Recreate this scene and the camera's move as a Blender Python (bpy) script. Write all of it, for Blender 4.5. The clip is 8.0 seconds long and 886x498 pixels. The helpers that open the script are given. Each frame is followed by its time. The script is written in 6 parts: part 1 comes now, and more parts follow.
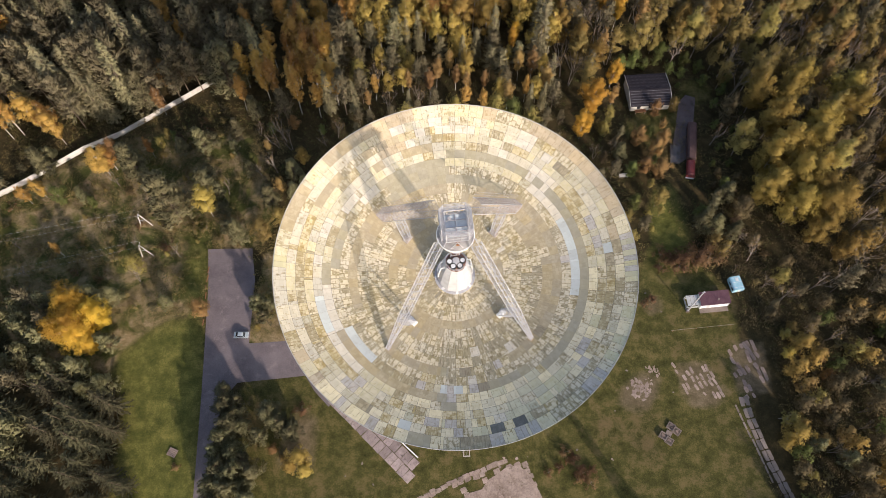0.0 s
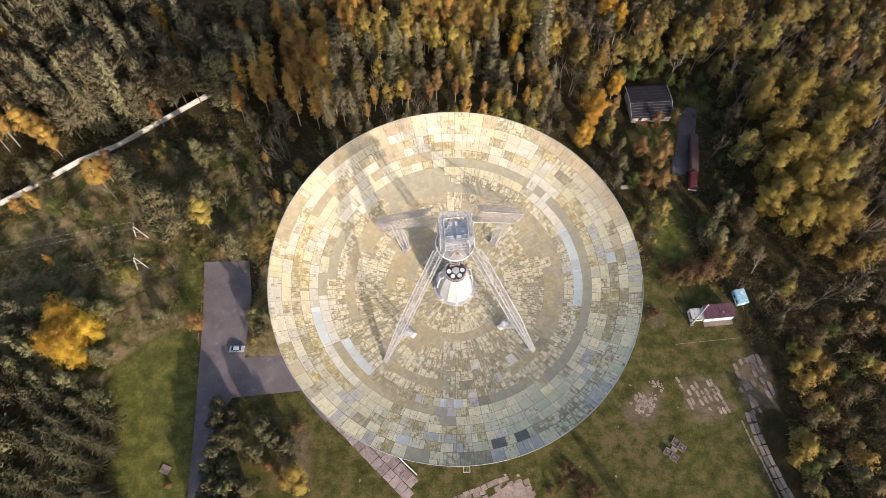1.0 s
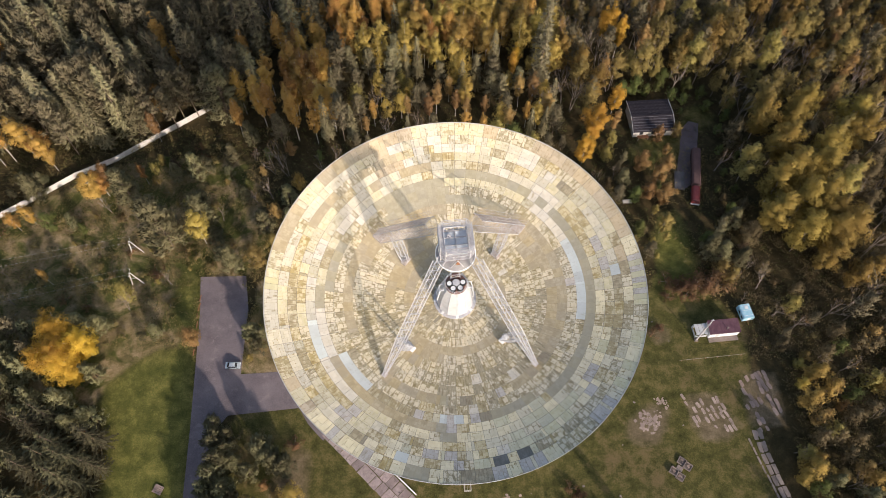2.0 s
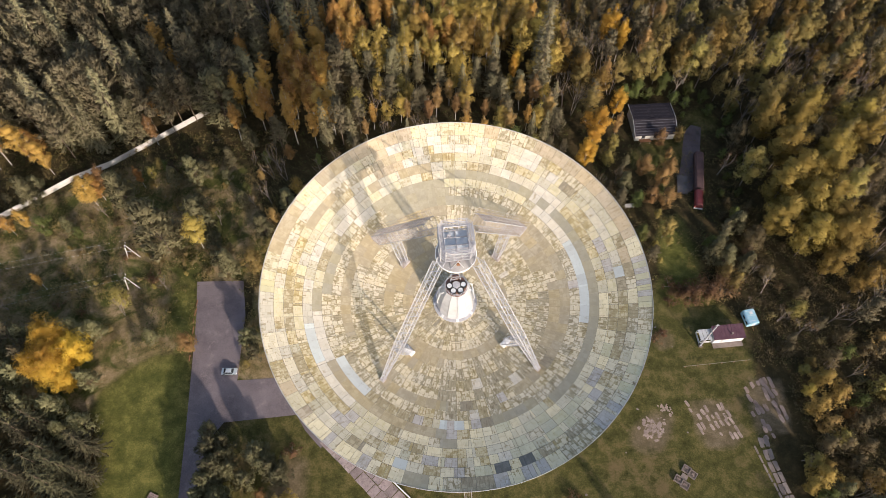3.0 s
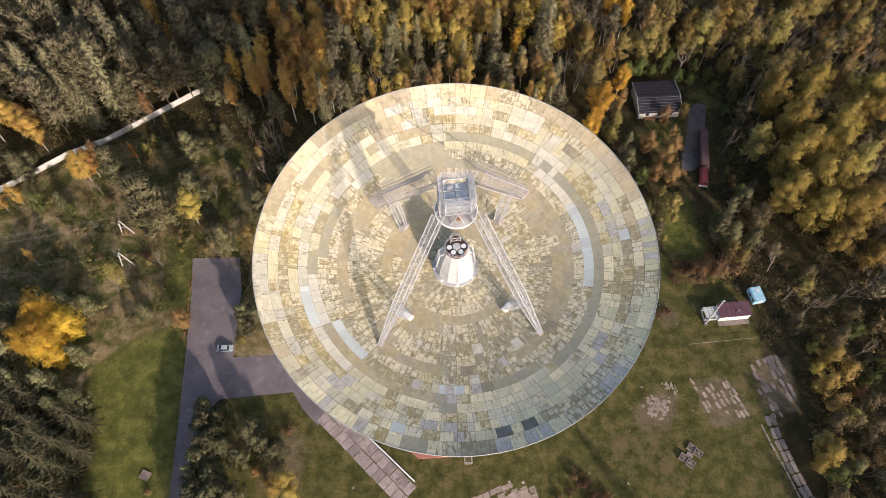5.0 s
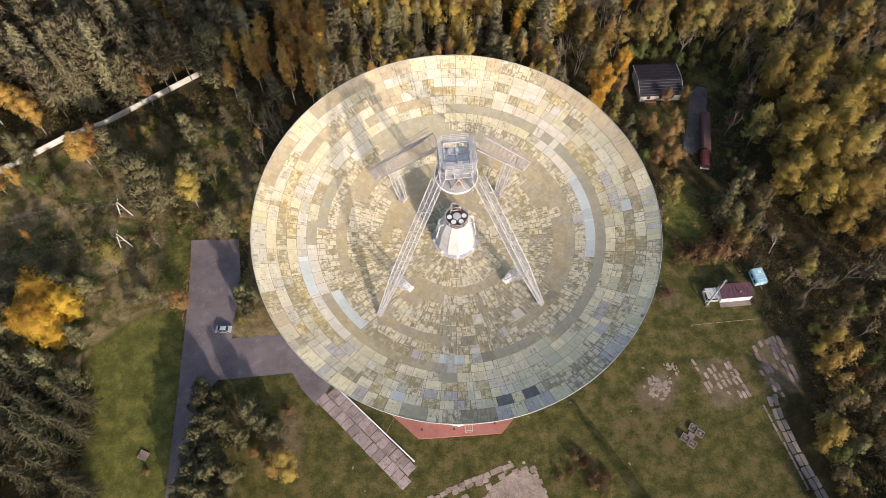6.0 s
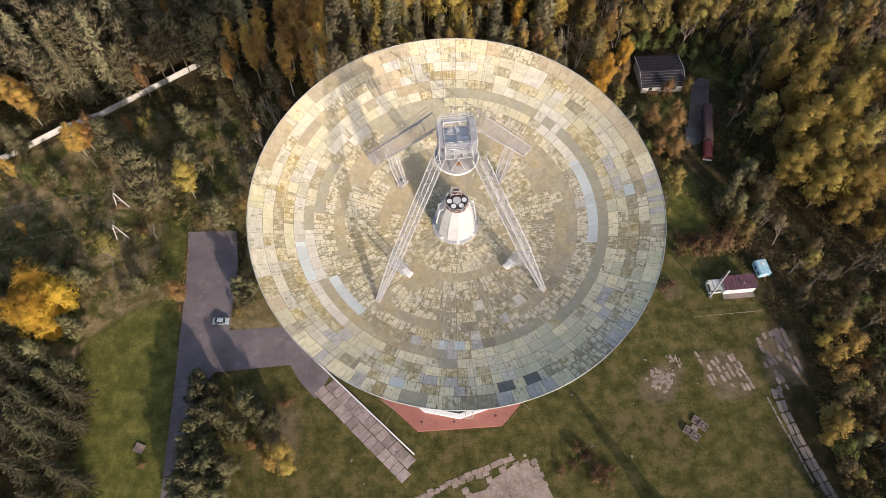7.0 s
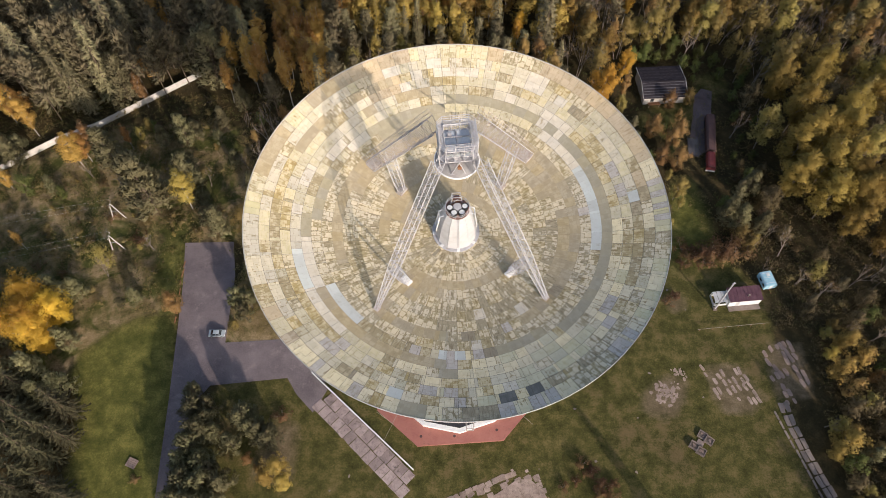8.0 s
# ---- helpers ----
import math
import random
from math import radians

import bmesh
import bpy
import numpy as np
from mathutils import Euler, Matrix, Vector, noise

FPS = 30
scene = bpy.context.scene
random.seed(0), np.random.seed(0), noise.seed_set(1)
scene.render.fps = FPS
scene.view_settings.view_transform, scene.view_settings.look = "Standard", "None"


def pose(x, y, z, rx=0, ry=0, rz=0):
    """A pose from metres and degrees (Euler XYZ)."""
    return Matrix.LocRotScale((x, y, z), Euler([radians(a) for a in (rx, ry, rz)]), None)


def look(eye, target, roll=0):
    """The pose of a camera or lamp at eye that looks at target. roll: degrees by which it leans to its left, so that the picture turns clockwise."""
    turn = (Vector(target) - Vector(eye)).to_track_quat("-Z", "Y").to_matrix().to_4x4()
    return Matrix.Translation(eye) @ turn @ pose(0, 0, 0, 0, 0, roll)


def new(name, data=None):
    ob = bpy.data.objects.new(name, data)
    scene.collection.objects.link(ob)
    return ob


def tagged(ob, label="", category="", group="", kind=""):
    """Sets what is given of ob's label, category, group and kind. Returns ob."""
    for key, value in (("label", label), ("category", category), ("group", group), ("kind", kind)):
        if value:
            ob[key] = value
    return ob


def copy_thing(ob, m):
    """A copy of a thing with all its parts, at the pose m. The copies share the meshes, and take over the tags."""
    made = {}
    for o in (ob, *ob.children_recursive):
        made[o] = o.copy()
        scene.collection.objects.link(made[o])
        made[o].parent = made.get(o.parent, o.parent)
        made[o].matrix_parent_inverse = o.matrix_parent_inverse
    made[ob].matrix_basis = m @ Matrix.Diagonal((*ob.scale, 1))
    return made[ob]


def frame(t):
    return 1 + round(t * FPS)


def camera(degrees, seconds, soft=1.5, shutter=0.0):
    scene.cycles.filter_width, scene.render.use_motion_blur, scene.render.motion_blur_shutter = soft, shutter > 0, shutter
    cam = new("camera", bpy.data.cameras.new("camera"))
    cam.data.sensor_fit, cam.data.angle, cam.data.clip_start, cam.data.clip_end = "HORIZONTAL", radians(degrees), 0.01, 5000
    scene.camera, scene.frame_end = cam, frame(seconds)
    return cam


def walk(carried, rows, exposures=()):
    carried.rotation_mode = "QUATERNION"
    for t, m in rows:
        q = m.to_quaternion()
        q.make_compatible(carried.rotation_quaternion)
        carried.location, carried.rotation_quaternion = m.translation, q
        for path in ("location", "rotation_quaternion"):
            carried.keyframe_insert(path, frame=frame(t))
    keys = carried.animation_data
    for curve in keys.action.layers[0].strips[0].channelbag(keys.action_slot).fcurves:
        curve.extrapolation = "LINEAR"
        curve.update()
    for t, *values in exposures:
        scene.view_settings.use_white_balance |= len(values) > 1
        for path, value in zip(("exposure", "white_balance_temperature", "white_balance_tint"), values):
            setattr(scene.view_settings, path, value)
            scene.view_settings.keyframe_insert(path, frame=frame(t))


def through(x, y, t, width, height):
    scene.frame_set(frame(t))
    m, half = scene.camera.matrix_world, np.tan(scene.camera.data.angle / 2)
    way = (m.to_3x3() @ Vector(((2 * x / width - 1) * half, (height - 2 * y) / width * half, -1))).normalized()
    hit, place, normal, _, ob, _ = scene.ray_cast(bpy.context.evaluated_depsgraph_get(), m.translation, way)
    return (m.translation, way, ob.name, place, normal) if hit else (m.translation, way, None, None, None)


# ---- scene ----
cam = camera(65.56, 8.0, soft=0.7)
# seconds, eye x, y, z in metres, pitch below the horizon and yaw in degrees
PATH = [
    (0, 0.00, 0.00, 176.41, -63.98, 0.00),
    (0.5, 0.01, 0.06, 174.88, -63.27, -0.05),
    (1, 0.09, 0.11, 173.31, -62.56, -0.01),
    (1.5, 0.05, 0.12, 171.74, -61.82, -0.06),
    (2.6, 0.07, 0.24, 168.55, -60.22, -0.02),
    (3, 0.08, 0.33, 167.42, -60.18, -0.02),
    (3.5, 0.09, 0.17, 165.88, -60.16, -0.03),
    (4, 0.18, -0.53, 164.37, -60.16, 0.05),
    (4.5, 0.24, -1.65, 162.83, -60.17, 0.10),
    (6, 0.22, -6.81, 158.02, -60.26, 0.10),
    (6.5, 0.29, -7.82, 156.53, -60.28, 0.11),
    (7, 0.25, -8.03, 155.02, -60.15, 0.10),
    (7.5, 0.28, -8.04, 153.54, -59.50, 0.14),
    (8, 0.29, -8.00, 152.09, -58.74, 0.16),
]
walk(cam, [(t, pose(x, y, z, 90 + pitch, 0, yaw)) for t, x, y, z, pitch, yaw in PATH],
     exposures=((0.0, 0.38), (4.5, 0.40), (6.0, 0.34), (8.0, 0.20)))

# ---- light ----
SUN_AZ, SUN_EL = radians(32.0), radians(21.3)
to_sun = Vector((math.sin(SUN_AZ) * math.cos(SUN_EL), -math.cos(SUN_AZ) * math.cos(SUN_EL), math.sin(SUN_EL)))
world = bpy.data.worlds.new("sky")
scene.world = world
world.use_nodes = True
sky = world.node_tree.nodes.new("ShaderNodeTexSky")
sky.sky_type = "NISHITA"
sky.sun_disc = False
sky.sun_elevation = SUN_EL
sky.sun_rotation = math.pi - SUN_AZ
sky.air_density, sky.dust_density = 1.0, 2.0
haze = world.node_tree.nodes.new("ShaderNodeHueSaturation")
haze.inputs["Saturation"].default_value = 0.92
world.node_tree.links.new(sky.outputs["Color"], haze.inputs["Color"])
world.node_tree.links.new(haze.outputs["Color"], world.node_tree.nodes["Background"].inputs["Color"])
world.node_tree.nodes["Background"].inputs["Strength"].default_value = 0.166
sun_data = bpy.data.lights.new("sun", "SUN")
sun_data.energy, sun_data.angle, sun_data.color = 3.95, radians(0.85), (1.0, 0.86, 0.745)
sun_lamp = new("sun", sun_data)
sun_lamp.matrix_world = look(to_sun * 400, (0, 0, 0))


# ---- mesh helpers ----
class Mesh:
    """Collects vertices and faces; build() makes one mesh of them."""

    def __init__(self):
        self.v, self.f, self.mi, self.now = [], [], [], 0

    def face(self, *points):
        n = len(self.v)
        self.v += [tuple(p) for p in points]
        self.f.append(tuple(range(n, n + len(points))))
        self.mi.append(self.now)

    def solid(self, points, faces):
        n = len(self.v)
        self.v += [tuple(p) for p in points]
        for f in faces:
            self.f.append(tuple(n + i for i in f))
            self.mi.append(self.now)

    def box(self, centre, size, m=None, taper=1.0):
        x, y, z = (s / 2 for s in size)
        pts = [Vector((a * x * k, b * y * k, c * z)) for c, k in ((-1, 1.0), (1, taper)) for a, b in ((-1, -1), (1, -1), (1, 1), (-1, 1))]
        pts = [(m @ p if m else p) + Vector(centre) for p in pts]
        self.solid(pts, ((3, 2, 1, 0), (4, 5, 6, 7), (0, 1, 5, 4), (1, 2, 6, 5), (2, 3, 7, 6), (3, 0, 4, 7)))

    def tube(self, points, radii, n=6, caps=True, phase=0.0):
        points = [Vector(p) for p in points]
        if not isinstance(radii, (list, tuple)):
            radii = [radii] * len(points)
        along = (points[-1] - points[0]).normalized()
        side = along.cross((0.31, 0.17, 0.93) if abs(along.z) < 0.9 else (1, 0.1, 0)).normalized()
        up = along.cross(side)
        base = len(self.v)
        for p, r in zip(points, radii):
            for k in range(n):
                a = 2 * math.pi * k / n + phase
                self.v.append(tuple(p + r * (math.cos(a) * side + math.sin(a) * up)))
        for i in range(len(points) - 1):
            for k in range(n):
                a, b = base + i * n + k, base + i * n + (k + 1) % n
                self.f.append((a, b, b + n, a + n))
                self.mi.append(self.now)
        if caps:
            last = base + (len(points) - 1) * n
            self.f += [tuple(base + k for k in reversed(range(n))), tuple(last + k for k in range(n))]
            self.mi += [self.now] * 2

    def beam(self, p, q, w):
        self.tube((p, q), w / 2 * 1.414, 4, phase=math.pi / 4)

    def prism(self, outline, z0, z1):
        n = len(outline)
        pts = [(x, y, z0) for x, y in outline] + [(x, y, z1) for x, y in outline]
        self.solid(pts, [tuple(reversed(range(n))), tuple(range(n, 2 * n))] + [(i, (i + 1) % n, n + (i + 1) % n, n + i) for i in range(n)])

    def lathe(self, profile, n, phase=0.0, sweep=2 * math.pi):
        """A surface of revolution about z; profile: (radius, z) from below to above, seen from outside."""
        base, closed = len(self.v), sweep > 6.28
        cols = n if closed else n + 1
        for r, z in profile:
            for k in range(cols):
                a = sweep * k / n + phase
                self.v.append((r * math.cos(a), r * math.sin(a), z))
        for i in range(len(profile) - 1):
            for k in range(n):
                a, b = base + i * cols + k, base + i * cols + (k + 1) % cols
                self.f.append((a, b, b + cols, a + cols))
                self.mi.append(self.now)

    def build(self, name, *mats, smooth=False):
        me = bpy.data.meshes.new(name)
        me.from_pydata(self.v, [], self.f)
        for m in mats:
            me.materials.append(m)
        if len(mats) > 1:
            me.polygons.foreach_set("material_index", self.mi)
        if smooth:
            me.polygons.foreach_set("use_smooth", [True] * len(me.polygons))
        me.update()
        return me


def part(name, mesh, mat, parent=None, label="", m=None, smooth=False):
    """Links a Mesh (or mesh data) as one object under a thing or a part."""
    data = mesh.build(name, *(mat if isinstance(mat, (list, tuple)) else (mat,)), smooth=smooth) if isinstance(mesh, Mesh) else mesh
    ob = new(name, data)
    if parent:
        ob.parent = parent
    if m is not None:
        ob.matrix_basis = m
    return tagged(ob, label)


def thing(name, m, label, category, group=""):
    """An Empty at the base of a thing, for its parts."""
    ob = new(name)
    ob.empty_display_size = 0.2
    ob.matrix_basis = m
    return tagged(ob, label, category, group)


def structure(ob, label, category=""):
    return tagged(ob, label, category, kind="structure")


# ---- materials ----
def shader(name, rough=0.8, metal=0.0, spec=0.3):
    m = bpy.data.materials.new(name)
    m.use_nodes = True
    b = m.node_tree.nodes["Principled BSDF"]
    b.inputs["Roughness"].default_value, b.inputs["Metallic"].default_value = rough, metal
    b.inputs["Specular IOR Level"].default_value = spec
    return m, m.node_tree.nodes, m.node_tree.links, b


def wire(nodes, links, kind, props=(), **ins):
    """Adds a node; ins: values or sockets by input name (underscores for spaces), _0.. by number."""
    n = nodes.new("ShaderNode" + kind)
    for k, v in props:
        if k == "operation": n.operation = v
        elif k == "blend": n.data_type, n.blend_type = "RGBA", v
        elif k == "dims": n.noise_dimensions = v
        elif k == "attribute": n.attribute_name = v
        elif k == "feature": n.feature = v
        elif k == "offset": n.offset = v
        elif k == "squash": n.squash = v
        elif k == "bump": n.invert = v
    for k, v in ins.items():
        s = n.inputs[int(k[1:])] if k[0] == "_" else n.inputs[k.replace("_", " ")]
        if isinstance(v, bpy.types.NodeSocket):
            links.new(v, s)
        else:
            s.default_value = v
    return n


def ramp(nodes, links, fac, stops):
    """A colour ramp over any range of values."""
    lo, hi = stops[0][0], stops[-1][0]
    fac = wire(nodes, links, "MapRange", _0=fac, _1=lo, _2=hi, _3=0.0, _4=1.0).outputs[0]
    stops = [((p - lo) / (hi - lo), c) for p, c in stops]
    n = nodes.new("ShaderNodeValToRGB")
    while len(n.color_ramp.elements) < len(stops):
        n.color_ramp.elements.new(0.5)
    for e, (p, c) in zip(n.color_ramp.elements, stops):
        e.position, e.color = p, (*c, 1) if len(c) == 3 else c
    links.new(fac, n.inputs[0])
    return n.outputs[0]


def mix(nodes, links, fac, a, b, blend="MIX"):
    n = nodes.new("ShaderNodeMix")
    n.data_type, n.blend_type = "RGBA", blend
    for s, v in ((n.inputs[0], fac), (n.inputs[6], a), (n.inputs[7], b)):
        if isinstance(v, bpy.types.NodeSocket):
            links.new(v, s)
        else:
            s.default_value = v if not isinstance(v, tuple) else (*v, 1)
    return n.outputs[2]


def mottled(name, low, high, scale=1.0, fine=9.0, rough=0.85, bump=0.3, vary=0.0, metal=0.0, streak=None, spec=0.3):
    """A weathered surface: two colours mixed by noise at two sizes, a fine relief, and a shift from piece to piece."""
    m, nodes, links, b = shader(name, rough, metal, spec)
    co = nodes.new("ShaderNodeTexCoord").outputs["Object"]
    if vary:
        own = nodes.new("ShaderNodeObjectInfo").outputs["Random"]
        co = wire(nodes, links, "VectorMath", (("operation", "MULTIPLY_ADD"),), _0=own, _1=(61.0, 43.0, 29.0), _2=co).outputs[0]
    big = wire(nodes, links, "TexNoise", Vector=co, Scale=scale, Detail=5.0, Roughness=0.65)
    small = wire(nodes, links, "TexNoise", Vector=co, Scale=scale * fine, Detail=4.0, Roughness=0.7)
    both = wire(nodes, links, "Math", (("operation", "MULTIPLY_ADD"),), _0=small.outputs["Fac"], _1=0.45, _2=big.outputs["Fac"])
    col = ramp(nodes, links, both.outputs[0], ((0.45, low), (0.95, high)))
    if streak:
        spots = wire(nodes, links, "TexNoise", Vector=co, Scale=scale * 2.3, Detail=6.0, Roughness=0.75)
        f = ramp(nodes, links, spots.outputs["Fac"], ((0.56, (0, 0, 0)), (0.7, (1, 1, 1))))
        col = mix(nodes, links, f, col, streak)
    if vary:
        rnd = nodes.new("ShaderNodeObjectInfo").outputs["Random"]
        hsv = wire(nodes, links, "HueSaturation", Color=col, Value=wire(nodes, links, "Math", (("operation", "MULTIPLY_ADD"),), _0=rnd, _1=2 * vary, _2=1 - vary).outputs[0])
        col = hsv.outputs[0]
    links.new(col, b.inputs["Base Color"])
    if bump:
        bp = wire(nodes, links, "Bump", Strength=bump, Distance=0.05, Height=small.outputs["Fac"])
        links.new(bp.outputs[0], b.inputs["Normal"])
    return m


def panel_mat(name, base, paint, stain, line, cover, cell=(0.85, 0.62), tone=0.1, gloss=0.6, lines=0.6, joint=0.09):
    """Reflector sheet: cells of cracked paint, eaten from their edges, over a dull ground coat; cover: the share of paint left (0 to 1)."""
    base, paint, stain = ((r, g, 1.03 * bl) for r, g, bl in (base, paint, stain))
    m, nodes, links, b = shader(name, gloss, 0.0, 0.35)
    uv = nodes.new("ShaderNodeUVMap").outputs[0]
    place = nodes.new("ShaderNodeNewGeometry")
    def calc(op, x, y, z=0.0):
        return wire(nodes, links, "Math", (("operation", op),), _0=x, _1=y, _2=z).outputs[0]
    rnd = nodes.new("ShaderNodeObjectInfo").outputs["Random"]
    one = calc("FRACT", calc("ADD", rnd, place.outputs["Random Per Island"]), 0.0)
    uv = wire(nodes, links, "VectorMath", (("operation", "MULTIPLY_ADD"),), _0=one, _1=(37.0, 91.0, 0.0), _2=uv).outputs[0]
    wob = wire(nodes, links, "TexNoise", Vector=uv, Scale=1.1, Detail=3.0)
    wv = wire(nodes, links, "VectorMath", (("operation", "MULTIPLY_ADD"),), _0=wob.outputs["Color"], _1=(0.3, 0.34, 0), _2=uv)
    # rows of cells run up the bowl, side by side
    flip = wire(nodes, links, "SeparateXYZ", Vector=wv.outputs[0])
    wv = wire(nodes, links, "CombineXYZ", X=flip.outputs["Y"], Y=flip.outputs["X"])
    bricks = wire(nodes, links, "TexBrick", (("offset", 0.41),), Vector=wv.outputs[0], Color1=(0, 0, 0, 1), Color2=(1, 1, 1, 1), Mortar=(0.5, 0.5, 0.5, 1),
                  Scale=1.0, Mortar_Size=joint, Mortar_Smooth=1.0, Bias=0.0, Brick_Width=cell[1], Row_Height=cell[0])
    big = wire(nodes, links, "TexNoise", Vector=place.outputs["Position"], Scale=0.14, Detail=3.0, Roughness=0.6).outputs["Fac"]
    mid = wire(nodes, links, "TexNoise", Vector=uv, Scale=1.35, Detail=5.0, Roughness=0.62).outputs["Fac"]
    fine = wire(nodes, links, "TexNoise", Vector=uv, Scale=7.0, Detail=4.0, Roughness=0.7).outputs["Fac"]
    run = wire(nodes, links, "VectorMath", (("operation", "MULTIPLY"),), _0=uv, _1=(3.2, 0.75, 1.0))
    drip = wire(nodes, links, "TexNoise", Vector=run.outputs[0], Scale=1.0, Detail=5.0, Roughness=0.7).outputs["Fac"]
    # wear: large patches, flaking spots, runs of water, lost cells, and worn edges
    left = calc("MULTIPLY_ADD", big, 1.2, calc("MULTIPLY_ADD", mid, 1.9, calc("MULTIPLY_ADD", drip, -1.3, -0.9)))
    left = calc("MULTIPLY_ADD", bricks.outputs["Color"], 0.36, calc("MULTIPLY_ADD", one, 0.22, calc("ADD", left, cover - 0.79)))
    left = calc("MULTIPLY_ADD", bricks.outputs["Fac"], -0.36 * lines, left)
    f = ramp(nodes, links, left, ((-0.08, (0, 0, 0)), (0.12, (1, 1, 1))))
    shade = ramp(nodes, links, mid, ((0.42, (0.0, 0.0, 0.0)), (0.68, (0.75, 0.75, 0.75))))
    face = mix(nodes, links, shade, paint, stain)
    under = mix(nodes, links, fine, base, tuple(1.22 * c for c in base))
    dirt = calc("MULTIPLY", ramp(nodes, links, drip, ((0.47, (0, 0, 0)), (0.62, (1, 1, 1)))), lines)
    under = mix(nodes, links, dirt, under, line)
    col = mix(nodes, links, f, under, face)
    col = mix(nodes, links, calc("MULTIPLY", ramp(nodes, links, drip, ((0.56, (0, 0, 0)), (0.70, (1, 1, 1)))), 0.65 * lines), col, line)
    cracks = ramp(nodes, links, bricks.outputs["Fac"], ((0.7, (0, 0, 0)), (1.0, (0.8 * lines,) * 3)))
    gone = wire(nodes, links, "TexNoise", Vector=uv, Scale=1.3, Detail=3.0).outputs["Fac"]
    cf = calc("MULTIPLY", cracks, ramp(nodes, links, gone, ((0.40, (0.0, 0.0, 0.0)), (0.58, (1, 1, 1)))))
    col = mix(nodes, links, cf, col, line)
    val = calc("MULTIPLY_ADD", one, 2 * tone, calc("MULTIPLY_ADD", bricks.outputs["Color"], 0.14, 0.93 - tone))
    hsv = wire(nodes, links, "HueSaturation", Color=col, Value=val, Saturation=calc("MULTIPLY_ADD", one, 0.3, 0.85))
    links.new(hsv.outputs[0], b.inputs["Base Color"])
    bp = wire(nodes, links, "Bump", Strength=0.4, Distance=0.03, Height=left)
    links.new(bp.outputs[0], b.inputs["Normal"])
    return m


def leaf_mat(name, dark, light, through=0.35):
    """Foliage: two tones from clump to clump and tree to tree, with light passing through."""
    m, nodes, links, b = shader(name, 0.7, 0.0, 0.15)
    isl = nodes.new("ShaderNodeNewGeometry").outputs["Random Per Island"]
    rnd = nodes.new("ShaderNodeObjectInfo").outputs["Random"]
    co = nodes.new("ShaderNodeNewGeometry").outputs["Position"]
    nz = wire(nodes, links, "TexNoise", Vector=co, Scale=0.35, Detail=3.0)
    f = wire(nodes, links, "Math", (("operation", "MULTIPLY_ADD"),), _0=isl, _1=0.22, _2=wire(nodes, links, "Math", (("operation", "MULTIPLY_ADD"),), _0=nz.outputs["Fac"], _1=1.2, _2=-0.22).outputs[0])
    col = mix(nodes, links, f.outputs[0], dark, light)
    hsv = wire(nodes, links, "HueSaturation", Color=col, Hue=wire(nodes, links, "Math", (("operation", "MULTIPLY_ADD"),), _0=rnd, _1=0.03, _2=0.485).outputs[0],
               Value=wire(nodes, links, "Math", (("operation", "MULTIPLY_ADD"),), _0=rnd, _1=0.5, _2=0.75).outputs[0])
    links.new(hsv.outputs[0], b.inputs["Base Color"])
    tr = wire(nodes, links, "BsdfTranslucent", Color=hsv.outputs[0])
    mx = wire(nodes, links, "MixShader", _0=through, _1=b.outputs[0], _2=tr.outputs[0])
    links.new(mx.outputs[0], nodes["Material Output"].inputs[0])
    return m


BROWN = (0.235, 0.165, 0.082)
M_CREAM = panel_mat("flaking_cream_sheet", (0.42, 0.355, 0.20), (0.595, 0.535, 0.38), (0.515, 0.46, 0.262), (0.28, 0.215, 0.115), 0.80, (1.25, 0.75), lines=0.75, joint=0.06)
M_PALE = panel_mat("pale_sheet", (0.45, 0.388, 0.25), (0.60, 0.548, 0.425), (0.545, 0.49, 0.345), (0.295, 0.235, 0.135), 0.88, (1.25, 0.75), lines=0.95, joint=0.06)
M_OCHRE = panel_mat("ochre_stained_sheet", (0.375, 0.305, 0.16), (0.58, 0.505, 0.34), (0.455, 0.385, 0.22), BROWN, 0.50)
M_OLIVE = panel_mat("olive_sheet", (0.37, 0.305, 0.192), (0.46, 0.385, 0.255), (0.41, 0.345, 0.22), (0.31, 0.255, 0.15), 0.42, tone=0.05, lines=0.3)
M_GREY = panel_mat("grey_green_sheet", (0.335, 0.30, 0.208), (0.395, 0.352, 0.255), (0.355, 0.318, 0.222), (0.29, 0.255, 0.17), 0.4, tone=0.04, lines=0.2)
M_DARK = panel_mat("dark_sheet", (0.30, 0.255, 0.17), (0.42, 0.36, 0.245), (0.35, 0.30, 0.20), (0.22, 0.175, 0.11), 0.35, tone=0.1)
M_BLUE = panel_mat("pale_blue_sheet", (0.49, 0.515, 0.475), (0.57, 0.595, 0.555), (0.54, 0.56, 0.51), (0.40, 0.36, 0.27), 0.95, (2.2, 1.6), 0.06, lines=0.5)
M_LILAC = panel_mat("lilac_sheet", (0.42, 0.375, 0.325), (0.51, 0.47, 0.42), (0.46, 0.415, 0.35), (0.27, 0.225, 0.15), 0.7, tone=0.06)
M_WHITE_SHEET = panel_mat("white_sheet", (0.52, 0.455, 0.33), (0.64, 0.59, 0.485), (0.59, 0.53, 0.41), (0.40, 0.33, 0.21), 0.95, (1.4, 0.8), 0.05, lines=0.9, joint=0.05)
M_STONY = panel_mat("stony_flaked_sheet", (0.375, 0.315, 0.19), (0.645, 0.575, 0.42), (0.56, 0.485, 0.325), (0.235, 0.185, 0.10), 0.58, (0.84, 0.98), 0.05, lines=0.85, joint=0.12)
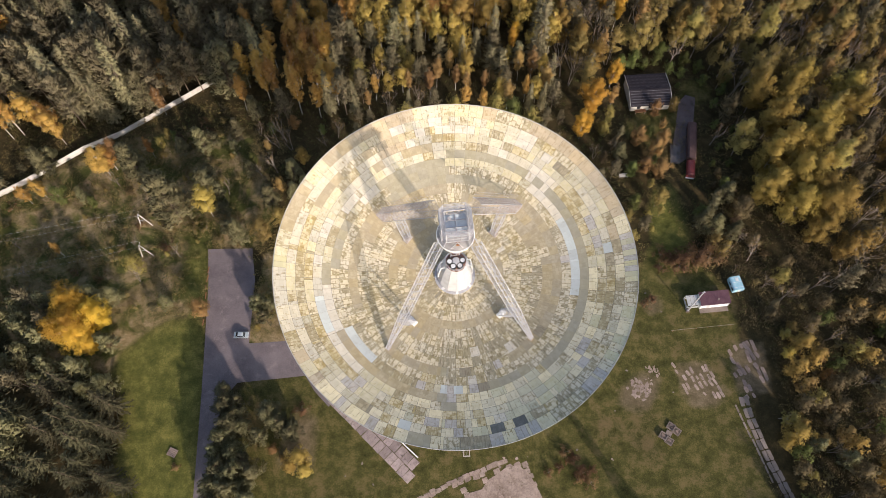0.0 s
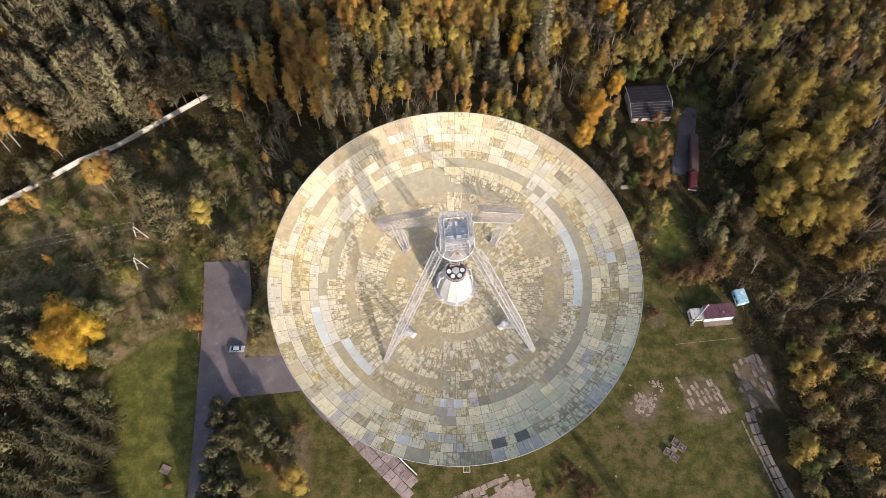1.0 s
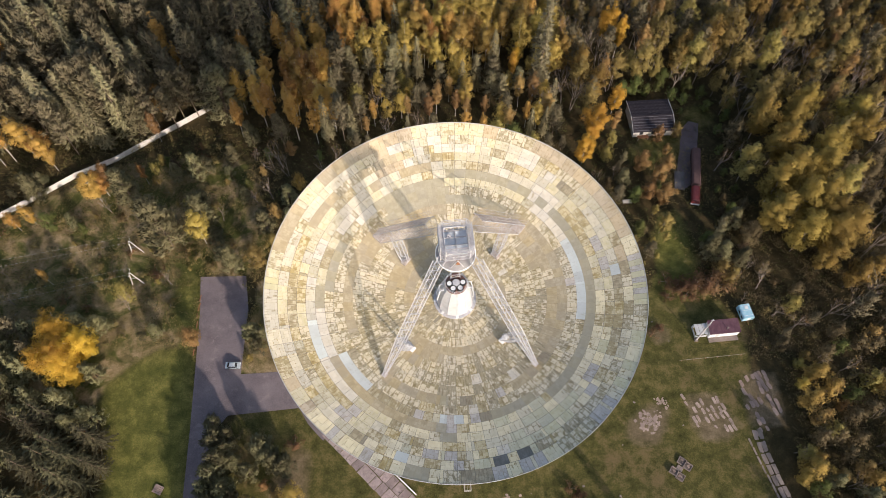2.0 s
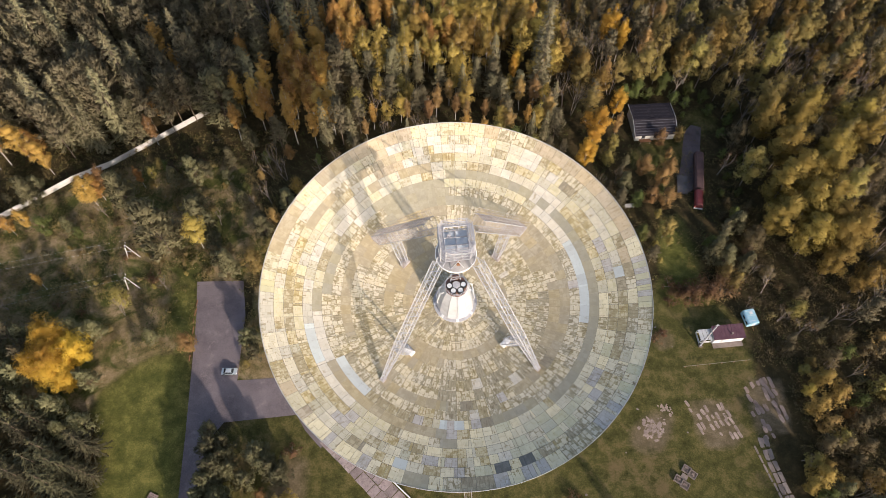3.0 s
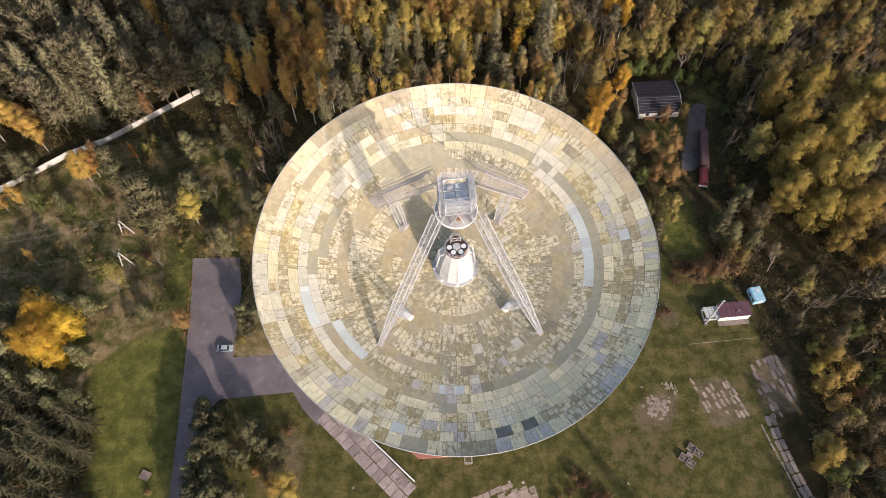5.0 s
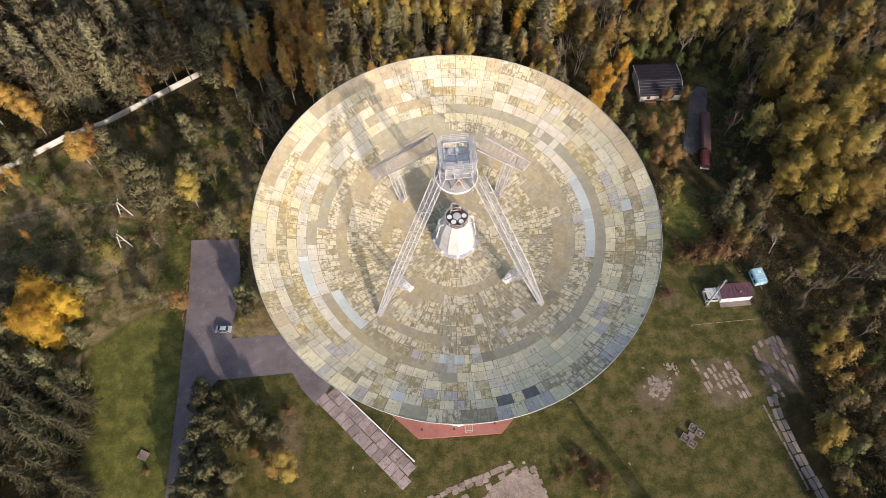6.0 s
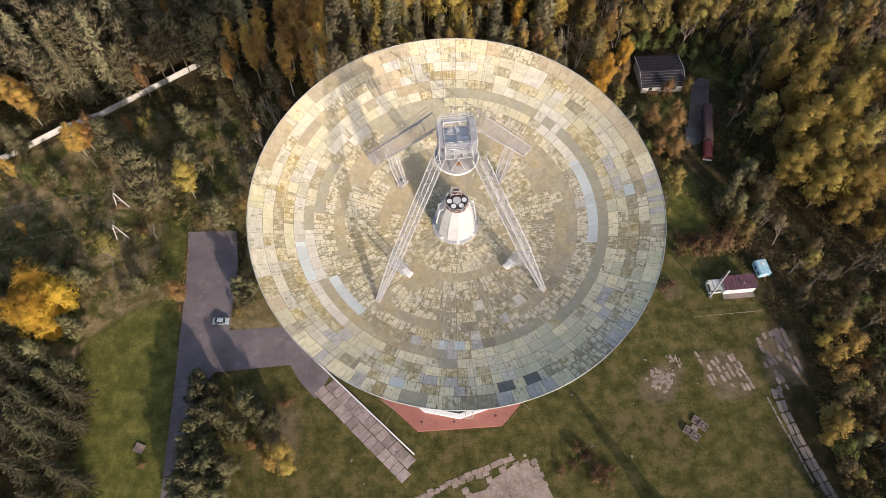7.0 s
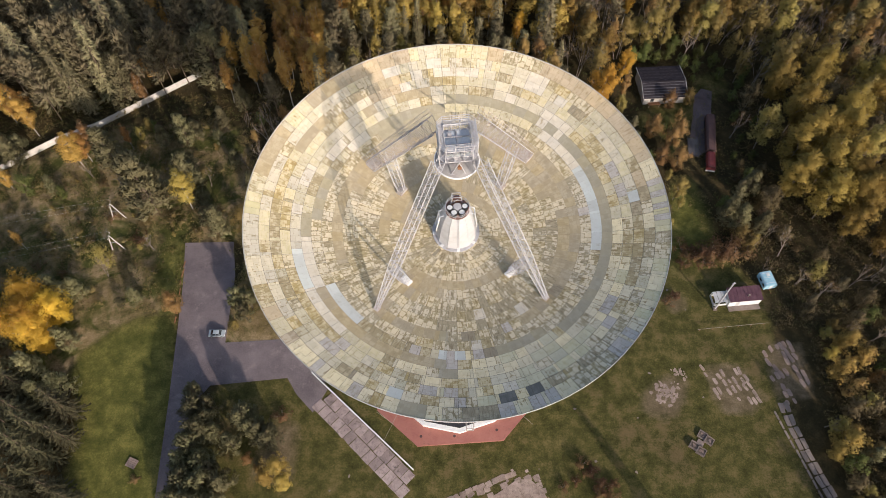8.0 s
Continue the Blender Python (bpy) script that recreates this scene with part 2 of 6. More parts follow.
M_GREENISH = panel_mat("green_tinged_cream_sheet", (0.45, 0.37, 0.21), (0.70, 0.63, 0.445), (0.62, 0.54, 0.345), (0.27, 0.20, 0.10), 0.88, (1.3, 1.15), 0.09, lines=1.0, joint=0.08)
M_TAN = panel_mat("tan_stained_sheet", (0.42, 0.335, 0.21), (0.52, 0.43, 0.295), (0.46, 0.37, 0.24), (0.33, 0.25, 0.15), 0.66, (1.3, 0.9), 0.08, lines=0.75, joint=0.06)
M_YELLOW = panel_mat("pale_yellow_sheet", (0.44, 0.395, 0.22), (0.55, 0.51, 0.325), (0.51, 0.465, 0.28), (0.36, 0.30, 0.15), 0.95, (2.0, 1.6), 0.05, lines=0.3)
M_SLATE_SHEET = panel_mat("slate_dark_sheet", (0.125, 0.125, 0.115), (0.165, 0.165, 0.15), (0.145, 0.14, 0.125), (0.10, 0.09, 0.07), 0.6, (2.0, 1.6), 0.05, lines=0.3)
M_TEAL = panel_mat("pale_green_sheet", (0.43, 0.385, 0.245), (0.575, 0.543, 0.38), (0.51, 0.46, 0.29), (0.27, 0.21, 0.12), 0.85, (1.8, 1.1), 0.06, lines=0.85, joint=0.06)
# sheets by the letter that names them below
SHEETS = {"c": M_CREAM, "p": M_PALE, "o": M_OCHRE, "v": M_OLIVE, "g": M_GREY, "d": M_DARK, "b": M_BLUE, "l": M_LILAC, "w": M_WHITE_SHEET, "s": M_STONY, "n": M_GREENISH,
          "m": M_TAN, "y": M_YELLOW, "k": M_SLATE_SHEET, "t": M_TEAL}

M_STEEL = mottled("grey_painted_steel", (0.33, 0.325, 0.35), (0.54, 0.535, 0.56), 0.8, rough=0.55, bump=0.1, streak=(0.42, 0.36, 0.30))
M_STEEL_RUST = mottled("rust_stained_steel", (0.30, 0.24, 0.2), (0.55, 0.52, 0.5), 1.2, rough=0.7, bump=0.15, streak=(0.24, 0.11, 0.05))
M_WHITE = mottled("white_paint", (0.66, 0.66, 0.66), (0.82, 0.82, 0.82), 0.6, rough=0.5, bump=0.08, streak=(0.6, 0.58, 0.54))
M_WHITE_GREY = mottled("grey_white_paint", (0.40, 0.40, 0.40), (0.56, 0.555, 0.55), 0.6, rough=0.5, bump=0.08, streak=(0.36, 0.33, 0.29))
M_MIRROR = mottled("dull_grey_mirror_paint", (0.19, 0.18, 0.185), (0.30, 0.29, 0.29), 0.7, rough=0.6, bump=0.05)
M_CONE = mottled("weathered_white_sheet", (0.43, 0.425, 0.435), (0.56, 0.555, 0.56), 0.5, rough=0.5, bump=0.08, streak=(0.45, 0.43, 0.41))
M_BACK = mottled("dark_back_steel", (0.10, 0.09, 0.08), (0.2, 0.19, 0.17), 0.5, rough=0.8)
M_GLASSY = mottled("blue_grey_deck", (0.36, 0.40, 0.45), (0.66, 0.70, 0.75), 0.5, rough=0.35, bump=0.05, spec=0.5)
M_REDDECK = mottled("red_oxide_deck", (0.20, 0.10, 0.08), (0.34, 0.2, 0.16), 1.0, rough=0.8)
M_BLACK = mottled("black_rubber", (0.02, 0.02, 0.02), (0.05, 0.05, 0.05), 2.0, rough=0.6)
M_CONC = mottled("concrete", (0.155, 0.122, 0.107), (0.27, 0.22, 0.195), 0.5, rough=0.95, bump=0.4, vary=0.18, streak=(0.14, 0.12, 0.10))
M_CONC_PINK = mottled("rosy_concrete", (0.18, 0.13, 0.11), (0.33, 0.245, 0.21), 0.5, rough=0.95, bump=0.4, vary=0.18, streak=(0.15, 0.12, 0.095))
M_CONC_WHITE = mottled("whitewashed_concrete", (0.42, 0.395, 0.37), (0.63, 0.60, 0.565), 0.4, rough=0.9, bump=0.3, vary=0.1, streak=(0.33, 0.3, 0.26))
M_CONC_PALE = mottled("pale_worn_screed", (0.13, 0.092, 0.07), (0.46, 0.355, 0.305), 0.3, rough=0.95, bump=0.5, vary=0.12, streak=(0.10, 0.085, 0.05))
M_CONC_MAUVE = mottled("mauve_grey_concrete", (0.17, 0.13, 0.125), (0.42, 0.335, 0.315), 0.45, rough=0.95, bump=0.4, vary=0.2, streak=(0.085, 0.068, 0.064))
M_HOUSE_ROOF = mottled("blackish_roofing_felt", (0.016, 0.014, 0.019), (0.045, 0.04, 0.048), 0.35, rough=0.9, bump=0.2, streak=(0.07, 0.065, 0.07), spec=0.1)
M_PINK = mottled("red_painted_screed", (0.30, 0.115, 0.095), (0.39, 0.165, 0.135), 0.3, rough=0.85, bump=0.15, streak=(0.26, 0.12, 0.095))
M_ROOF = mottled("grey_roofing_felt", (0.075, 0.07, 0.075), (0.14, 0.13, 0.135), 0.3, rough=0.9, bump=0.2)
M_SLATE = mottled("grey_slate_sheet", (0.085, 0.085, 0.10), (0.17, 0.17, 0.19), 0.5, rough=0.85, bump=0.3, streak=(0.06, 0.06, 0.055))
M_ASPHALT = mottled("worn_asphalt", (0.10, 0.082, 0.088), (0.225, 0.185, 0.192), 0.12, fine=25, rough=0.95, bump=0.2, streak=(0.27, 0.22, 0.215))
# darker asphalt for the drive: the shade of the trees is in its colour
M_SHADED_ASPHALT = mottled("tree_shaded_asphalt", (0.075, 0.058, 0.06), (0.17, 0.135, 0.14), 0.15, fine=20, rough=0.95, bump=0.2, streak=(0.04, 0.04, 0.03))
M_SPOIL = mottled("grey_brown_spoil", (0.07, 0.056, 0.045), (0.23, 0.18, 0.15), 1.6, rough=0.98, bump=0.6)
M_BARK = mottled("brown_bark", (0.08, 0.06, 0.045), (0.2, 0.15, 0.11), 2.0, rough=0.95, bump=0.5)
M_BIRCH = mottled("white_birch_bark", (0.34, 0.31, 0.28), (0.60, 0.57, 0.53), 1.2, rough=0.9, bump=0.2, streak=(0.07, 0.06, 0.05))
M_TWIG = mottled("grey_twigs", (0.17, 0.137, 0.117), (0.37, 0.31, 0.27), 1.5, rough=0.95, bump=0.0)
M_PURPLE = mottled("maroon_roof_sheet", (0.07, 0.03, 0.045), (0.12, 0.06, 0.075), 0.8, rough=0.6)
M_VANBLUE = mottled("pale_blue_paint", (0.26, 0.48, 0.60), (0.42, 0.64, 0.74), 0.6, rough=0.5, bump=0.05, streak=(0.5, 0.62, 0.66))
M_CAR = mottled("silver_blue_car_paint", (0.33, 0.375, 0.41), (0.45, 0.495, 0.53), 0.5, rough=0.25, bump=0.0, spec=0.6)
M_WINDOW = mottled("dark_window_glass", (0.02, 0.025, 0.03), (0.04, 0.045, 0.05), 1.0, rough=0.08, bump=0.0, spec=0.7)
M_REDTANK = mottled("faded_red_paint", (0.20, 0.035, 0.035), (0.30, 0.065, 0.06), 0.8, rough=0.5, streak=(0.3, 0.12, 0.1))
M_MAROON = mottled("dark_maroon_tarpaulin", (0.06, 0.035, 0.035), (0.12, 0.07, 0.065), 0.6, rough=0.8)
M_TIMBER = mottled("grey_timber", (0.2, 0.17, 0.14), (0.36, 0.32, 0.27), 1.5, rough=0.95)
M_RUST = mottled("rusty_iron", (0.16, 0.07, 0.04), (0.32, 0.16, 0.08), 1.5, rough=0.9)
M_WIRE = mottled("aluminium_wire", (0.4, 0.4, 0.4), (0.6, 0.6, 0.58), 1.0, rough=0.5, bump=0.0)

L_GOLD = leaf_mat("golden_leaves", (0.28, 0.16, 0.05), (0.55, 0.325, 0.098))
L_YELLOW = leaf_mat("bright_yellow_leaves", (0.46, 0.28, 0.042), (0.71, 0.455, 0.075))
L_ORANGE = leaf_mat("orange_brown_leaves", (0.223, 0.133, 0.053), (0.418, 0.271, 0.112))
L_OCHRE = leaf_mat("ochre_leaves", (0.16, 0.113, 0.032), (0.40, 0.28, 0.076))
L_ASPEN = leaf_mat("yellow_green_leaves", (0.169, 0.136, 0.047), (0.401, 0.307, 0.104))
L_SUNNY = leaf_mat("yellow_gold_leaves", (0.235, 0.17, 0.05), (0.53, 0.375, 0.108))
L_GREEN = leaf_mat("green_leaves", (0.082, 0.098, 0.034), (0.18, 0.195, 0.058))
L_PINE = leaf_mat("pine_needles", (0.113, 0.102, 0.06), (0.316, 0.276, 0.163), 0.2)
L_SPRUCE = leaf_mat("spruce_needles", (0.034, 0.031, 0.018), (0.122, 0.112, 0.064), 0.2)
L_FIELD = leaf_mat("olive_pine_needles", (0.095, 0.09, 0.045), (0.285, 0.255, 0.14), 0.2)
L_FOREST = leaf_mat("forest_spruce_needles", (0.095, 0.085, 0.048), (0.342, 0.3, 0.174), 0.2)
L_YOUNG = leaf_mat("young_pine_needles", (0.076, 0.075, 0.04), (0.238, 0.22, 0.118), 0.2)
L_SCRUB = leaf_mat("dry_scrub", (0.13, 0.103, 0.042), (0.335, 0.25, 0.115))
L_GRASS = leaf_mat("rough_grass", (0.08, 0.08, 0.024), (0.14, 0.128, 0.042))
L_RUST = leaf_mat("russet_leaves", (0.10, 0.06, 0.032), (0.25, 0.15, 0.078))
L_BROWN = leaf_mat("dull_brown_leaves", (0.076, 0.057, 0.032), (0.195, 0.147, 0.082))

# ---- ground ----
def inside(poly, x, y):
    """Whether points lie in a polygon (arrays)."""
    hit = np.zeros(x.shape, bool)
    for (x0, y0), (x1, y1) in zip(poly, poly[1:] + poly[:1]):
        hit ^= ((y0 > y) != (y1 > y)) & (x < (x1 - x0) * (y - y0) / (y1 - y0 + 1e-9) + x0)
    return hit


def soft_mask(poly, x, y, reach=3.0):
    total = np.zeros(x.shape)
    for a in range(8):
        total += inside(poly, x + reach * math.cos(a * 0.785), y + reach * math.sin(a * 0.785))
    return (total + inside(poly, x, y)) / 9


LAWN_WEST = [(-88, 54), (-80, 62), (-68, 67), (-64, 62), (-61, 40), (-58, 5), (-79, 5), (-82, 39)]
LAWN_SOUTH = [(-53, 47), (-30, 52), (-20, 75), (25, 75), (52, 70), (59, 88), (66, 96), (70, 84), (80, 72), (80, 58), (78, 34), (83, 5), (-56, 5)]
LAWN_VERGE = [(-74, 79), (-71, 88), (-66, 86), (-64, 64), (-69, 66)]
LAWN_DRIVE = [(52, 128), (66, 118), (80, 136), (88, 140), (84, 150), (78, 148), (72, 138), (60, 133)]
SCRUB_WEST = [(-135, 100), (-98, 124), (-60, 128), (-48, 96), (-54, 84), (-70, 90), (-66, 66), (-80, 60), (-88, 48), (-108, 54), (-130, 68)]
RUN_DOWN = [(-53, 57.5), (-36, 57.5), (-32, 72), (-50, 87)]
BARE_EARTH = [[(46.5, 47.8), (56.4, 52), (56.5, 45), (52.8, 39), (44, 40.5)], [(60, 53), (70, 53), (74, 43), (70, 40.5), (63, 40.5)], [(75, 45), (86, 44), (86, 60), (76, 58)], [(54, 66), (61, 66), (60, 72), (55, 72)], [(-42, 26), (-32, 24), (-31, 36), (-36, 42), (-40, 34)]]
LAWN_EAST = [(60, 82), (72, 82), (71, 100), (66, 112), (60, 100)]
LAWNS = [LAWN_WEST, LAWN_SOUTH, LAWN_VERGE, LAWN_EAST]
ASPHALT = [(-67, 86), (-54.4, 86.3), (-52.4, 76), (-51.9, 58), (-39, 58.9), (-32, 56.6), (-26.3, 46.6), (-29.3, 41.0), (-33.4, 45.2), (-36, 49.2), (-53.6, 47.3), (-56.6, 43), (-57.6, 34), (-57.4, 0), (-58.5, -40), (-62, -40), (-60.6, 19), (-62.5, 44.6), (-64.6, 68), (-65.4, 76)]


def build_ground():
    xs, ys = np.arange(-300, 300.1, 2.5), np.arange(-80, 400.1, 2.5)
    gx, gy = np.meshgrid(xs, ys)
    nx, ny = len(xs), len(ys)
    verts = np.stack([gx, gy, 0 * gx], -1).reshape(-1, 3)
    lawn = np.maximum.reduce([soft_mask(p, gx, gy) for p in LAWNS] + [0.8 * soft_mask(LAWN_DRIVE, gx, gy)])
    scrub = np.maximum(soft_mask(SCRUB_WEST, gx, gy, 5), soft_mask(RUN_DOWN, gx, gy, 2))
    bare = np.maximum.reduce([soft_mask(p, gx, gy, 2) for p in BARE_EARTH])
    idx = np.arange(nx * ny).reshape(ny, nx)
    faces = np.stack([idx[:-1, :-1], idx[:-1, 1:], idx[1:, 1:], idx[1:, :-1]], -1).reshape(-1, 4).tolist()
    pts = verts.tolist()
    # one ring of large faces out to the horizon
    edges = [idx[0, :].tolist(), idx[:, -1].tolist(), idx[-1, ::-1].tolist(), idx[::-1, 0].tolist()]
    n = len(pts)
    pts += [(-4000, -4000, 0), (4000, -4000, 0), (4000, 4000, 0), (-4000, 4000, 0)]
    for k, e in enumerate(edges):
        faces.append([int(i) for i in reversed(e)] + [n + k, n + (k + 1) % 4])
    me = bpy.data.meshes.new("ground")
    me.from_pydata(pts, [], faces)
    layer = me.color_attributes.new("cover", "FLOAT_COLOR", "POINT")
    col = np.zeros((len(pts), 4), np.float32)
    lush = np.maximum.reduce([soft_mask(p, gx, gy) for p in (LAWN_WEST, LAWN_VERGE, LAWN_EAST)])
    col[: n, 0], col[: n, 1], col[: n, 2], col[: n, 3] = lawn.ravel(), scrub.ravel(), lush.ravel(), bare.ravel()
    layer.data.foreach_set("color", col.ravel())
    m, nodes, links, b = shader("meadow_and_forest_floor", 0.95, 0.0, 0.1)
    cover = wire(nodes, links, "Attribute", (("attribute", "cover"),))
    sep = wire(nodes, links, "SeparateColor", Color=cover.outputs["Color"])
    co = nodes.new("ShaderNodeNewGeometry").outputs["Position"]
    big = wire(nodes, links, "TexNoise", Vector=co, Scale=0.045, Detail=5.0, Roughness=0.6)
    mid = wire(nodes, links, "TexNoise", Vector=co, Scale=0.28, Detail=6.0, Roughness=0.7)
    fine = wire(nodes, links, "TexNoise", Vector=co, Scale=2.6, Detail=5.0, Roughness=0.75)
    blades = wire(nodes, links, "TexNoise", Vector=co, Scale=11.0, Detail=3.0, Roughness=0.7)
    g1 = wire(nodes, links, "Math", (("operation", "MULTIPLY_ADD"),), _0=fine.outputs["Fac"], _1=0.5, _2=mid.outputs["Fac"])
    g1 = wire(nodes, links, "Math", (("operation", "MULTIPLY_ADD"),), _0=blades.outputs["Fac"], _1=0.35, _2=g1.outputs[0])
    g2 = wire(nodes, links, "Math", (("operation", "MULTIPLY_ADD"),), _0=big.outputs["Fac"], _1=0.9, _2=g1.outputs[0])
    grass = ramp(nodes, links, g1.outputs[0], ((0.66, (0.022, 0.024, 0.008)), (0.92, (0.083, 0.078, 0.024)), (1.14, (0.20, 0.158, 0.062))))
    dryness = ramp(nodes, links, g2.outputs[0], ((1.40, (0, 0, 0)), (1.62, (1, 1, 1))))
    calm = wire(nodes, links, "Math", (("operation", "MULTIPLY"),), _0=dryness, _1=0.7).outputs[0]
    grass = mix(nodes, links, calm, grass, (0.150, 0.104, 0.057))
    lush = ramp(nodes, links, g1.outputs[0], ((0.64, (0.042, 0.049, 0.013)), (0.92, (0.113, 0.116, 0.03)), (1.16, (0.245, 0.212, 0.062))))
    grass = mix(nodes, links, sep.outputs[2], grass, lush)
    scrubc = ramp(nodes, links, g1.outputs[0], ((0.68, (0.075, 0.066, 0.028)), (0.92, (0.24, 0.18, 0.09)), (1.14, (0.42, 0.31, 0.20))))
    patch = wire(nodes, links, "TexNoise", Vector=co, Scale=0.09, Detail=4.0, Roughness=0.65, Distortion=0.6)
    weeds = ramp(nodes, links, g1.outputs[0], ((0.65, (0.03, 0.036, 0.01)), (0.92, (0.085, 0.09, 0.026)), (1.2, (0.16, 0.15, 0.05))))
    scrubc = mix(nodes, links, ramp(nodes, links, patch.outputs["Fac"], ((0.47, (0, 0, 0)), (0.56, (1, 1, 1)))), scrubc, weeds)
    litter = ramp(nodes, links, g1.outputs[0], ((0.65, (0.019, 0.016, 0.008)), (0.9, (0.048, 0.039, 0.018)), (1.15, (0.105, 0.072, 0.034))))
    rag = wire(nodes, links, "Math", (("operation", "MULTIPLY_ADD"),), _0=mid.outputs["Fac"], _1=0.7, _2=-0.35)
    lf = wire(nodes, links, "Math", (("operation", "ADD"),), _0=sep.outputs[0], _1=rag.outputs[0])
    sf = wire(nodes, links, "Math", (("operation", "ADD"),), _0=sep.outputs[1], _1=rag.outputs[0])
    step_ = ((0.35, (0, 0, 0)), (0.62, (1, 1, 1)))
    col_ = mix(nodes, links, ramp(nodes, links, sf.outputs[0], step_), litter, scrubc)
    col_ = mix(nodes, links, ramp(nodes, links, lf.outputs[0], step_), col_, grass)
    earth = ramp(nodes, links, g1.outputs[0], ((0.65, (0.085, 0.07, 0.035)), (0.92, (0.165, 0.125, 0.078)), (1.2, (0.27, 0.205, 0.145))))
    ef = wire(nodes, links, "Math", (("operation", "ADD"),), _0=cover.outputs["Alpha"], _1=rag.outputs[0])
    col_ = mix(nodes, links, ramp(nodes, links, ef.outputs[0], ((0.4, (0, 0, 0)), (0.85, (0.85, 0.85, 0.85)))), col_, earth)
    links.new(col_, b.inputs["Base Color"])
    bp = wire(nodes, links, "Bump", Strength=0.9, Distance=0.35, Height=g1.outputs[0])
    links.new(bp.outputs[0], b.inputs["Normal"])
    me.materials.append(m)
    ob = new("ground", me)
    structure(ob, "autumn meadow grass with dry patches and forest floor", "ground")


build_ground()

mesh = Mesh()
mesh.prism(ASPHALT[::-1], -0.3, 0.05)
structure(part("road", mesh, M_ASPHALT), "worn grey asphalt yard and service road", "road")

# drive under the trees, its tree shade painted in by the darker asphalt
mesh = Mesh()
mesh.prism([(69.0, 115.5), (72.6, 115.5), (75.6, 118), (78.6, 131), (80.6, 140), (77.6, 141), (75, 138), (73, 130)], -0.3, 0.04)
structure(part("driveway", mesh, M_SHADED_ASPHALT), "dark shaded asphalt drive among the trees", "road")


# ---- radio telescope ----
DISH_R, DEPTH = 32.0, 7.8
RINGS = [32.06, 30.0, 28.5, 27.05, 25.6, 24.1, 22.6, 21.1, 19.5, 17.9, 16.1, 14.3, 12.3, 10.6, 9.05, 7.3, 5.8, 4.1, 2.5]
BASE = Vector((3.4, 52.2, 0.0))
n_axis = Vector((0.0104, -0.0899, 0.9959)).normalized()
u_axis = (Vector((1, 0, 0)) - n_axis * n_axis.x).normalized()
v_axis = n_axis.cross(u_axis)
DISH = Matrix.Translation(Vector((2.28, 51.26, 66.55)) - BASE) @ Matrix((u_axis, v_axis, n_axis)).transposed().to_4x4()


LEGS = DISH @ Matrix.Rotation(radians(6.57), 4, "Z")


def bowl(r):
    return DEPTH * ((r / DISH_R) ** 2 - 1)


telescope = thing("radio_telescope", Matrix.Translation(BASE), "huge weathered cream dish radio telescope on a white tower", "radio telescope")

# how the sheets have weathered, ring by ring from the lip inwards: a letter for the sheet and the degrees it runs for,
# from due east round by north; M, N and Q are mixtures
RUNS = """y0.8 l1.8 y2 l1.9 y2 l1.9 n6.6 m45 Q18 c16 p6 c3 m22 v14 c11 v17 c9 y4 p22 o7 Q12 n8 l2 n9 l3 n3 o3 n4 g7 n4 s5 d9 l4 n4 l3.5 n1 l3 n5 s13 l5 n1 l2.5 n4 t3 n3 t3 n6 t4 s8.5 t1.8 y1.8 l1.9 y1
s4.3 d5 Q40.7 o8 w7 p5 c8 p5 c5 p4 c3 w5 c3 p3 c3 w6 Q13 p14 M23 p8 M21 p10 p12 M20 d5 N7 n3 b4 N14 l3 N9 k4.5 N3.2 k4.3 N8 s33 N5 s3 N18
d5 b4 M14 p10 M8 d6 c2 w4 M5 w7 M7 o4 M6 w16 o4 w4 o4 Q3 v5 d4 s3 d4 s11 v16 M8 o25 M14 o8 M16 l6 M14 n5 N7 l5 N2 l4 o3 n4 N6 w4 t12 N8 t4 N8 l4 N37
M8 l5 M3 l6 M5 o5 M26 o11 M38 w4 Q12 p11 M40 o12 M19 o25 l4 M9 M11 o5 n6 o8 N3 o4 N9 t5 N6 t17 N6 l7 N5 t5 N15 s5
M42 w12 M12 w4 M5 o5 M20 v14 M9 v5 M30 w9 M8 w4 p14 b16 w20 M20 N15 g6 n4 N86
g42 w3 g5 w4 g40 M48 w10 M26 g10 w22 v52 g4 l4 N15 t6 N10 t6 N3 g50
b27 w23 c45 g37 w11 M12 g25 s30 b20 o22 l4 N7 b3 l3 b4 N3 l4 d5 g20 s42 b13
s4 l4 s85 g35 s125 o7 s16 w4 o4 s76
v55 s5 g72 s8 v62 s28 v32 g4 s6 d6 s13 l4 s5 v18 d8 v34
v10 s6 v60 s19 v65 s62 v12 s68 w5 s22 v31
s20 v20 s10 v35 s195 w6 s74
s100 v50 s80 v14 s116
s110 v75 s40 v35 s100
s27 w5 s48 v90 s55 v120 s15
v20 s40 v130 s170
s20 v90 s225 v15 s10
s228 d6 s126
s360"""
MIXED = {"M": "ccccccppppooosc", "N": "nnnnnncoosst", "Q": "mmmmccoos"}


def lay_ring(text, unit, rng):
    """The sheets of one ring: letter, from and to in degrees; joints fall on every unit and where the paint changes."""
    at, out = 0.0, []
    for word in text.split():
        end = at + float(word[1:])
        cuts = [at] + [k * unit for k in range(int(at // unit) + 1, int(end // unit) + 2) if at + 0.8 < k * unit < end - 0.8] + [end]
        for a0, a1 in zip(cuts, cuts[1:]):
            letter = word[0]
            if letter in MIXED:
                # neighbours along a ring weather alike
                pick = random.Random(int(a0 // 18) + 97 * len(text)).random() if rng.random() < 0.5 else rng.random()
                letter = MIXED[letter][int(pick * len(MIXED[letter]))]
            out.append((letter, a0, a1))
        at = end
    return out


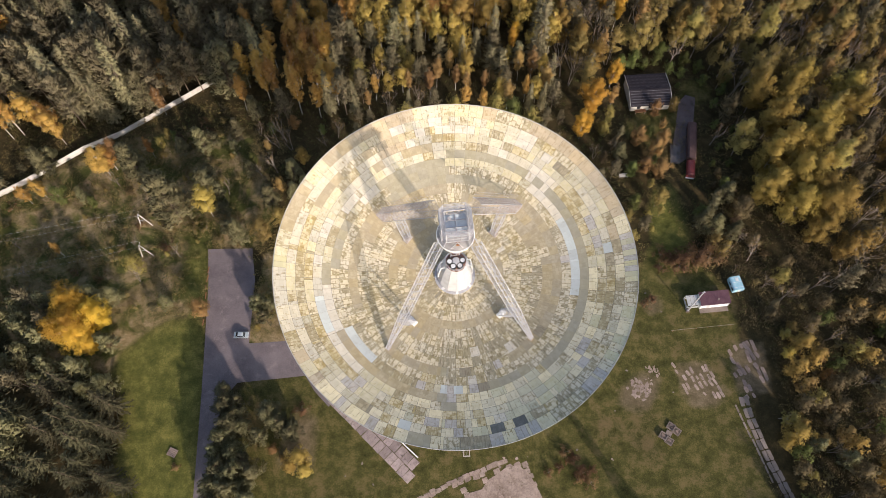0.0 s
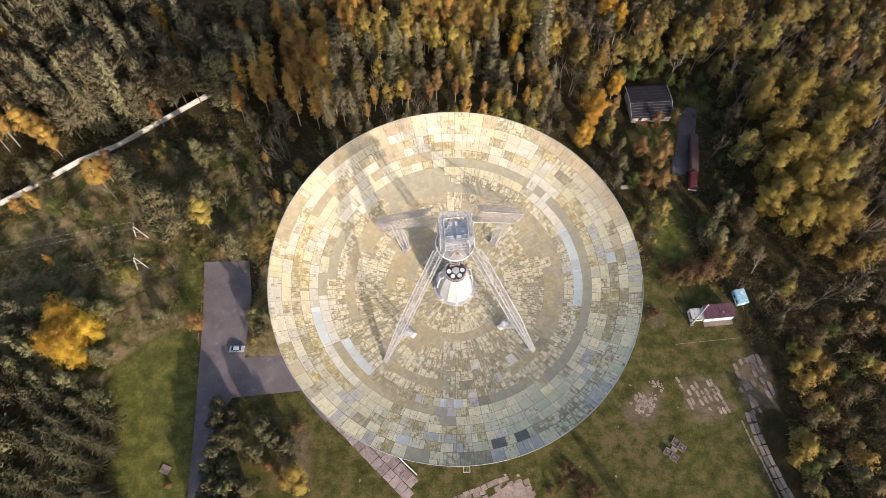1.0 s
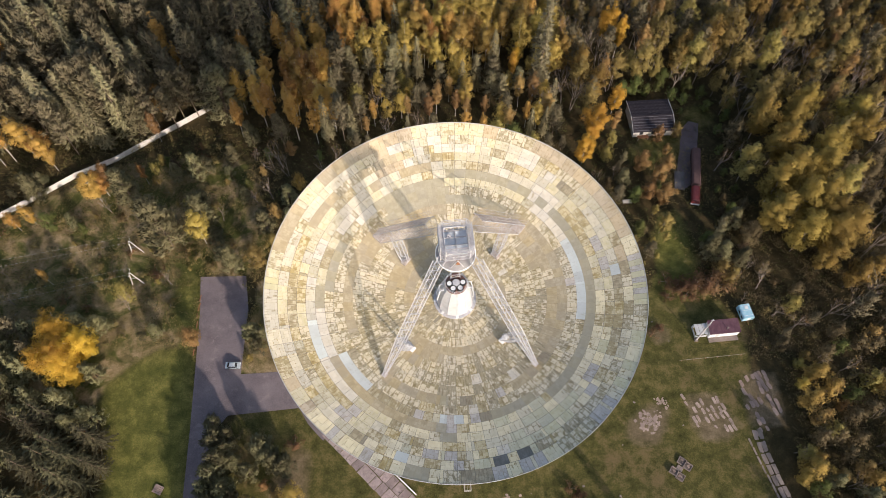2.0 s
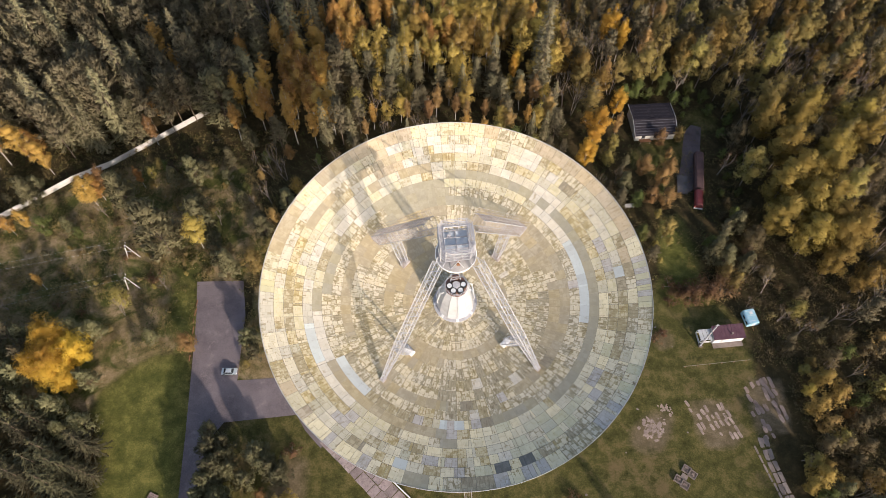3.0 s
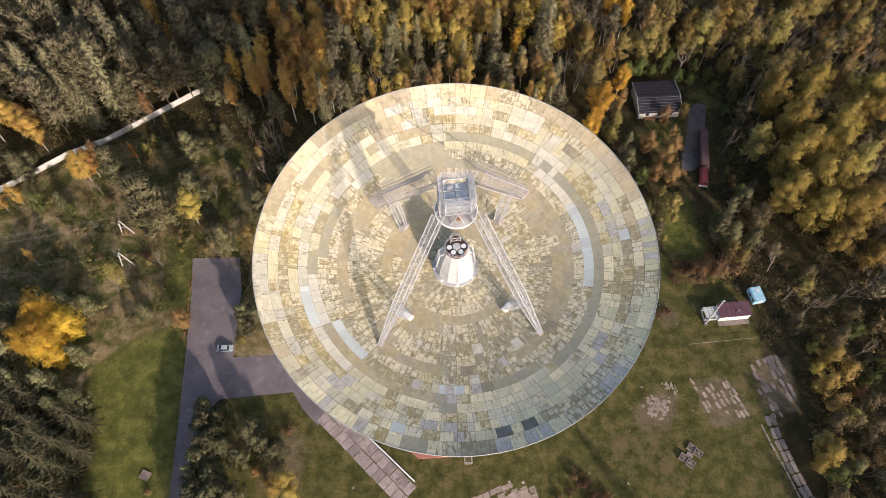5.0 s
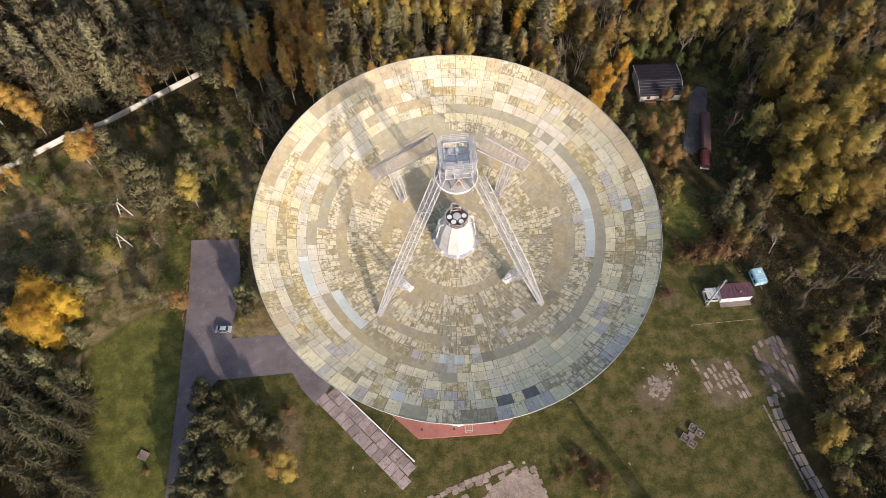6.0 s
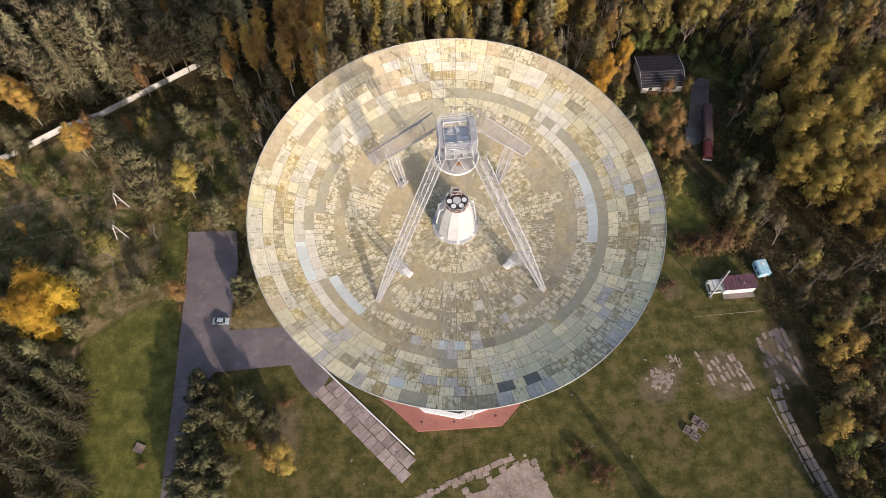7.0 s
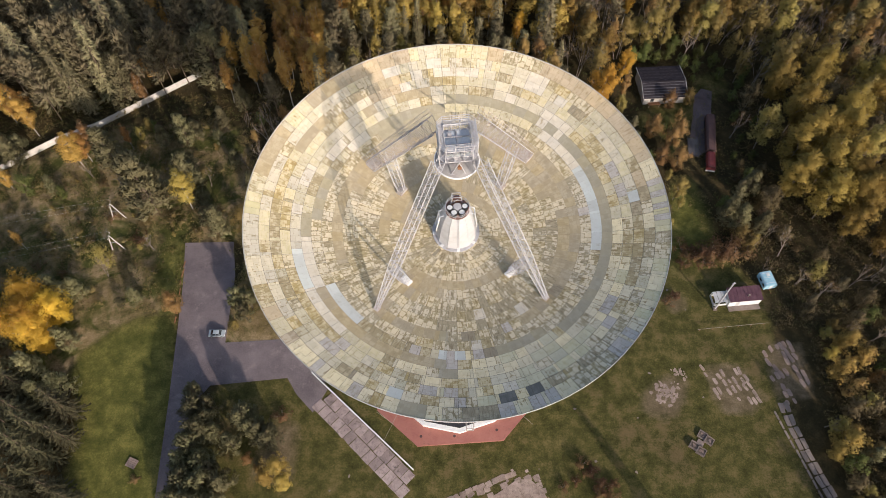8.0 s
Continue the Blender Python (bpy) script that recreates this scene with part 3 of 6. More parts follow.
def sheet_mesh(me, uvs, r0, r1, a0, a1, thick=True, gap=0.014):
    """One curved reflector sheet, its edges a little short of its neighbours'."""
    na, nr = 3, 2
    rows = []
    for i in range(nr + 1):
        r = r1 + gap + (r0 - r1 - 2 * gap) * i / nr
        g = gap / r
        rows.append([(r, a0 + g + (a1 - a0 - 2 * g) * k / na) for k in range(na + 1)])
    base = len(me.v)
    mid = (a0 + a1) / 2
    for row in rows:
        for r, a in row:
            me.v.append((r * math.cos(a), r * math.sin(a), bowl(r)))
            uvs.append(((a - mid) * r, r))
    w = na + 1
    for i in range(nr):
        for k in range(na):
            s = base + i * w + k
            me.f.append((s, s + w, s + w + 1, s + 1))
            me.mi.append(me.now)
    if thick:
        ring_ids = [k for k in range(w)] + [i * w + na for i in range(1, nr + 1)] + [nr * w + k for k in reversed(range(na))] + [i * w for i in reversed(range(1, nr))]
        low = len(me.v)
        for j in ring_ids:
            x, y, z = me.v[base + j]
            me.v.append((x, y, z - 0.07))
            uvs.append(uvs[base + j])
        m = len(ring_ids)
        for j in range(m):
            me.f.append((base + ring_ids[j], base + ring_ids[(j + 1) % m], low + (j + 1) % m, low + j))
            me.mi.append(me.now)


def with_uv(data, uvs):
    layer = data.uv_layers.new(name="sheet")
    loops = np.empty(len(data.loops), np.int32)
    data.loops.foreach_get("vertex_index", loops)
    layer.data.foreach_set("uv", np.asarray(uvs, np.float32)[loops].ravel())
    return data


def build_reflector():
    rng = random.Random(5)
    shell = Mesh()
    prof = [(r, bowl(r) - 0.12) for r in np.linspace(3.5, 32.06, 16)]
    shell.lathe([(float(r), float(z)) for r, z in prof], 96)
    under = [(32.06, -0.2), (31.8, -1.0), (24, -4.9), (16, -8.4), (8, -10.6), (3.5, -11.2)]
    shell.lathe(under, 72)
    reflector = part("reflector", shell, M_BACK, telescope, "dark steel backing under the cream sheets", DISH, smooth=False)
    joined, uvs = Mesh(), []
    letters = list(SHEETS)
    shared = {}
    for ring, text in enumerate(RUNS.split("\n")):
        for letter, a0, a1 in lay_ring(text, 5.0 if ring < 12 else 7.5 if ring < 15 else 15.0, rng):
            if ring > 2:
                joined.now = letters.index(letter)
                sheet_mesh(joined, uvs, RINGS[ring], RINGS[ring + 1], radians(a0), radians(a1), False, 0.003 if letter in "vgb" else 0.009 if ring > 6 else 0.02)
                continue
            key = ring, round(a1 - a0, 2), letter in "vgb"
            if key not in shared:
                one, uv1 = Mesh(), []
                half = radians(a1 - a0) / 2
                sheet_mesh(one, uv1, RINGS[ring], RINGS[ring + 1], -half, half, gap=0.005 if key[2] else 0.024)
                shared[key] = with_uv(one.build("panel", M_CREAM), uv1)
            ob = part("panel", shared[key], None, reflector, m=Matrix.Rotation(radians(a0 + a1) / 2, 4, "Z") @ Matrix.Translation((0, 0, rng.uniform(-0.012, 0.012))))
            ob.material_slots[0].link = "OBJECT"
            ob.material_slots[0].material = SHEETS[letter]
    inner = part("inner_cladding", with_uv(joined.build("inner_cladding", *SHEETS.values()), uvs), None, reflector)
    tagged(inner, kind="stuff")
    rim = Mesh()
    rim.lathe([(32.06, -0.3), (32.16, -0.3), (32.16, 0.09), (32.1, 0.09), (32.1, -0.1)], 144)
    part("rim", rim, M_WHITE_GREY, telescope, "white painted edge lip", DISH)
    ribs = Mesh()
    for k in range(36):
        a = 2 * math.pi * k / 36
        c, s = math.cos(a), math.sin(a)
        low = [(31.0, -1.6), (24, -6.2), (16, -10.2), (8, -12.8)]
        top = [(31.9, -0.3), (24, -5.0), (16, -8.5), (8, -10.7)]
        for (r0, z0), (r1, z1) in zip(low, low[1:]):
            ribs.beam((r0 * c, r0 * s, z0), (r1 * c, r1 * s, z1), 0.16)
        for (r0, z0), (r1, z1) in zip(low, top):
            ribs.beam((r0 * c, r0 * s, z0), (r1 * c, r1 * s, z1), 0.12)
        for (r0, z0), (r1, z1) in zip(low, top[1:]):
            ribs.beam((r0 * c, r0 * s, z0), (r1 * c, r1 * s, z1), 0.1)
    part("rib_frame", ribs, M_STEEL, telescope, "steel lattice ribs under the bowl", DISH)
    basket = Mesh()
    for dx in (-0.8, 0.8):
        for dz in (-1.2, 0.0):
            basket.beam((dx, -32.2, dz), (dx, -33.5, dz), 0.08)
        basket.beam((dx, -33.5, -1.2), (dx, -33.5, 0.0), 0.08)
    for dz in (-1.2, 0.0):
        basket.beam((-0.8, -33.5, dz), (0.8, -33.5, dz), 0.08)
    for k in range(5):
        basket.beam((-0.8 + 0.4 * k, -32.2, -1.22), (-0.8 + 0.4 * k, -33.5, -1.22), 0.03)
    part("service_basket", basket, M_STEEL_RUST, telescope, "small steel service basket on the lip", DISH @ Matrix.Rotation(radians(2.6), 4, "Z") @ Matrix.Translation((0, 0.5, 0)) @ Matrix.Diagonal((0.62, 1, 1, 1)))


def truss(me_chords, lace, p, q, w0, w1, bays, up, bar=0.042):
    """Square lattice from p to q: four chords, and zigzag lacing on each side."""
    p, q = Vector(p), Vector(q)
    along = (q - p).normalized()
    side = along.cross(up).normalized()
    nrm = side.cross(along)
    def at(i, k):
        s = i / bays
        w = (w0 + (w1 - w0) * min(1.0, s * 3.0)) / 2
        a, b = ((-1, -1), (1, -1), (1, 1), (-1, 1))[k % 4]
        return p.lerp(q, s) + side * (a * w) + nrm * (b * w * 1.15)
    for k in range(4):
        for i in range(bays):
            me_chords[k].beam(at(i, k), at(i + 1, k), 0.095)
    for i in range(bays):
        for k in range(4):
            if (i + k) % 2:
                lace.beam(at(i, k), at(i + 1, k + 1), bar)
            else:
                lace.beam(at(i, k + 1), at(i + 1, k), bar)
            lace.beam(at(i, k), at(i, k + 1), 0.036)


def build_legs():
    feet = ((-13.4, -12.9), (11.8, -13.9), (13.0, 11.6), (-12.2, 12.6))
    tops = ((-3.3, -3.1), (2.0, -3.6), (2.5, 2.4), (-3.4, 2.6))
    knees = ((-8.7, -8.3), (7.4, -8.6), (8.2, 7.2), (-8.0, 7.8))
    for (fx, fy), (tx, ty), (kx, ky) in zip(feet, tops, knees):
        chords, lace = [Mesh() for _ in range(4)], Mesh()
        p, q = Vector((fx, fy, bowl(math.hypot(fx, fy)) + 0.25)), Vector((tx, ty, 17.6))
        rear = fy > 0
        truss(chords, lace, p, q, 1.75 if rear else 0.5, 1.75 if rear else 1.25, 24 if rear else 28, Vector((0, 0, 1)), 0.05 if rear else 0.06)
        if rear:
            # walkway along the upper side, with a handrail
            along = (q - p).normalized()
            side = along.cross((0, 0, 1)).normalized()
            up = side.cross(along)
            for k in range(50):
                a = p.lerp(q, k / 50) + up * 1.04
                lace.beam(a - side * 0.86, a + along * 0.35 + side * 0.86, 0.045)
            rail = Mesh()
            for e in (-0.9, 0.9):
                for lift in (1.5, 2.0):
                    rail.beam(p + side * e + up * lift, q + side * e + up * lift, 0.035)
                for k in range(17):
                    a = p.lerp(q, k / 16) + side * e
                    rail.beam(a + up * 1.0, a + up * 2.0, 0.03)
        leg = part("lattice_leg", lace, M_STEEL_RUST if rear else M_STEEL, telescope, "rust-stained lattice arm" if rear else "pale grey lattice leg", LEGS)
        for c in chords:
            part("chord", c, M_STEEL, leg)
        if rear:
            part("handrail", rail, M_STEEL_RUST, leg, "thin rusty walkway handrail")
        foot = Mesh()
        foot.box((fx, fy, p.z - 0.12), (0.9, 0.9, 0.3) if fy < 0 else (1.9, 1.9, 0.4), Matrix.Rotation(math.atan2(fy, fx), 3, "Z"))
        part("foot", foot, M_STEEL_RUST, leg)
        ch, lc = [Mesh() for _ in range(4)], Mesh()
        a = p.lerp(q, 0.30)
        k = Vector((kx, ky, bowl(math.hypot(kx, ky)) + 0.45))
        truss(ch, lc, k, a, 0.9, 1.15, 8, Vector((0.3, 0.1, 1)))
        for c in ch:
            n = len(lc.v)
            lc.v += c.v
            lc.f += [tuple(n + i for i in f) for f in c.f]
            lc.mi += c.mi
        part("brace", lc, M_STEEL, leg)
        shoe = Mesh()
        turn = Matrix.Rotation(math.atan2(ky, kx), 3, "Z")
        shoe.box((kx, ky, k.z - 0.2), (1.0, 1.7, 0.5), turn)
        shoe.box((kx, ky, k.z + 0.1), (0.6, 1.3, 0.3), turn)
        part("shoe", shoe, M_WHITE if fy < 0 else M_STEEL_RUST, leg, "bolted footing box")


def octagon(half, cut):
    return [(half, -half + cut), (half, half - cut), (half - cut, half), (-half + cut, half), (-half, half - cut), (-half, -half + cut), (-half + cut, -half), (half - cut, -half)]


def build_cabin():
    at = LEGS @ Matrix.Translation((-0.6, -0.5, 0))
    outer, inner = octagon(2.42, 0.68), octagon(1.72, 0.15)
    decks = []
    for z in (17.0, 19.3):
        deck = Mesh()
        for i in range(8):
            j = (i + 1) % 8
            a, b, c, d = (Vector((*p, z)) for p in (outer[i], outer[j], inner[j], inner[i]))
            # open grating: edge bars and slats
            deck.beam(a, b, 0.1)
            deck.beam(d, c, 0.08)
            n = max(3, round((b - a).length / 0.14))
            for k in range(n):
                deck.beam(a.lerp(b, k / n), d.lerp(c, k / n), 0.06)
        decks.append(deck)
    cabin = part("focus_cabin", decks[1], M_STEEL, telescope, "open grey steel cabin at the focus", at)
    part("lower_deck", decks[0], M_STEEL, cabin)
    for ring, z0, z1, mesh_name in ((outer, 17.0, 20.2, "outer_frame"), (inner, 17.0, 19.4, "inner_frame")):
        fr = Mesh()
        for i in range(8):
            a, b = Vector((*ring[i], 0)), Vector((*ring[(i + 1) % 8], 0))
            up = Vector((0, 0, 1))
            fr.beam(a + up * z0, a + up * z1, 0.1)
            for z in ([17.0, 18.1, 19.3, 19.75, 20.2] if ring is outer else [17.0, 18.2, 19.4]):
                fr.beam(a + up * z, b + up * z, 0.09 if z < 19.5 else 0.06)
            n = max(1, round((b - a).length / 1.2))
            for k in range(n):
                p, q = a.lerp(b, k / n), a.lerp(b, (k + 1) / n)
                fr.beam(p + up * z0, q + up * 19.3, 0.07)
                fr.beam(p + up * z0, p + up * z1, 0.06)
        part(mesh_name, fr, M_STEEL, cabin)
    walls = Mesh()
    for i in range(8):
        a, b = inner[i], inner[(i + 1) % 8]
        if math.hypot(a[0] - b[0], a[1] - b[1]) > 1:
            walls.face((*a, 17.1), (*b, 17.1), (*b, 17.9), (*a, 17.9))
            walls.face((*b, 17.1), (*a, 17.1), (*a, 17.9), (*b, 17.9))
    part("skirt", walls, M_GLASSY, cabin)
    for i in range(2):
        for j in range(3):
            f = Mesh()
            f.box((-0.86 + 1.72 * i, -1.12 + 1.12 * j, 18.0 + 0.03 * ((i + j) % 2)), (1.66, 1.06, 0.12))
            part("roof_panel", f, M_GLASSY, cabin, "blue-grey roof panel")
    bars = Mesh()
    bars.beam((0, -1.72, 18.22), (0, 1.72, 18.22), 0.14)
    for y in (-0.6, 0.6):
        bars.beam((-1.72, y, 18.22), (1.72, y, 18.22), 0.12)
    bars.box((-0.9, 0.9, 18.35), (0.5, 0.35, 0.5))
    part("cross_bars", bars, M_STEEL, cabin)
    sub = Mesh()
    prof = [(0.02, 12.4), (0.8, 12.5), (1.6, 12.75), (2.4, 13.1), (2.95, 13.5), (3.02, 13.62), (2.9, 13.75), (1.9, 14.3), (0.6, 14.7), (0.02, 14.75)]
    sub.lathe(prof, 48)
    mirror = part("subreflector", sub, M_MIRROR, cabin, "convex grey secondary mirror", Matrix.Translation((0.1, 0.1, 0)), smooth=True)
    lip = Mesh()
    lip.lathe([(2.93, 13.42), (3.07, 13.56), (3.07, 13.70), (2.93, 13.76)], 48)
    part("mirror_lip", lip, M_WHITE, mirror, "white edge of the mirror")
    stays = Mesh()
    for k in range(8):
        a = 2 * math.pi * (k + 0.5) / 8
        b = a + (0.39 if k % 2 else -0.39)
        stays.beam((2.4 * math.cos(a), 2.4 * math.sin(a), 13.9), (2.6 * math.cos(b), 2.6 * math.sin(b), 17.0), 0.12)
        stays.beam((2.5 * math.cos(a), 2.5 * math.sin(a), 13.9), (2.5 * math.cos(a + 0.785), 2.5 * math.sin(a + 0.785), 13.9), 0.1)
    stays.beam((0, 0, 14.6), (0, 0, 17.0), 0.7)
    part("mirror_stays", stays, M_STEEL, cabin)
    motor = Mesh()
    motor.box((0.1, -2.3, 15.6), (0.5, 0.5, 0.6))
    part("actuator", motor, M_RUST, cabin, "rusty red actuator")


def build_cone():
    at = LEGS
    body = Mesh()
    facets = 12
    shape = [(3.5, -8.2), (3.5, -7.8), (3.36, -7.6), (3.16, -6.2), (2.86, -3.8), (2.45, -1.8), (1.98, -0.7), (1.88, -0.45)]
    body.lathe(shape, facets)
    cone = part("feed_cone", body, M_CONE, telescope, "white faceted feed tower in the middle of the bowl", at)
    apron = Mesh()
    apron.lathe([(3.8, bowl(3.8) + 0.02), (3.76, bowl(3.8) + 0.14), (2.6, bowl(3.8) + 0.14)], 36)
    part("apron", apron, M_STEEL, cone, "grey plate ring round the tower foot")
    seams = Mesh()
    for k in range(facets):
        a = 2 * math.pi * k / facets
        for (r0, z0), (r1, z1) in zip(shape[2:-1], shape[3:]):
            seams.beam((r0 * 1.008 * math.cos(a), r0 * 1.008 * math.sin(a), z0), (r1 * 1.008 * math.cos(a), r1 * 1.008 * math.sin(a), z1), 0.06)
    for x in (-0.16, 0.16):
        for (r0, z0), (r1, z1) in zip(shape[2:-1], shape[3:]):
            seams.beam((x, -r0 * 0.99, z0), (x, -r1 * 0.99, z1), 0.05)
    part("seam_strips", seams, M_STEEL, cone)
    for a in (-math.pi / 2 - 0.8, -math.pi / 2 + 0.8, math.pi / 2, math.pi / 2 + 1.6, -math.pi / 2):
        lug = Mesh()
        lug.box((3.5 * math.cos(a), 3.5 * math.sin(a), -7.6), (0.5, 0.45, 0.5), Matrix.Rotation(a, 3, "Z"))
        part("lug", lug, M_WHITE, cone)
    deck = Mesh()
    deck.lathe([(1.86, -0.6), (1.89, -0.42), (0.01, -0.42)], facets, phase=math.pi / facets)
    part("feed_deck", deck, M_REDDECK, cone, "red oxide deck")
    for turn in (-178, -122, -60, -2):
        a = radians(turn)
        x, y = 1.15 * math.cos(a), 1.15 * math.sin(a)
        horn = Mesh()
        horn.lathe([(0.52, -0.45), (0.55, 0.35), (0.42, 0.35), (0.42, 0.2)], 20)
        h = part("horn", horn, M_BLACK, cone, "black horn collar", Matrix.Translation((x, y, 0)))
        lid = Mesh()
        lid.lathe([(0.44, 0.16), (0.44, 0.3), (0.01, 0.34)], 20)
        part("window_disc", lid, M_WHITE, h, "white radome disc")
    mid = Mesh()
    mid.lathe([(0.66, -0.45), (0.66, 0.3), (0.6, 0.36), (0.01, 0.38)], 24)
    part("centre_horn", mid, M_STEEL, cone, "grey centre horn")
    box = Mesh()
    box.box((0, 1.5, -0.1), (1.2, 0.7, 0.7))
    box.box((-0.2, 1.35, 0.4), (0.8, 0.16, 0.14))
    part("equipment_box", box, M_RUST, cone)
    gantry = Mesh()
    for x in (-0.9, 0.9):
        for y in (0.9, 1.7):
            gantry.beam((x, y, -0.4), (x * 0.7, y, 1.45), 0.07)
        gantry.beam((x * 0.7, 0.9, 1.45), (x * 0.7, 1.7, 1.45), 0.07)
        gantry.beam((x, 0.9, -0.4), (x * 0.7, 1.7, 1.45), 0.05)
    for y in (0.9, 1.7):
        gantry.beam((-0.63, y, 1.45), (0.63, y, 1.45), 0.07)
        gantry.beam((-0.8, y, 0.55), (0.8, y, 0.55), 0.06)
        gantry.beam((-0.9, y, -0.4), (0.63, y, 1.45), 0.05)
    part("gantry", gantry, M_STEEL, cone, "small grey frame behind the horns")
    winch = Mesh()
    winch.tube([(-0.4, 1.3, 0.85), (0.4, 1.3, 0.85)], 0.28, 10)
    winch.box((0, 1.3, 0.4), (0.7, 0.6, 0.5))
    part("winch", winch, M_MAROON, cone, "dark maroon winch")
    rail = Mesh()
    for k in range(facets):
        a, b = 2 * math.pi * (k + 0.5) / facets, 2 * math.pi * (k + 1.5) / facets
        for z in (0.05, 0.55):
            rail.beam((1.86 * math.cos(a), 1.86 * math.sin(a), z), (1.86 * math.cos(b), 1.86 * math.sin(b), z), 0.055)
        rail.beam((1.86 * math.cos(a), 1.86 * math.sin(a), -0.5), (1.86 * math.cos(a), 1.86 * math.sin(a), 0.55), 0.06)
    part("deck_rail", rail, M_STEEL, cone)
    for sgn in (-1, 1):
        lad = Mesh()
        for y in (-0.55, 0.55):
            lad.tube([(sgn * 2.15, y, -1.2), (sgn * 2.7, y, -1.5), (sgn * 3.2, y, -5.2), (sgn * 3.15, y, -5.8), (sgn * 2.66, y, -5.9)], 0.11, 8)
        for k in range(5):
            s = k / 4
            lad.beam((sgn * (2.74 + 0.45 * s), -0.55, -1.8 - 3.3 * s), (sgn * (2.74 + 0.45 * s), 0.55, -1.8 - 3.3 * s), 0.12)
        part("side_gallery", lad, M_WHITE, cone, "white side ladder gallery")


def build_tower():
    apron = Mesh()
    apron.prism(octagon(18.2, 8.7), -0.3, 0.5)
    turned = Matrix.Translation((-0.6, 0, 0)) @ Matrix.Rotation(radians(4.0), 4, "Z")
    part("apron", apron, M_PINK, telescope, "red painted apron round the base", turned)
    for x, y in ((-8.1, -16.7), (-0.7, -16.6), (8.7, -15.2)):
        drain = Mesh()
        drain.lathe([(0.3, 0.5), (0.3, 0.58), (0.01, 0.6)], 12)
        part("drain_cover", drain, M_MAROON, telescope, m=Matrix.Translation((x, y, 0)))
    hall = Mesh()
    ring = [(16.1 * math.cos(2 * math.pi * (k + 0.5) / 12 - 0.262), 16.1 * math.sin(2 * math.pi * (k + 0.5) / 12 - 0.262)) for k in range(12)]
    hall.prism(ring, 0.5, 0.75)
    hall_ob = part("base_hall", hall, M_WHITE, telescope, "low white base wall", turned)
    roof = Mesh()
    roof.prism([(x * 0.94, y * 0.94) for x, y in ring], 0.6, 0.85)
    part("hall_roof", roof, M_ROOF, hall_ob, "dark felt roof")
    para = Mesh()
    for i in range(12):
        (x0, y0), (x1, y1) = ring[i], ring[(i + 1) % 12]
        k = 0.94
        para.solid([(x0, y0, 0.75), (x1, y1, 0.75), (x1 * k, y1 * k, 0.75), (x0 * k, y0 * k, 0.75), (x0, y0, 1.5), (x1, y1, 1.5), (x1 * k, y1 * k, 1.5), (x0 * k, y0 * k, 1.5)],
                   ((4, 5, 6, 7), (0, 1, 5, 4), (2, 3, 7, 6)))
    part("parapet", para, M_WHITE, hall_ob)
    shaft = Mesh()
    shaft.lathe([(9.0, 0.8), (8.2, 34.0), (9.4, 35.0), (9.4, 38.0), (0.01, 38.0)], 24)
    part("tower_shaft", shaft, M_CONC_WHITE, telescope, "white concrete tower")
    head = Mesh()
    for sgn in (-1, 1):
        head.box((sgn * 7.0, -0.3, 46), (3.2, 9, 17), taper=0.6)
    head.box((0, -0.3, 41), (14, 9, 6))
    head.beam((-9, -0.3, 52.5), (9, -0.3, 52.5), 2.4)
    head.tube([(-1.0, -0.5, 44), (-1.0, -0.6, 56.4)], [9.5, 11.5], 24)
    part("mount", head, M_STEEL, telescope, "grey steel mount")
    for x, y, x2, y2 in ((-12.6, -11.4, -16.3, -17.6), (-17.8, -12.4, -14.0, -14.1), (13.6, -12.5, 16.8, -13.8)):
        rod = Mesh()
        rod.beam((x, y, 4.2), (x2, y2, 0.3), 0.06)
        part("guy_rod", rod, M_TIMBER, telescope, "thin grey guy rod")


build_reflector()
build_legs()
build_cabin()
build_cone()
build_tower()


# ---- trees ----
def cards(rng, centres, per, spread, size, stretch=1.0, axis=None, face=None, loose=0.55, slim=1.0, shade=None):
    """Leaf clumps: small three-cornered leaves or needle tufts scattered round the centres, turned along axis or facing face. Vertices, faces and normals."""
    n = len(centres) * per
    unit = lambda w: w / (np.linalg.norm(w, axis=1)[:, None] + 1e-9)
    c = np.repeat(centres, per, 0) + unit(rng.normal(size=(n, 3))) * rng.random((n, 1)) ** 0.4 * 1.85 * spread
    out = np.repeat(face, per, 0) if face is not None else unit(rng.normal(size=(n, 3)))
    if axis is not None:
        a = unit(np.repeat(axis, per, 0) + rng.normal(size=(n, 3)) * 0.4)
        nrm = unit(np.cross(np.cross(a, out + rng.normal(size=(n, 3)) * loose), a))
    else:
        nrm = unit(out + rng.normal(size=(n, 3)) * loose)
        a = unit(np.cross(nrm, rng.normal(size=(n, 3))))
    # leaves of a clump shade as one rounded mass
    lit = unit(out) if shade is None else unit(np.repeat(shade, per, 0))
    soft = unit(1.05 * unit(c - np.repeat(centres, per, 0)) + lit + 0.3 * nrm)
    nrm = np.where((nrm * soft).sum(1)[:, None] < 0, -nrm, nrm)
    b = np.cross(nrm, a)
    s = size * rng.uniform(0.6, 1.4, (n, 1))
    a, b = a * s * stretch, b * s * slim * rng.uniform(0.55, 0.95, (n, 1))
    v = np.stack([c - a, c + 0.9 * a - b * rng.uniform(0.2, 1, (n, 1)), c + a * rng.uniform(0.1, 0.8, (n, 1)) + b], 1).reshape(-1, 3)
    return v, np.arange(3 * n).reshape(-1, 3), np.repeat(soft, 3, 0)


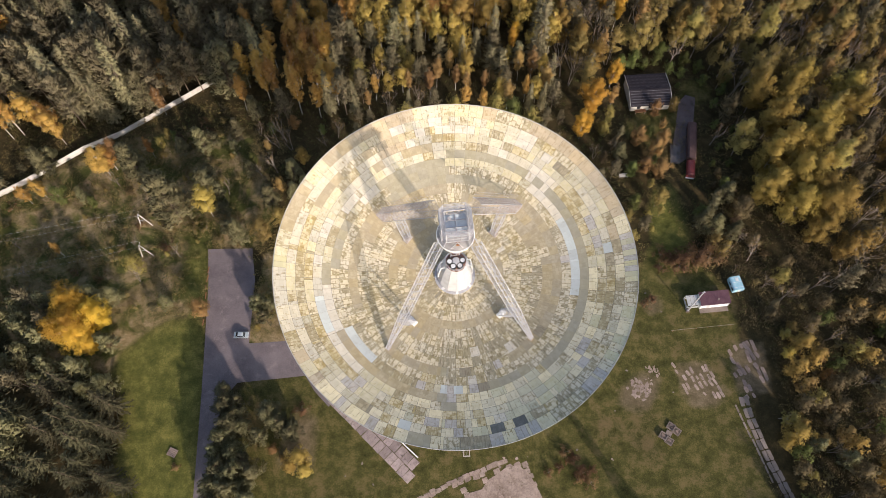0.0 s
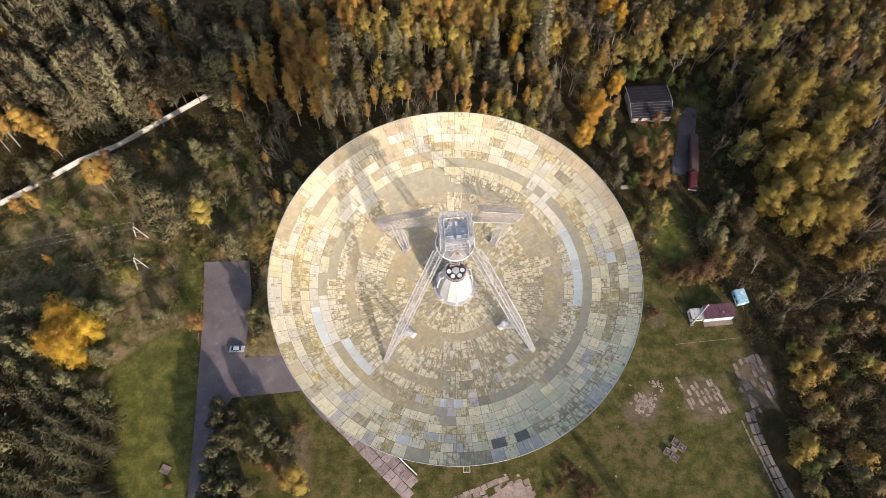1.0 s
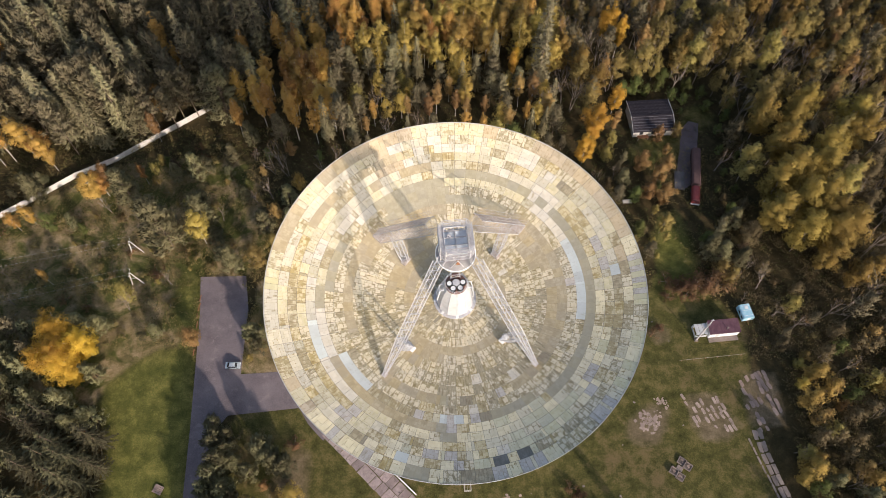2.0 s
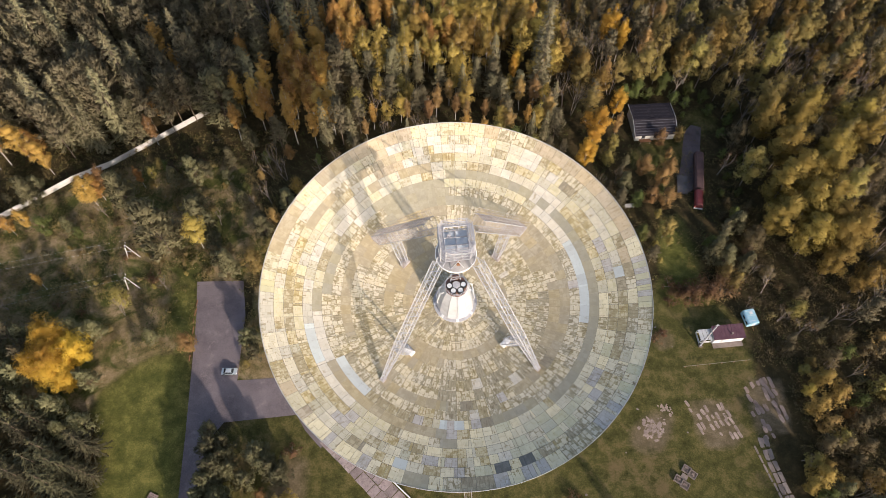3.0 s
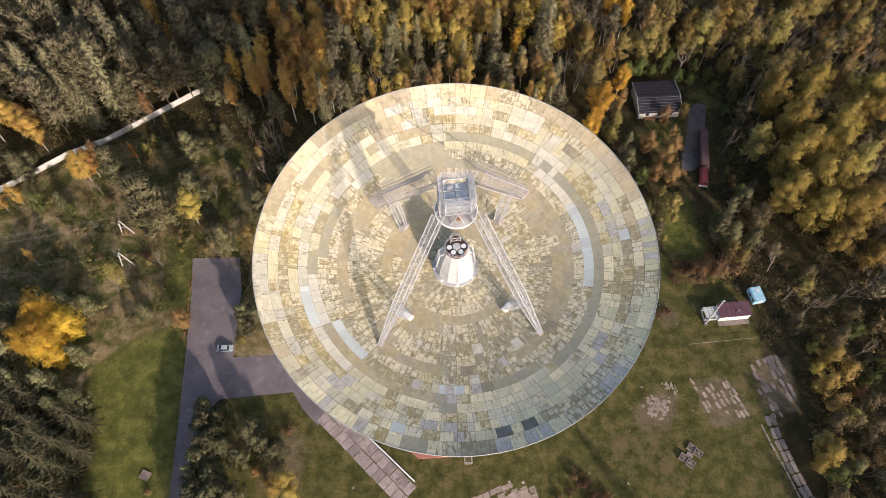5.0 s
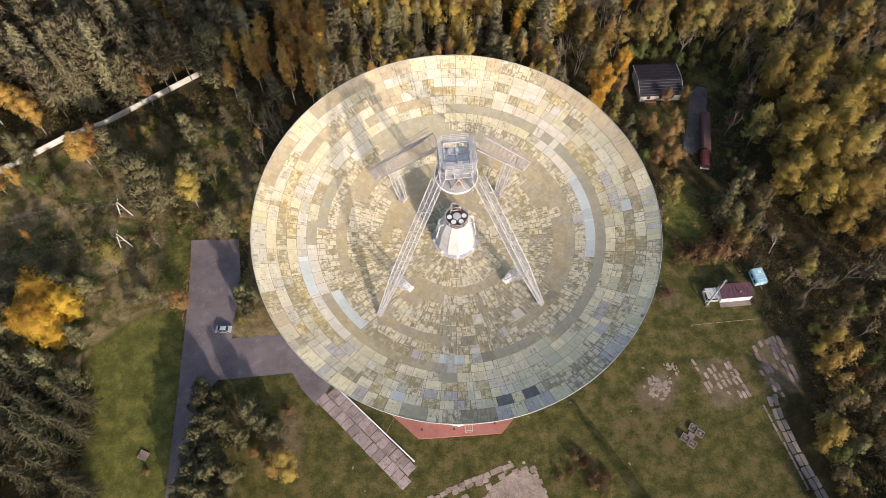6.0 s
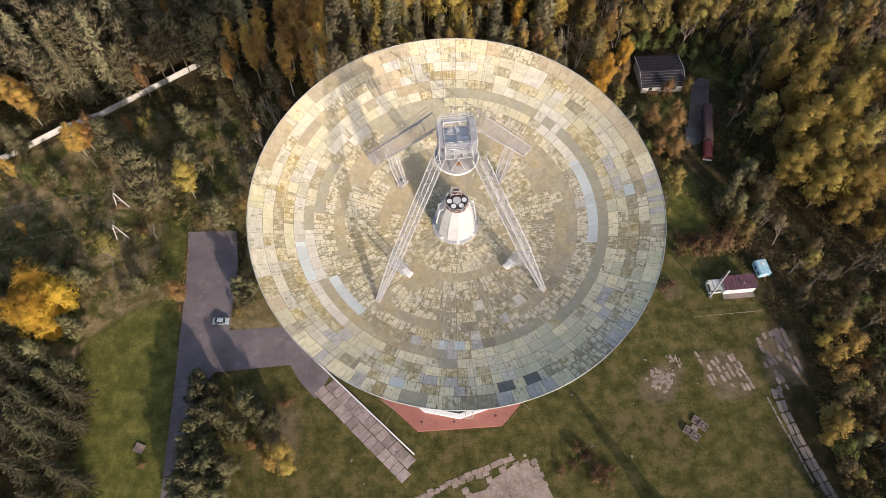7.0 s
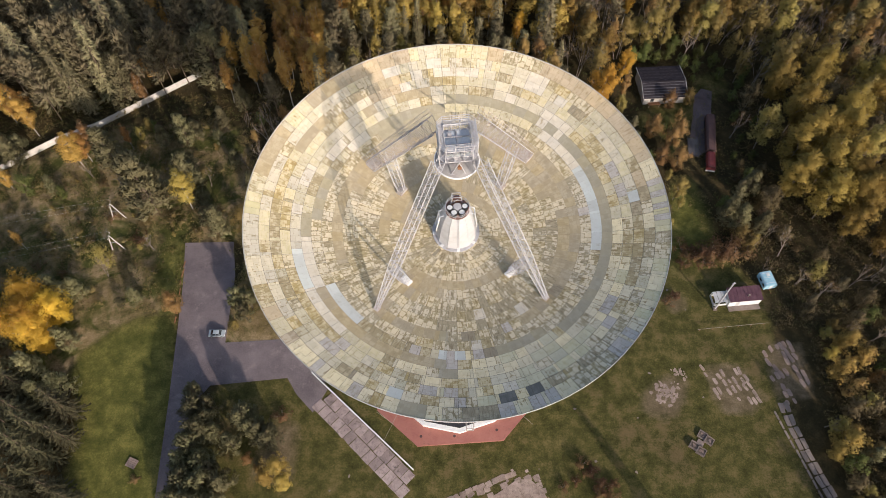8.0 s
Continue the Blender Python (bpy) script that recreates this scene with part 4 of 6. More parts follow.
def sticks(segments, n=4):
    """Tapered limbs: rows of start, end, radius at the start and at the end."""
    me = Mesh()
    for p, q, r0, r1 in segments:
        me.tube((p, q), [r0, r1], n, caps=False)
    return np.array(me.v, float), np.array(me.f, int)


def trunk_line(rng, h, r, top=0.97, lean=0.02):
    pts, p = [], np.zeros(3)
    for k in range(6):
        pts.append(p.copy())
        p = p + [rng.normal() * lean * h / 5, rng.normal() * lean * h / 5, h * top / 5]
    rad = [r * (1 - 0.17 * k) for k in range(6)]
    return [(pts[k], pts[k + 1], rad[k], rad[k + 1]) for k in range(5)], np.array(pts)


def on_line(pts, z):
    return np.array([np.interp(z, pts[:, 2], pts[:, 0]), np.interp(z, pts[:, 2], pts[:, 1]), z])


def broadleaf(seed, h=18.0, base=0.45, width=0.125, clumps=46, per=44, size=0.21, rise=0.75, spread=0.5):
    """A birch or aspen: slim trunk, rising limbs, and a crown of small leaf clumps at their ends."""
    rng = np.random.default_rng(seed)
    segs, line = trunk_line(rng, h, 0.0075 * h)
    tips = []
    for k in range(clumps):
        s = (k + rng.uniform(0, 1)) / clumps
        z0 = h * (base - 0.1 + (0.92 - base) * s)
        env = width * h * (math.sin(math.pi * min(1.0, 0.16 + 0.80 * s)) ** 0.8) * rng.uniform(0.35, 1.12)
        a = rng.uniform(0, 2 * math.pi)
        p0 = on_line(line, z0)
        p1 = p0 + [env * math.cos(a), env * math.sin(a), env * rise * rng.uniform(0.5, 1.5) + 0.3]
        p1[2] = min(p1[2], h * 1.0)
        tips.append(p1)
        if k % 2 == 0:
            segs.append((p0, p1, 0.0032 * h, 0.02))
            tips.append(p0 * 0.45 + p1 * 0.55)
    tips.append(on_line(line, h * 0.95) + [0, 0, 0.3])
    tips = np.array(tips)
    out = tips - np.array([on_line(line, z - 0.09 * h) for z in tips[:, 2]])
    out /= np.linalg.norm(out, axis=1)[:, None] + 1e-9
    return sticks(segs), cards(rng, tips, per, (spread, spread, spread * 1.25), size, 1.1, None, out + [0, 0, 0.3])


def pine(seed, h=18.0, base=0.34, width=0.18, clumps=46):
    """A pine: bare trunk below, flat tufted clumps on spreading limbs above."""
    rng = np.random.default_rng(seed)
    segs, line = trunk_line(rng, h, 0.009 * h)
    tips = []
    for k in range(clumps):
        s = (k + rng.uniform(0, 1)) / clumps
        z0 = h * (base + (0.97 - base) * s)
        env = width * h * (1.0 - 0.75 * s ** 1.6) * rng.uniform(0.4, 1.1)
        a = 2.4 * k + rng.uniform(-0.5, 0.5)
        p0 = on_line(line, z0)
        p1 = p0 + [env * math.cos(a), env * math.sin(a), env * 0.25 + 0.2]
        tips += [p1, p0 * 0.4 + p1 * 0.6]
        segs.append((p0, p1, 0.0035 * h, 0.02))
    tips.append(on_line(line, h * 0.97))
    tips = np.array(tips)
    out = tips - np.array([on_line(line, z - 1.2) for z in tips[:, 2]])
    out /= np.linalg.norm(out, axis=1)[:, None] + 1e-9
    return sticks(segs), cards(rng, tips, 26, (0.5, 0.5, 0.3), 0.27, 1.7, out * 0.8 + [0, 0, 0.45], out + [0, 0, 0.5], 0.55, 0.62)


def spruce(seed, h=20.0, width=0.135, levels=24, spread=0.24, slim=0.5):
    """A spruce: whorls of drooping branches that shorten to a spire."""
    rng = np.random.default_rng(seed)
    segs, line = trunk_line(rng, h, 0.012 * h, lean=0.006)
    cs, outs = [], []
    for k in range(levels):
        s = (k + 0.5) / levels
        z = h * (0.10 + 0.88 * s)
        reach = width * h * (1 - s) ** 0.85 + 0.25
        n = max(4, int(9 * (1 - s) + 3))
        for j in range(n):
            a = 2 * math.pi * (j + rng.uniform(-0.3, 0.3)) / n + k * 0.8
            d = np.array([math.cos(a), math.sin(a), 0])
            ln = reach * rng.uniform(0.7, 1.15)
            m = max(1, int(ln / 0.75))
            for i in range(m):
                t = (i + 0.9) / m
                cs.append(on_line(line, z) + d * ln * t + [0, 0, -0.30 * ln * t + 0.12 * ln * t * t])
                outs.append(d + [0, 0, -0.15])
            if j % 2 == 0:
                segs.append((on_line(line, z), on_line(line, z) + d * ln * 0.8 + [0, 0, -0.2 * ln], 0.035, 0.012))
    outs = np.array(outs)
    v, f, nv = cards(rng, np.array(cs), 6 if spread > 0.2 else 9, (spread, spread, 0.5 * spread), 0.26, 1.9, outs, outs * 0.5 + [0, 0, 1.0], 0.35, slim, outs + [0, 0, 0.5])
    cs2 = np.array([on_line(line, h * z) for z in np.linspace(0.9, 1.0, 5)])
    v2, f2, nv2 = cards(rng, cs2, 6, 0.12, 0.25, 1.6, np.tile([0, 0, 1.0], (5, 1)))
    return sticks(segs, 4), (np.concatenate([v, v2]), np.concatenate([f, f2 + len(v)]), np.concatenate([nv, nv2]))


def bare_tree(seed, h=14.0, stems=2):
    """A tree that has dropped nearly all its leaves: forked grey limbs and twigs, with a few leaves left."""
    rng = np.random.default_rng(seed)
    segs, tips = [], []
    def grow(p, d, ln, r, depth):
        q = p + d * ln
        segs.append((p, q, r, r * 0.6))
        if depth == 0:
            tips.append(q)
            return
        for _ in range(3 if depth > 1 else 4):
            e = d + rng.normal(size=3) * 0.38 + [0, 0, 0.12]
            grow(p + d * ln * rng.uniform(0.55, 1.0), e / np.linalg.norm(e), ln * rng.uniform(0.5, 0.72), r * 0.5, depth - 1)
    for k in range(stems):
        d = np.array([rng.normal() * 0.12, rng.normal() * 0.12, 1.0])
        grow(np.array([rng.normal() * 0.3, rng.normal() * 0.3, 0]), d / np.linalg.norm(d), h * 0.42, 0.009 * h, 3)
    return sticks(segs, 3), cards(rng, np.array(tips), 2, 0.35, 0.13)


def bush(seed, h=2.5, clumps=14, per=16, size=0.26):
    rng = np.random.default_rng(seed)
    c = rng.normal(size=(clumps, 3)) * (0.34 * h, 0.34 * h, 0.2 * h) + (0, 0, 0.52 * h)
    c[:, 2] = np.abs(c[:, 2])
    segs = [(np.zeros(3), p, 0.05, 0.015) for p in c]
    return sticks(segs, 3), cards(rng, c, per * 2, 0.16 * h, size * 0.7, 1.0, None, c / np.linalg.norm(c, axis=1)[:, None])


def scrub_pine(seed, h=7.0, clumps=44, width=2.3, tuft=0.32, size=0.17):
    rng = np.random.default_rng(seed)
    segs, line = trunk_line(rng, h, 0.1)
    tips = []
    for k in range(clumps):
        s = rng.uniform(0, 1)
        a = rng.uniform(0, 6.28)
        env = width * (1 - 0.75 * s) * rng.uniform(0.5, 1.1)
        p0 = on_line(line, h * (0.08 + 0.8 * s))
        tips.append(p0 + [env * math.cos(a), env * math.sin(a), 0.35 * env + 0.2])
        segs.append((p0, tips[-1], 0.035, 0.012))
    tips = np.array(tips)
    out = tips - np.array([on_line(line, z - 1.0) for z in tips[:, 2]])
    out /= np.linalg.norm(out, axis=1)[:, None]
    return sticks(segs, 4), cards(rng, tips, 44, tuft, size, 1.5, out * 0.7 + [0, 0, 0.4], out + [0, 0, 0.5], 0.55, 0.7)


def array_mesh(name, pieces):
    """A mesh of several (vertices, faces, material) pieces of triangles or quads."""
    vs, fs, mats, ids, sides, soft, base = [], [], [], [], [], [], 0
    for v, f, m, *normals in pieces:
        soft.append(normals[0] if normals else np.zeros((len(v), 3)))
        if m not in mats:
            mats.append(m)
        vs.append(v), fs.append((f + base).reshape(-1)), ids.append(np.full(len(f), mats.index(m))), sides.append(np.full(len(f), f.shape[1]))
        base += len(v)
    v, f, sides = np.concatenate(vs).astype(np.float32), np.concatenate(fs).astype(np.int32), np.concatenate(sides)
    me = bpy.data.meshes.new(name)
    me.vertices.add(len(v))
    me.vertices.foreach_set("co", v.ravel())
    me.loops.add(len(f))
    me.loops.foreach_set("vertex_index", f)
    me.polygons.add(len(sides))
    me.polygons.foreach_set("loop_start", np.concatenate([[0], np.cumsum(sides)[:-1]]).astype(np.int32))
    for m in mats:
        me.materials.append(m)
    if len(mats) > 1:
        me.polygons.foreach_set("material_index", np.concatenate(ids).astype(np.int32))
    me.polygons.foreach_set("use_smooth", np.ones(len(sides), bool))
    me.update(calc_edges=True)
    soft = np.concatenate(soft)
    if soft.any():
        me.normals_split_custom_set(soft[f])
    return me


# shape makers, their height as built, bark, leaves, label
BIRCH = [broadleaf(11 + k, 18, 0.38, 0.098, 46, 38, 0.20, 1.5, 0.40) for k in range(5)]
ASPEN = [broadleaf(31 + k, 19, 0.30, 0.17, 36, 60, 0.235, 0.9, 0.58) for k in range(3)]
ROUND = [broadleaf(51 + k, 12, 0.16, 0.30, 56, 42, 0.19, 0.55, 0.5) for k in range(2)]
PINES = [pine(71 + k) for k in range(3)]
SPRUCES = [spruce(81 + k, 20, 0.108, 26, 0.18) for k in range(4)]
BIG_SPRUCES = [spruce(85 + k, 20, 0.21, 15, 0.13) for k in range(2)]
DENSE_SPRUCES = [spruce(88, 20, 0.11, 34, 0.16, 1.7)]
BARES = [bare_tree(91 + k) for k in range(3)]
SCRUBP = [scrub_pine(101 + k) for k in range(2)]
YELLOWS = [broadleaf(61 + k, 14, 0.16, 0.25, 84, 70, 0.16, 1.1, 0.55) for k in range(2)]
BROADS = [broadleaf(41 + k, 20, 0.26, 0.215, 52, 84, 0.225, 0.75, 0.66) for k in range(3)]
FIELDP = [scrub_pine(105 + k, 13.0, 110, 3.0, 0.42, 0.225) for k in range(3)]
BUSHES = [bush(111 + k) for k in range(3)]
KINDS = {
    "gold": (BIRCH, 18, M_BIRCH, L_GOLD, "birch_tree", "slender birch with golden autumn leaves and white trunk"),
    "yellow": (YELLOWS, 14, M_BIRCH, L_YELLOW, "birch_tree", "full round birch in bright yellow autumn leaf"),
    "tallyellow": (BIRCH, 18, M_BIRCH, L_YELLOW, "birch_tree", "tall birch in bright yellow autumn leaf"),
    "orange": (BIRCH, 18, M_BIRCH, L_ORANGE, "birch_tree", "thin birch with orange brown autumn leaves"),
    "roundgold": (ROUND, 12, M_TWIG, L_SUNNY, "birch_tree", "low round birch in dull golden leaf"),
    "sunny": (BROADS, 20, M_BIRCH, L_YELLOW, "birch_tree", "full tall birch in golden yellow leaf beside the house"),
    "goldfull": (ASPEN, 19, M_BIRCH, L_GOLD, "birch_tree", "broad birch with dense golden leaves by the fence"),
    "roundorange": (ROUND, 12, M_TWIG, L_ORANGE, "rowan_tree", "low round tree in orange brown leaf"),
    "aspen": (ASPEN, 19, M_TWIG, L_ASPEN, "aspen_tree", "tall aspen with yellow-green turning leaves"),
    "litaspen": (ASPEN, 19, M_BIRCH, L_SUNNY, "aspen_tree", "tall aspen in bright yellow-gold leaf"),
    "goldaspen": (BROADS, 19, M_TWIG, L_OCHRE, "aspen_tree", "tall aspen with golden yellow leaves"),
    "green": (ROUND, 12, M_TWIG, L_GREEN, "alder_tree", "low spreading alder still in green leaf"),
    "greenyellow": (ROUND, 12, M_TWIG, L_ASPEN, "willow_tree", "low bushy willow in yellow-green leaf"),
    "pine": (PINES, 18, M_BARK, L_PINE, "pine_tree", "grey-green pine with tufted crown and bare trunk"),
    "spruce": (SPRUCES, 20, M_BARK, L_FOREST, "spruce_tree", "dark green spruce with drooping branches"),
    "bigspruce": (BIG_SPRUCES, 20, M_BARK, L_SPRUCE, "spruce_tree", "broad dark spruce with long drooping branches"),
    "densespruce": (DENSE_SPRUCES, 20, M_BARK, L_SPRUCE, "spruce_tree", "lone dense dark spruce with a slim spire"),
    "bare": (BARES, 14, M_TWIG, L_ORANGE, "bare_tree", "grey leafless tree with forked bare branches"),
    "scrubpine": (SCRUBP, 7, M_BARK, L_YOUNG, "young_pine", "bushy young pine beside the road"),
    "fieldpine": (FIELDP, 13, M_BARK, L_FIELD, "pine_tree", "bushy olive-green pine standing in the scrub"),
    "brown": (ROUND, 12, M_TWIG, L_BROWN, "alder_tree", "low alder with thin dull brown leaves"),
    "rustbush": (BUSHES, 2.5, M_TWIG, L_RUST, "bush", "low russet brown autumn bush"),
    "bush": (BUSHES, 2.5, M_TWIG, L_SCRUB, "bush", "low brown autumn bush"),
}
made_trees = {}
GROUPS = {"birch_tree": "birches of the wood", "aspen_tree": "aspens of the wood", "pine_tree": "pines of the wood", "spruce_tree": "spruces of the wood"}


def plant(kind, x, y, h, rng):
    """One tree as a thing with trunk and crown; later ones share the meshes of the first."""
    shapes, h0, bark, leaf, name, label = KINDS[kind]
    k = rng.randrange(len(shapes))
    s = h / h0
    m = Matrix.LocRotScale((x, y, 0), Euler((rng.uniform(-0.03, 0.03), rng.uniform(-0.03, 0.03), rng.uniform(0, 6.28))), (s * rng.uniform(0.9, 1.12),) * 2 + (s,))
    if (kind, k) in made_trees:
        return copy_thing(made_trees[kind, k], m)
    (tv, tf), (lv, lf, ln) = shapes[k]
    ob = thing(name, Matrix(), label, name.replace("_", " "), GROUPS.get(name, ""))
    part("trunk", array_mesh("trunk", [(tv, tf, bark)]), None, ob)
    part("crown", array_mesh("crown", [(lv, lf, leaf, ln)]), None, ob)
    made_trees[kind, k] = ob
    ob.matrix_basis = m
    return ob


# single trees that stand out: x, y, height
GOLD_FULL = [(-87, 143, 15), (-124, 127, 18), (-116, 122, 17), (-119, 126, 16), (-100, 110.8, 19), (-98.3, 112.8, 16), (-117, 103, 13), (-121, 101, 12)]
GOLD_WEST = [(-63, 162, 18), (-62, 144, 19), (-57, 143, 20), (-54, 147, 20), (-52, 138, 19), (-55, 139, 18), (-62, 135, 17), (-52, 168, 20), (-52, 165, 19), (-43, 172, 19)]
GOLD_NORTH = [(-47, 154, 19), (-42, 154, 20), (-46, 162, 19), (-39, 151, 20), (-49, 155, 17), (-46, 143, 18), (-40, 143, 20), (-37, 153, 19), (-34, 139, 20), (-38, 141, 20), (-43, 149, 20), (-40, 166, 19), (-35, 176, 20), (-31, 176, 21), (-28, 172, 20), (-32, 168, 19), (-22, 179, 20), (-17, 180, 20), (-7, 173, 20), (-4, 166, 19), (-1, 176, 20), (2, 168, 19)]
ASPEN_LIT = [(-2, 160, 19), (3, 175, 20), (7, 170, 20), (10, 168, 21), (16, 173, 21), (19, 170, 21), (14, 163, 20), (7, 146, 16), (30, 168, 19), (-9, 170, 19), (-6, 163, 18), (0, 171, 20), (5, 164, 19), (12, 175, 20), (-12, 176, 19), (-3, 181, 20), (8, 181, 20), (22, 178, 20), (26, 172, 19)]
ASPEN_NORTH = [(62, 156, 20), (59, 160, 20), (68, 158, 20), (79, 175, 20), (78, 158, 20), (92, 168, 21), (90, 163, 20), (103, 160, 20), (114, 168, 20), (98, 153, 19), (51, 130, 16), (44, 170, 19), (125, 158, 20), (126, 168, 20)]
ASPEN_EAST = [(97, 139, 18), (116, 128, 19), (112, 109, 19), (88, 118, 17)]
GOLD_EAST = [(121, 134, 19), (122, 128, 19), (104, 88, 16)]
SUNNY_WEST = [(-66.9, 96.5, 15.5)]
YELLOW_TALL = [(23, 160, 15), (57, 168, 19), (54, 171, 19)]
ORANGE_ALL = [(-96, 114, 15), (-87, 133, 14), (24, 147, 16), (28, 146, 16), (20, 135, 15), (32, 140, 16), (13, 142, 13), (2, 149, 16), (-2, 144, 16), (-4, 140, 15), (4, 143, 15), (39, 173, 18), (93, 181, 17), (112, 178, 17), (128, 176, 17), (125, 165, 17), (117, 149, 11)]
YELLOW_ROUND = [(-96, 62, 15), (-91, 63, 15), (-99, 59, 14), (-93, 57, 14), (-97, 66, 14), (-95, 60, 15)]
GOLD_ROUND = [(93.7, 56.9, 10), (90.5, 54.8, 7), (86.6, 33.4, 10), (85, 31.5, 8), (89, 35.8, 8), (-35, 28, 10), (-37.5, 26, 8), (-33.5, 25, 8), (-42, 115, 9)]
SUNNY = [(42, 124, 15), (45.5, 133, 17), (53.5, 144, 19)]
GREEN_HOUSE = [(57, 150.5, 8), (61, 152, 9), (65, 151.5, 8), (69, 153, 9), (73, 150, 8), (76.5, 148, 8), (78, 153, 10), (71, 157, 10), (63, 156, 9), (82, 150, 9), (75, 143.5, 5)]
DARK_BUSHES = [(30.1, 29.6, 1.8), (32.4, 28.4, 2.0), (28.5, 26, 1.5), (34.4, 24.9, 2.2), (36.9, 25.5, 1.9), (33, 23.1, 1.8), (26, 24.9, 1.3)]
DARK_EAST = [(85, 136, 7), (84, 128, 7), (88, 141, 8), (84, 120, 6), (89, 126, 7), (83, 145, 8), (91, 146, 8), (81, 114, 5), (86, 114, 6)]
BROWN_EAST = [(86, 99, 8), (85, 104, 9), (80, 106, 8), (82, 111, 8), (90, 129, 9), (87, 108, 9), (84, 94, 8)]
ORANGE_ROUND = [(-64.8, 66.5, 12), (98, 54, 9), (99, 49, 9), (94, 32, 8), (-42, 30, 5), (-39.5, 28, 4), (68, 128, 6), ]
GREEN_YELLOW = [(-49.8, 62, 7.5), (93, 62, 9), (91, 60, 9), (87, 22, 7), (90, 24, 8), (-51, 90, 17), (-47, 95, 13)]
PINES_ALL = [(-98, 161, 17), (-93, 162, 17), (-70, 162, 17), (-58, 162, 17), (-29, 157, 17), (-1, 153, 15), (15, 148, 15), (18, 147, 15), (24, 150, 15), (-23, 155, 18), (-16, 155, 19), (-16, 146, 17), (-15, 160, 18), (-61, 155, 19), (-69, 146, 20), (-71, 143, 19)]
SPRUCES_SW = [(-86, 35, 19), (-83, 40, 18), (-88, 31, 19), (-80, 23, 17), (-76, 21, 15), (-91, 39, 20), (-81, 34, 16), (-94, 45, 20), (-88, 23, 18), (-82, 17, 17), (-96, 33, 20), (-98, 43, 20), (-74, 15, 15)]
SPRUCES_NW = [(-57, 146, 26), (-67, 152, 26), (-79, 156, 26), (-95, 148, 26), (-97, 135, 23), (-106, 132, 25), (-113, 133, 25), (-124, 161, 26), (-118, 163, 26), (-65, 168, 27), (-60, 170, 27), (-48, 168, 26), (-41, 171, 26), (30, 152, 23), (31, 161, 25)]
YOUNG_PINES = [(-52, 21.5, 8), (-48, 27, 7), (-52.5, 35, 8), (-55, 21, 7.5), (-48, 21, 7), (-41.5, 36.5, 7), (-51.5, 41.5, 6), (-54, 40, 8), (-55, 43.5, 7), (-53.5, 32, 9), (-50, 24, 9), (-53.5, 25, 8.5), (-40, 35.5, 7), (-43, 38, 8), (-49, 35, 6.5), (-37.5, 34, 6.5), (-54.5, 29, 8), (-46, 24, 8), (-50.5, 20, 9), (-46, 18, 8), (-54, 17, 8), (-50.5, 28.5, 8), (-51, 37.5, 7), (-45.5, 33, 6),
               (-49.5, 68, 6.5), (-46.5, 67, 6.5), (-47.5, 64, 5.5), (-45, 70.5, 6.5)]
BARE_ALL = [(-48, 123, 14), (-50, 121, 13), (-46, 120, 12), (40, 157, 14), (38, 154, 14), (-21, 172, 14), (-19, 168, 14), (130, 150, 15), (132, 148, 14), (139, 172, 15), (116, 132, 14), (112, 148, 14), (117, 159, 14), (82, 122, 12), (79, 85, 9), (81, 78, 8), (120, 112, 14), (117, 108, 14), (84, 88, 9), (88, 74, 9), (86, 82, 10), (92, 70, 10)]
SOUTH_SPRUCES = [(56.5, 1, 21), (58.6, -2.5, 18), (99, 16, 17)]
MEADOW_BUSHES = [(33.5, 24.5, 1.9), (36, 22.5, 1.8), (31, 27.5, 1.4), (57.5, 70.5, 2.0), (55.5, 69.0, 1.6), (-36, 40, 1.8), (-66, 26, 1.8), (64, 82, 2.4), (61, 80, 1.8)]
SCRUB_PINES = [(-90.5, 110.5, 17), (-76.5, 96, 19), (-57.5, 88, 13), (-67, 101, 13), (-78, 118, 10), (-75, 147, 18), (-67, 142, 18), (-58, 132, 15), (-118, 111, 13), (-92, 135, 14), (-72, 119, 10), (-63, 125, 12), (53, 116, 12), (74, 93, 8), (77, 91, 8), (82, 102, 8), (82, 90, 9)]
YOUNG_WEST = [(-63, 97, 8), (-69, 109, 7), (-61, 91, 8), (-117, 115, 7), (-63, 119, 6), (-70, 121, 7)]
OLIVE_SHRUBS = [(-86, 121, 10), (-84, 124, 9), (-85, 117, 7), (-125, 117, 6), (-90, 107, 4), (-100, 105, 4), (-82, 94, 3.5), (-94, 85, 4), (-78, 84, 4), (-77, 109, 5), (-64, 117, 5), (-104, 96, 4), (-70, 88, 4), (72, 135, 10), (49, 126, 12)]
RUST_TREES = [(66, 133, 8), (59, 122, 10), (64, 118, 12), (64, 110, 12), (60, 112, 10), (67, 122, 10)]
BROWN_SHRUBS = [(-80, 122, 6), (-96, 92, 4), (-87, 101, 4)]
OLIVE_TREES = [ (62, 100, 11), (63, 97, 10), (61, 106, 11)]
OCHRE_EAST = [(95, 134, 19), (98, 124, 19), (104, 134, 19), (99, 114, 20), (108, 116, 20), (111, 122, 19), (94, 110, 19), (92, 101, 19), (100, 104, 19), (98, 94, 19), (106, 99, 19), (106, 94, 19), (105, 106, 19), (108, 138, 18), (110, 95, 18)]
RUST_BUSHES = [(63, 82, 2.8), (65.5, 83, 3.2), (68, 82.5, 3.0), (70.5, 83, 3.2), (73, 84, 3.0), (66.5, 80.5, 2.4), (71.5, 81, 2.6), (75.5, 83.5, 3.2), (61.5, 84.5, 2.2)]
GREEN_EAST = [(78, 84, 6), (76.5, 87, 7), (80.5, 86.5, 7), (60, 92, 5), (59.5, 97, 5)]
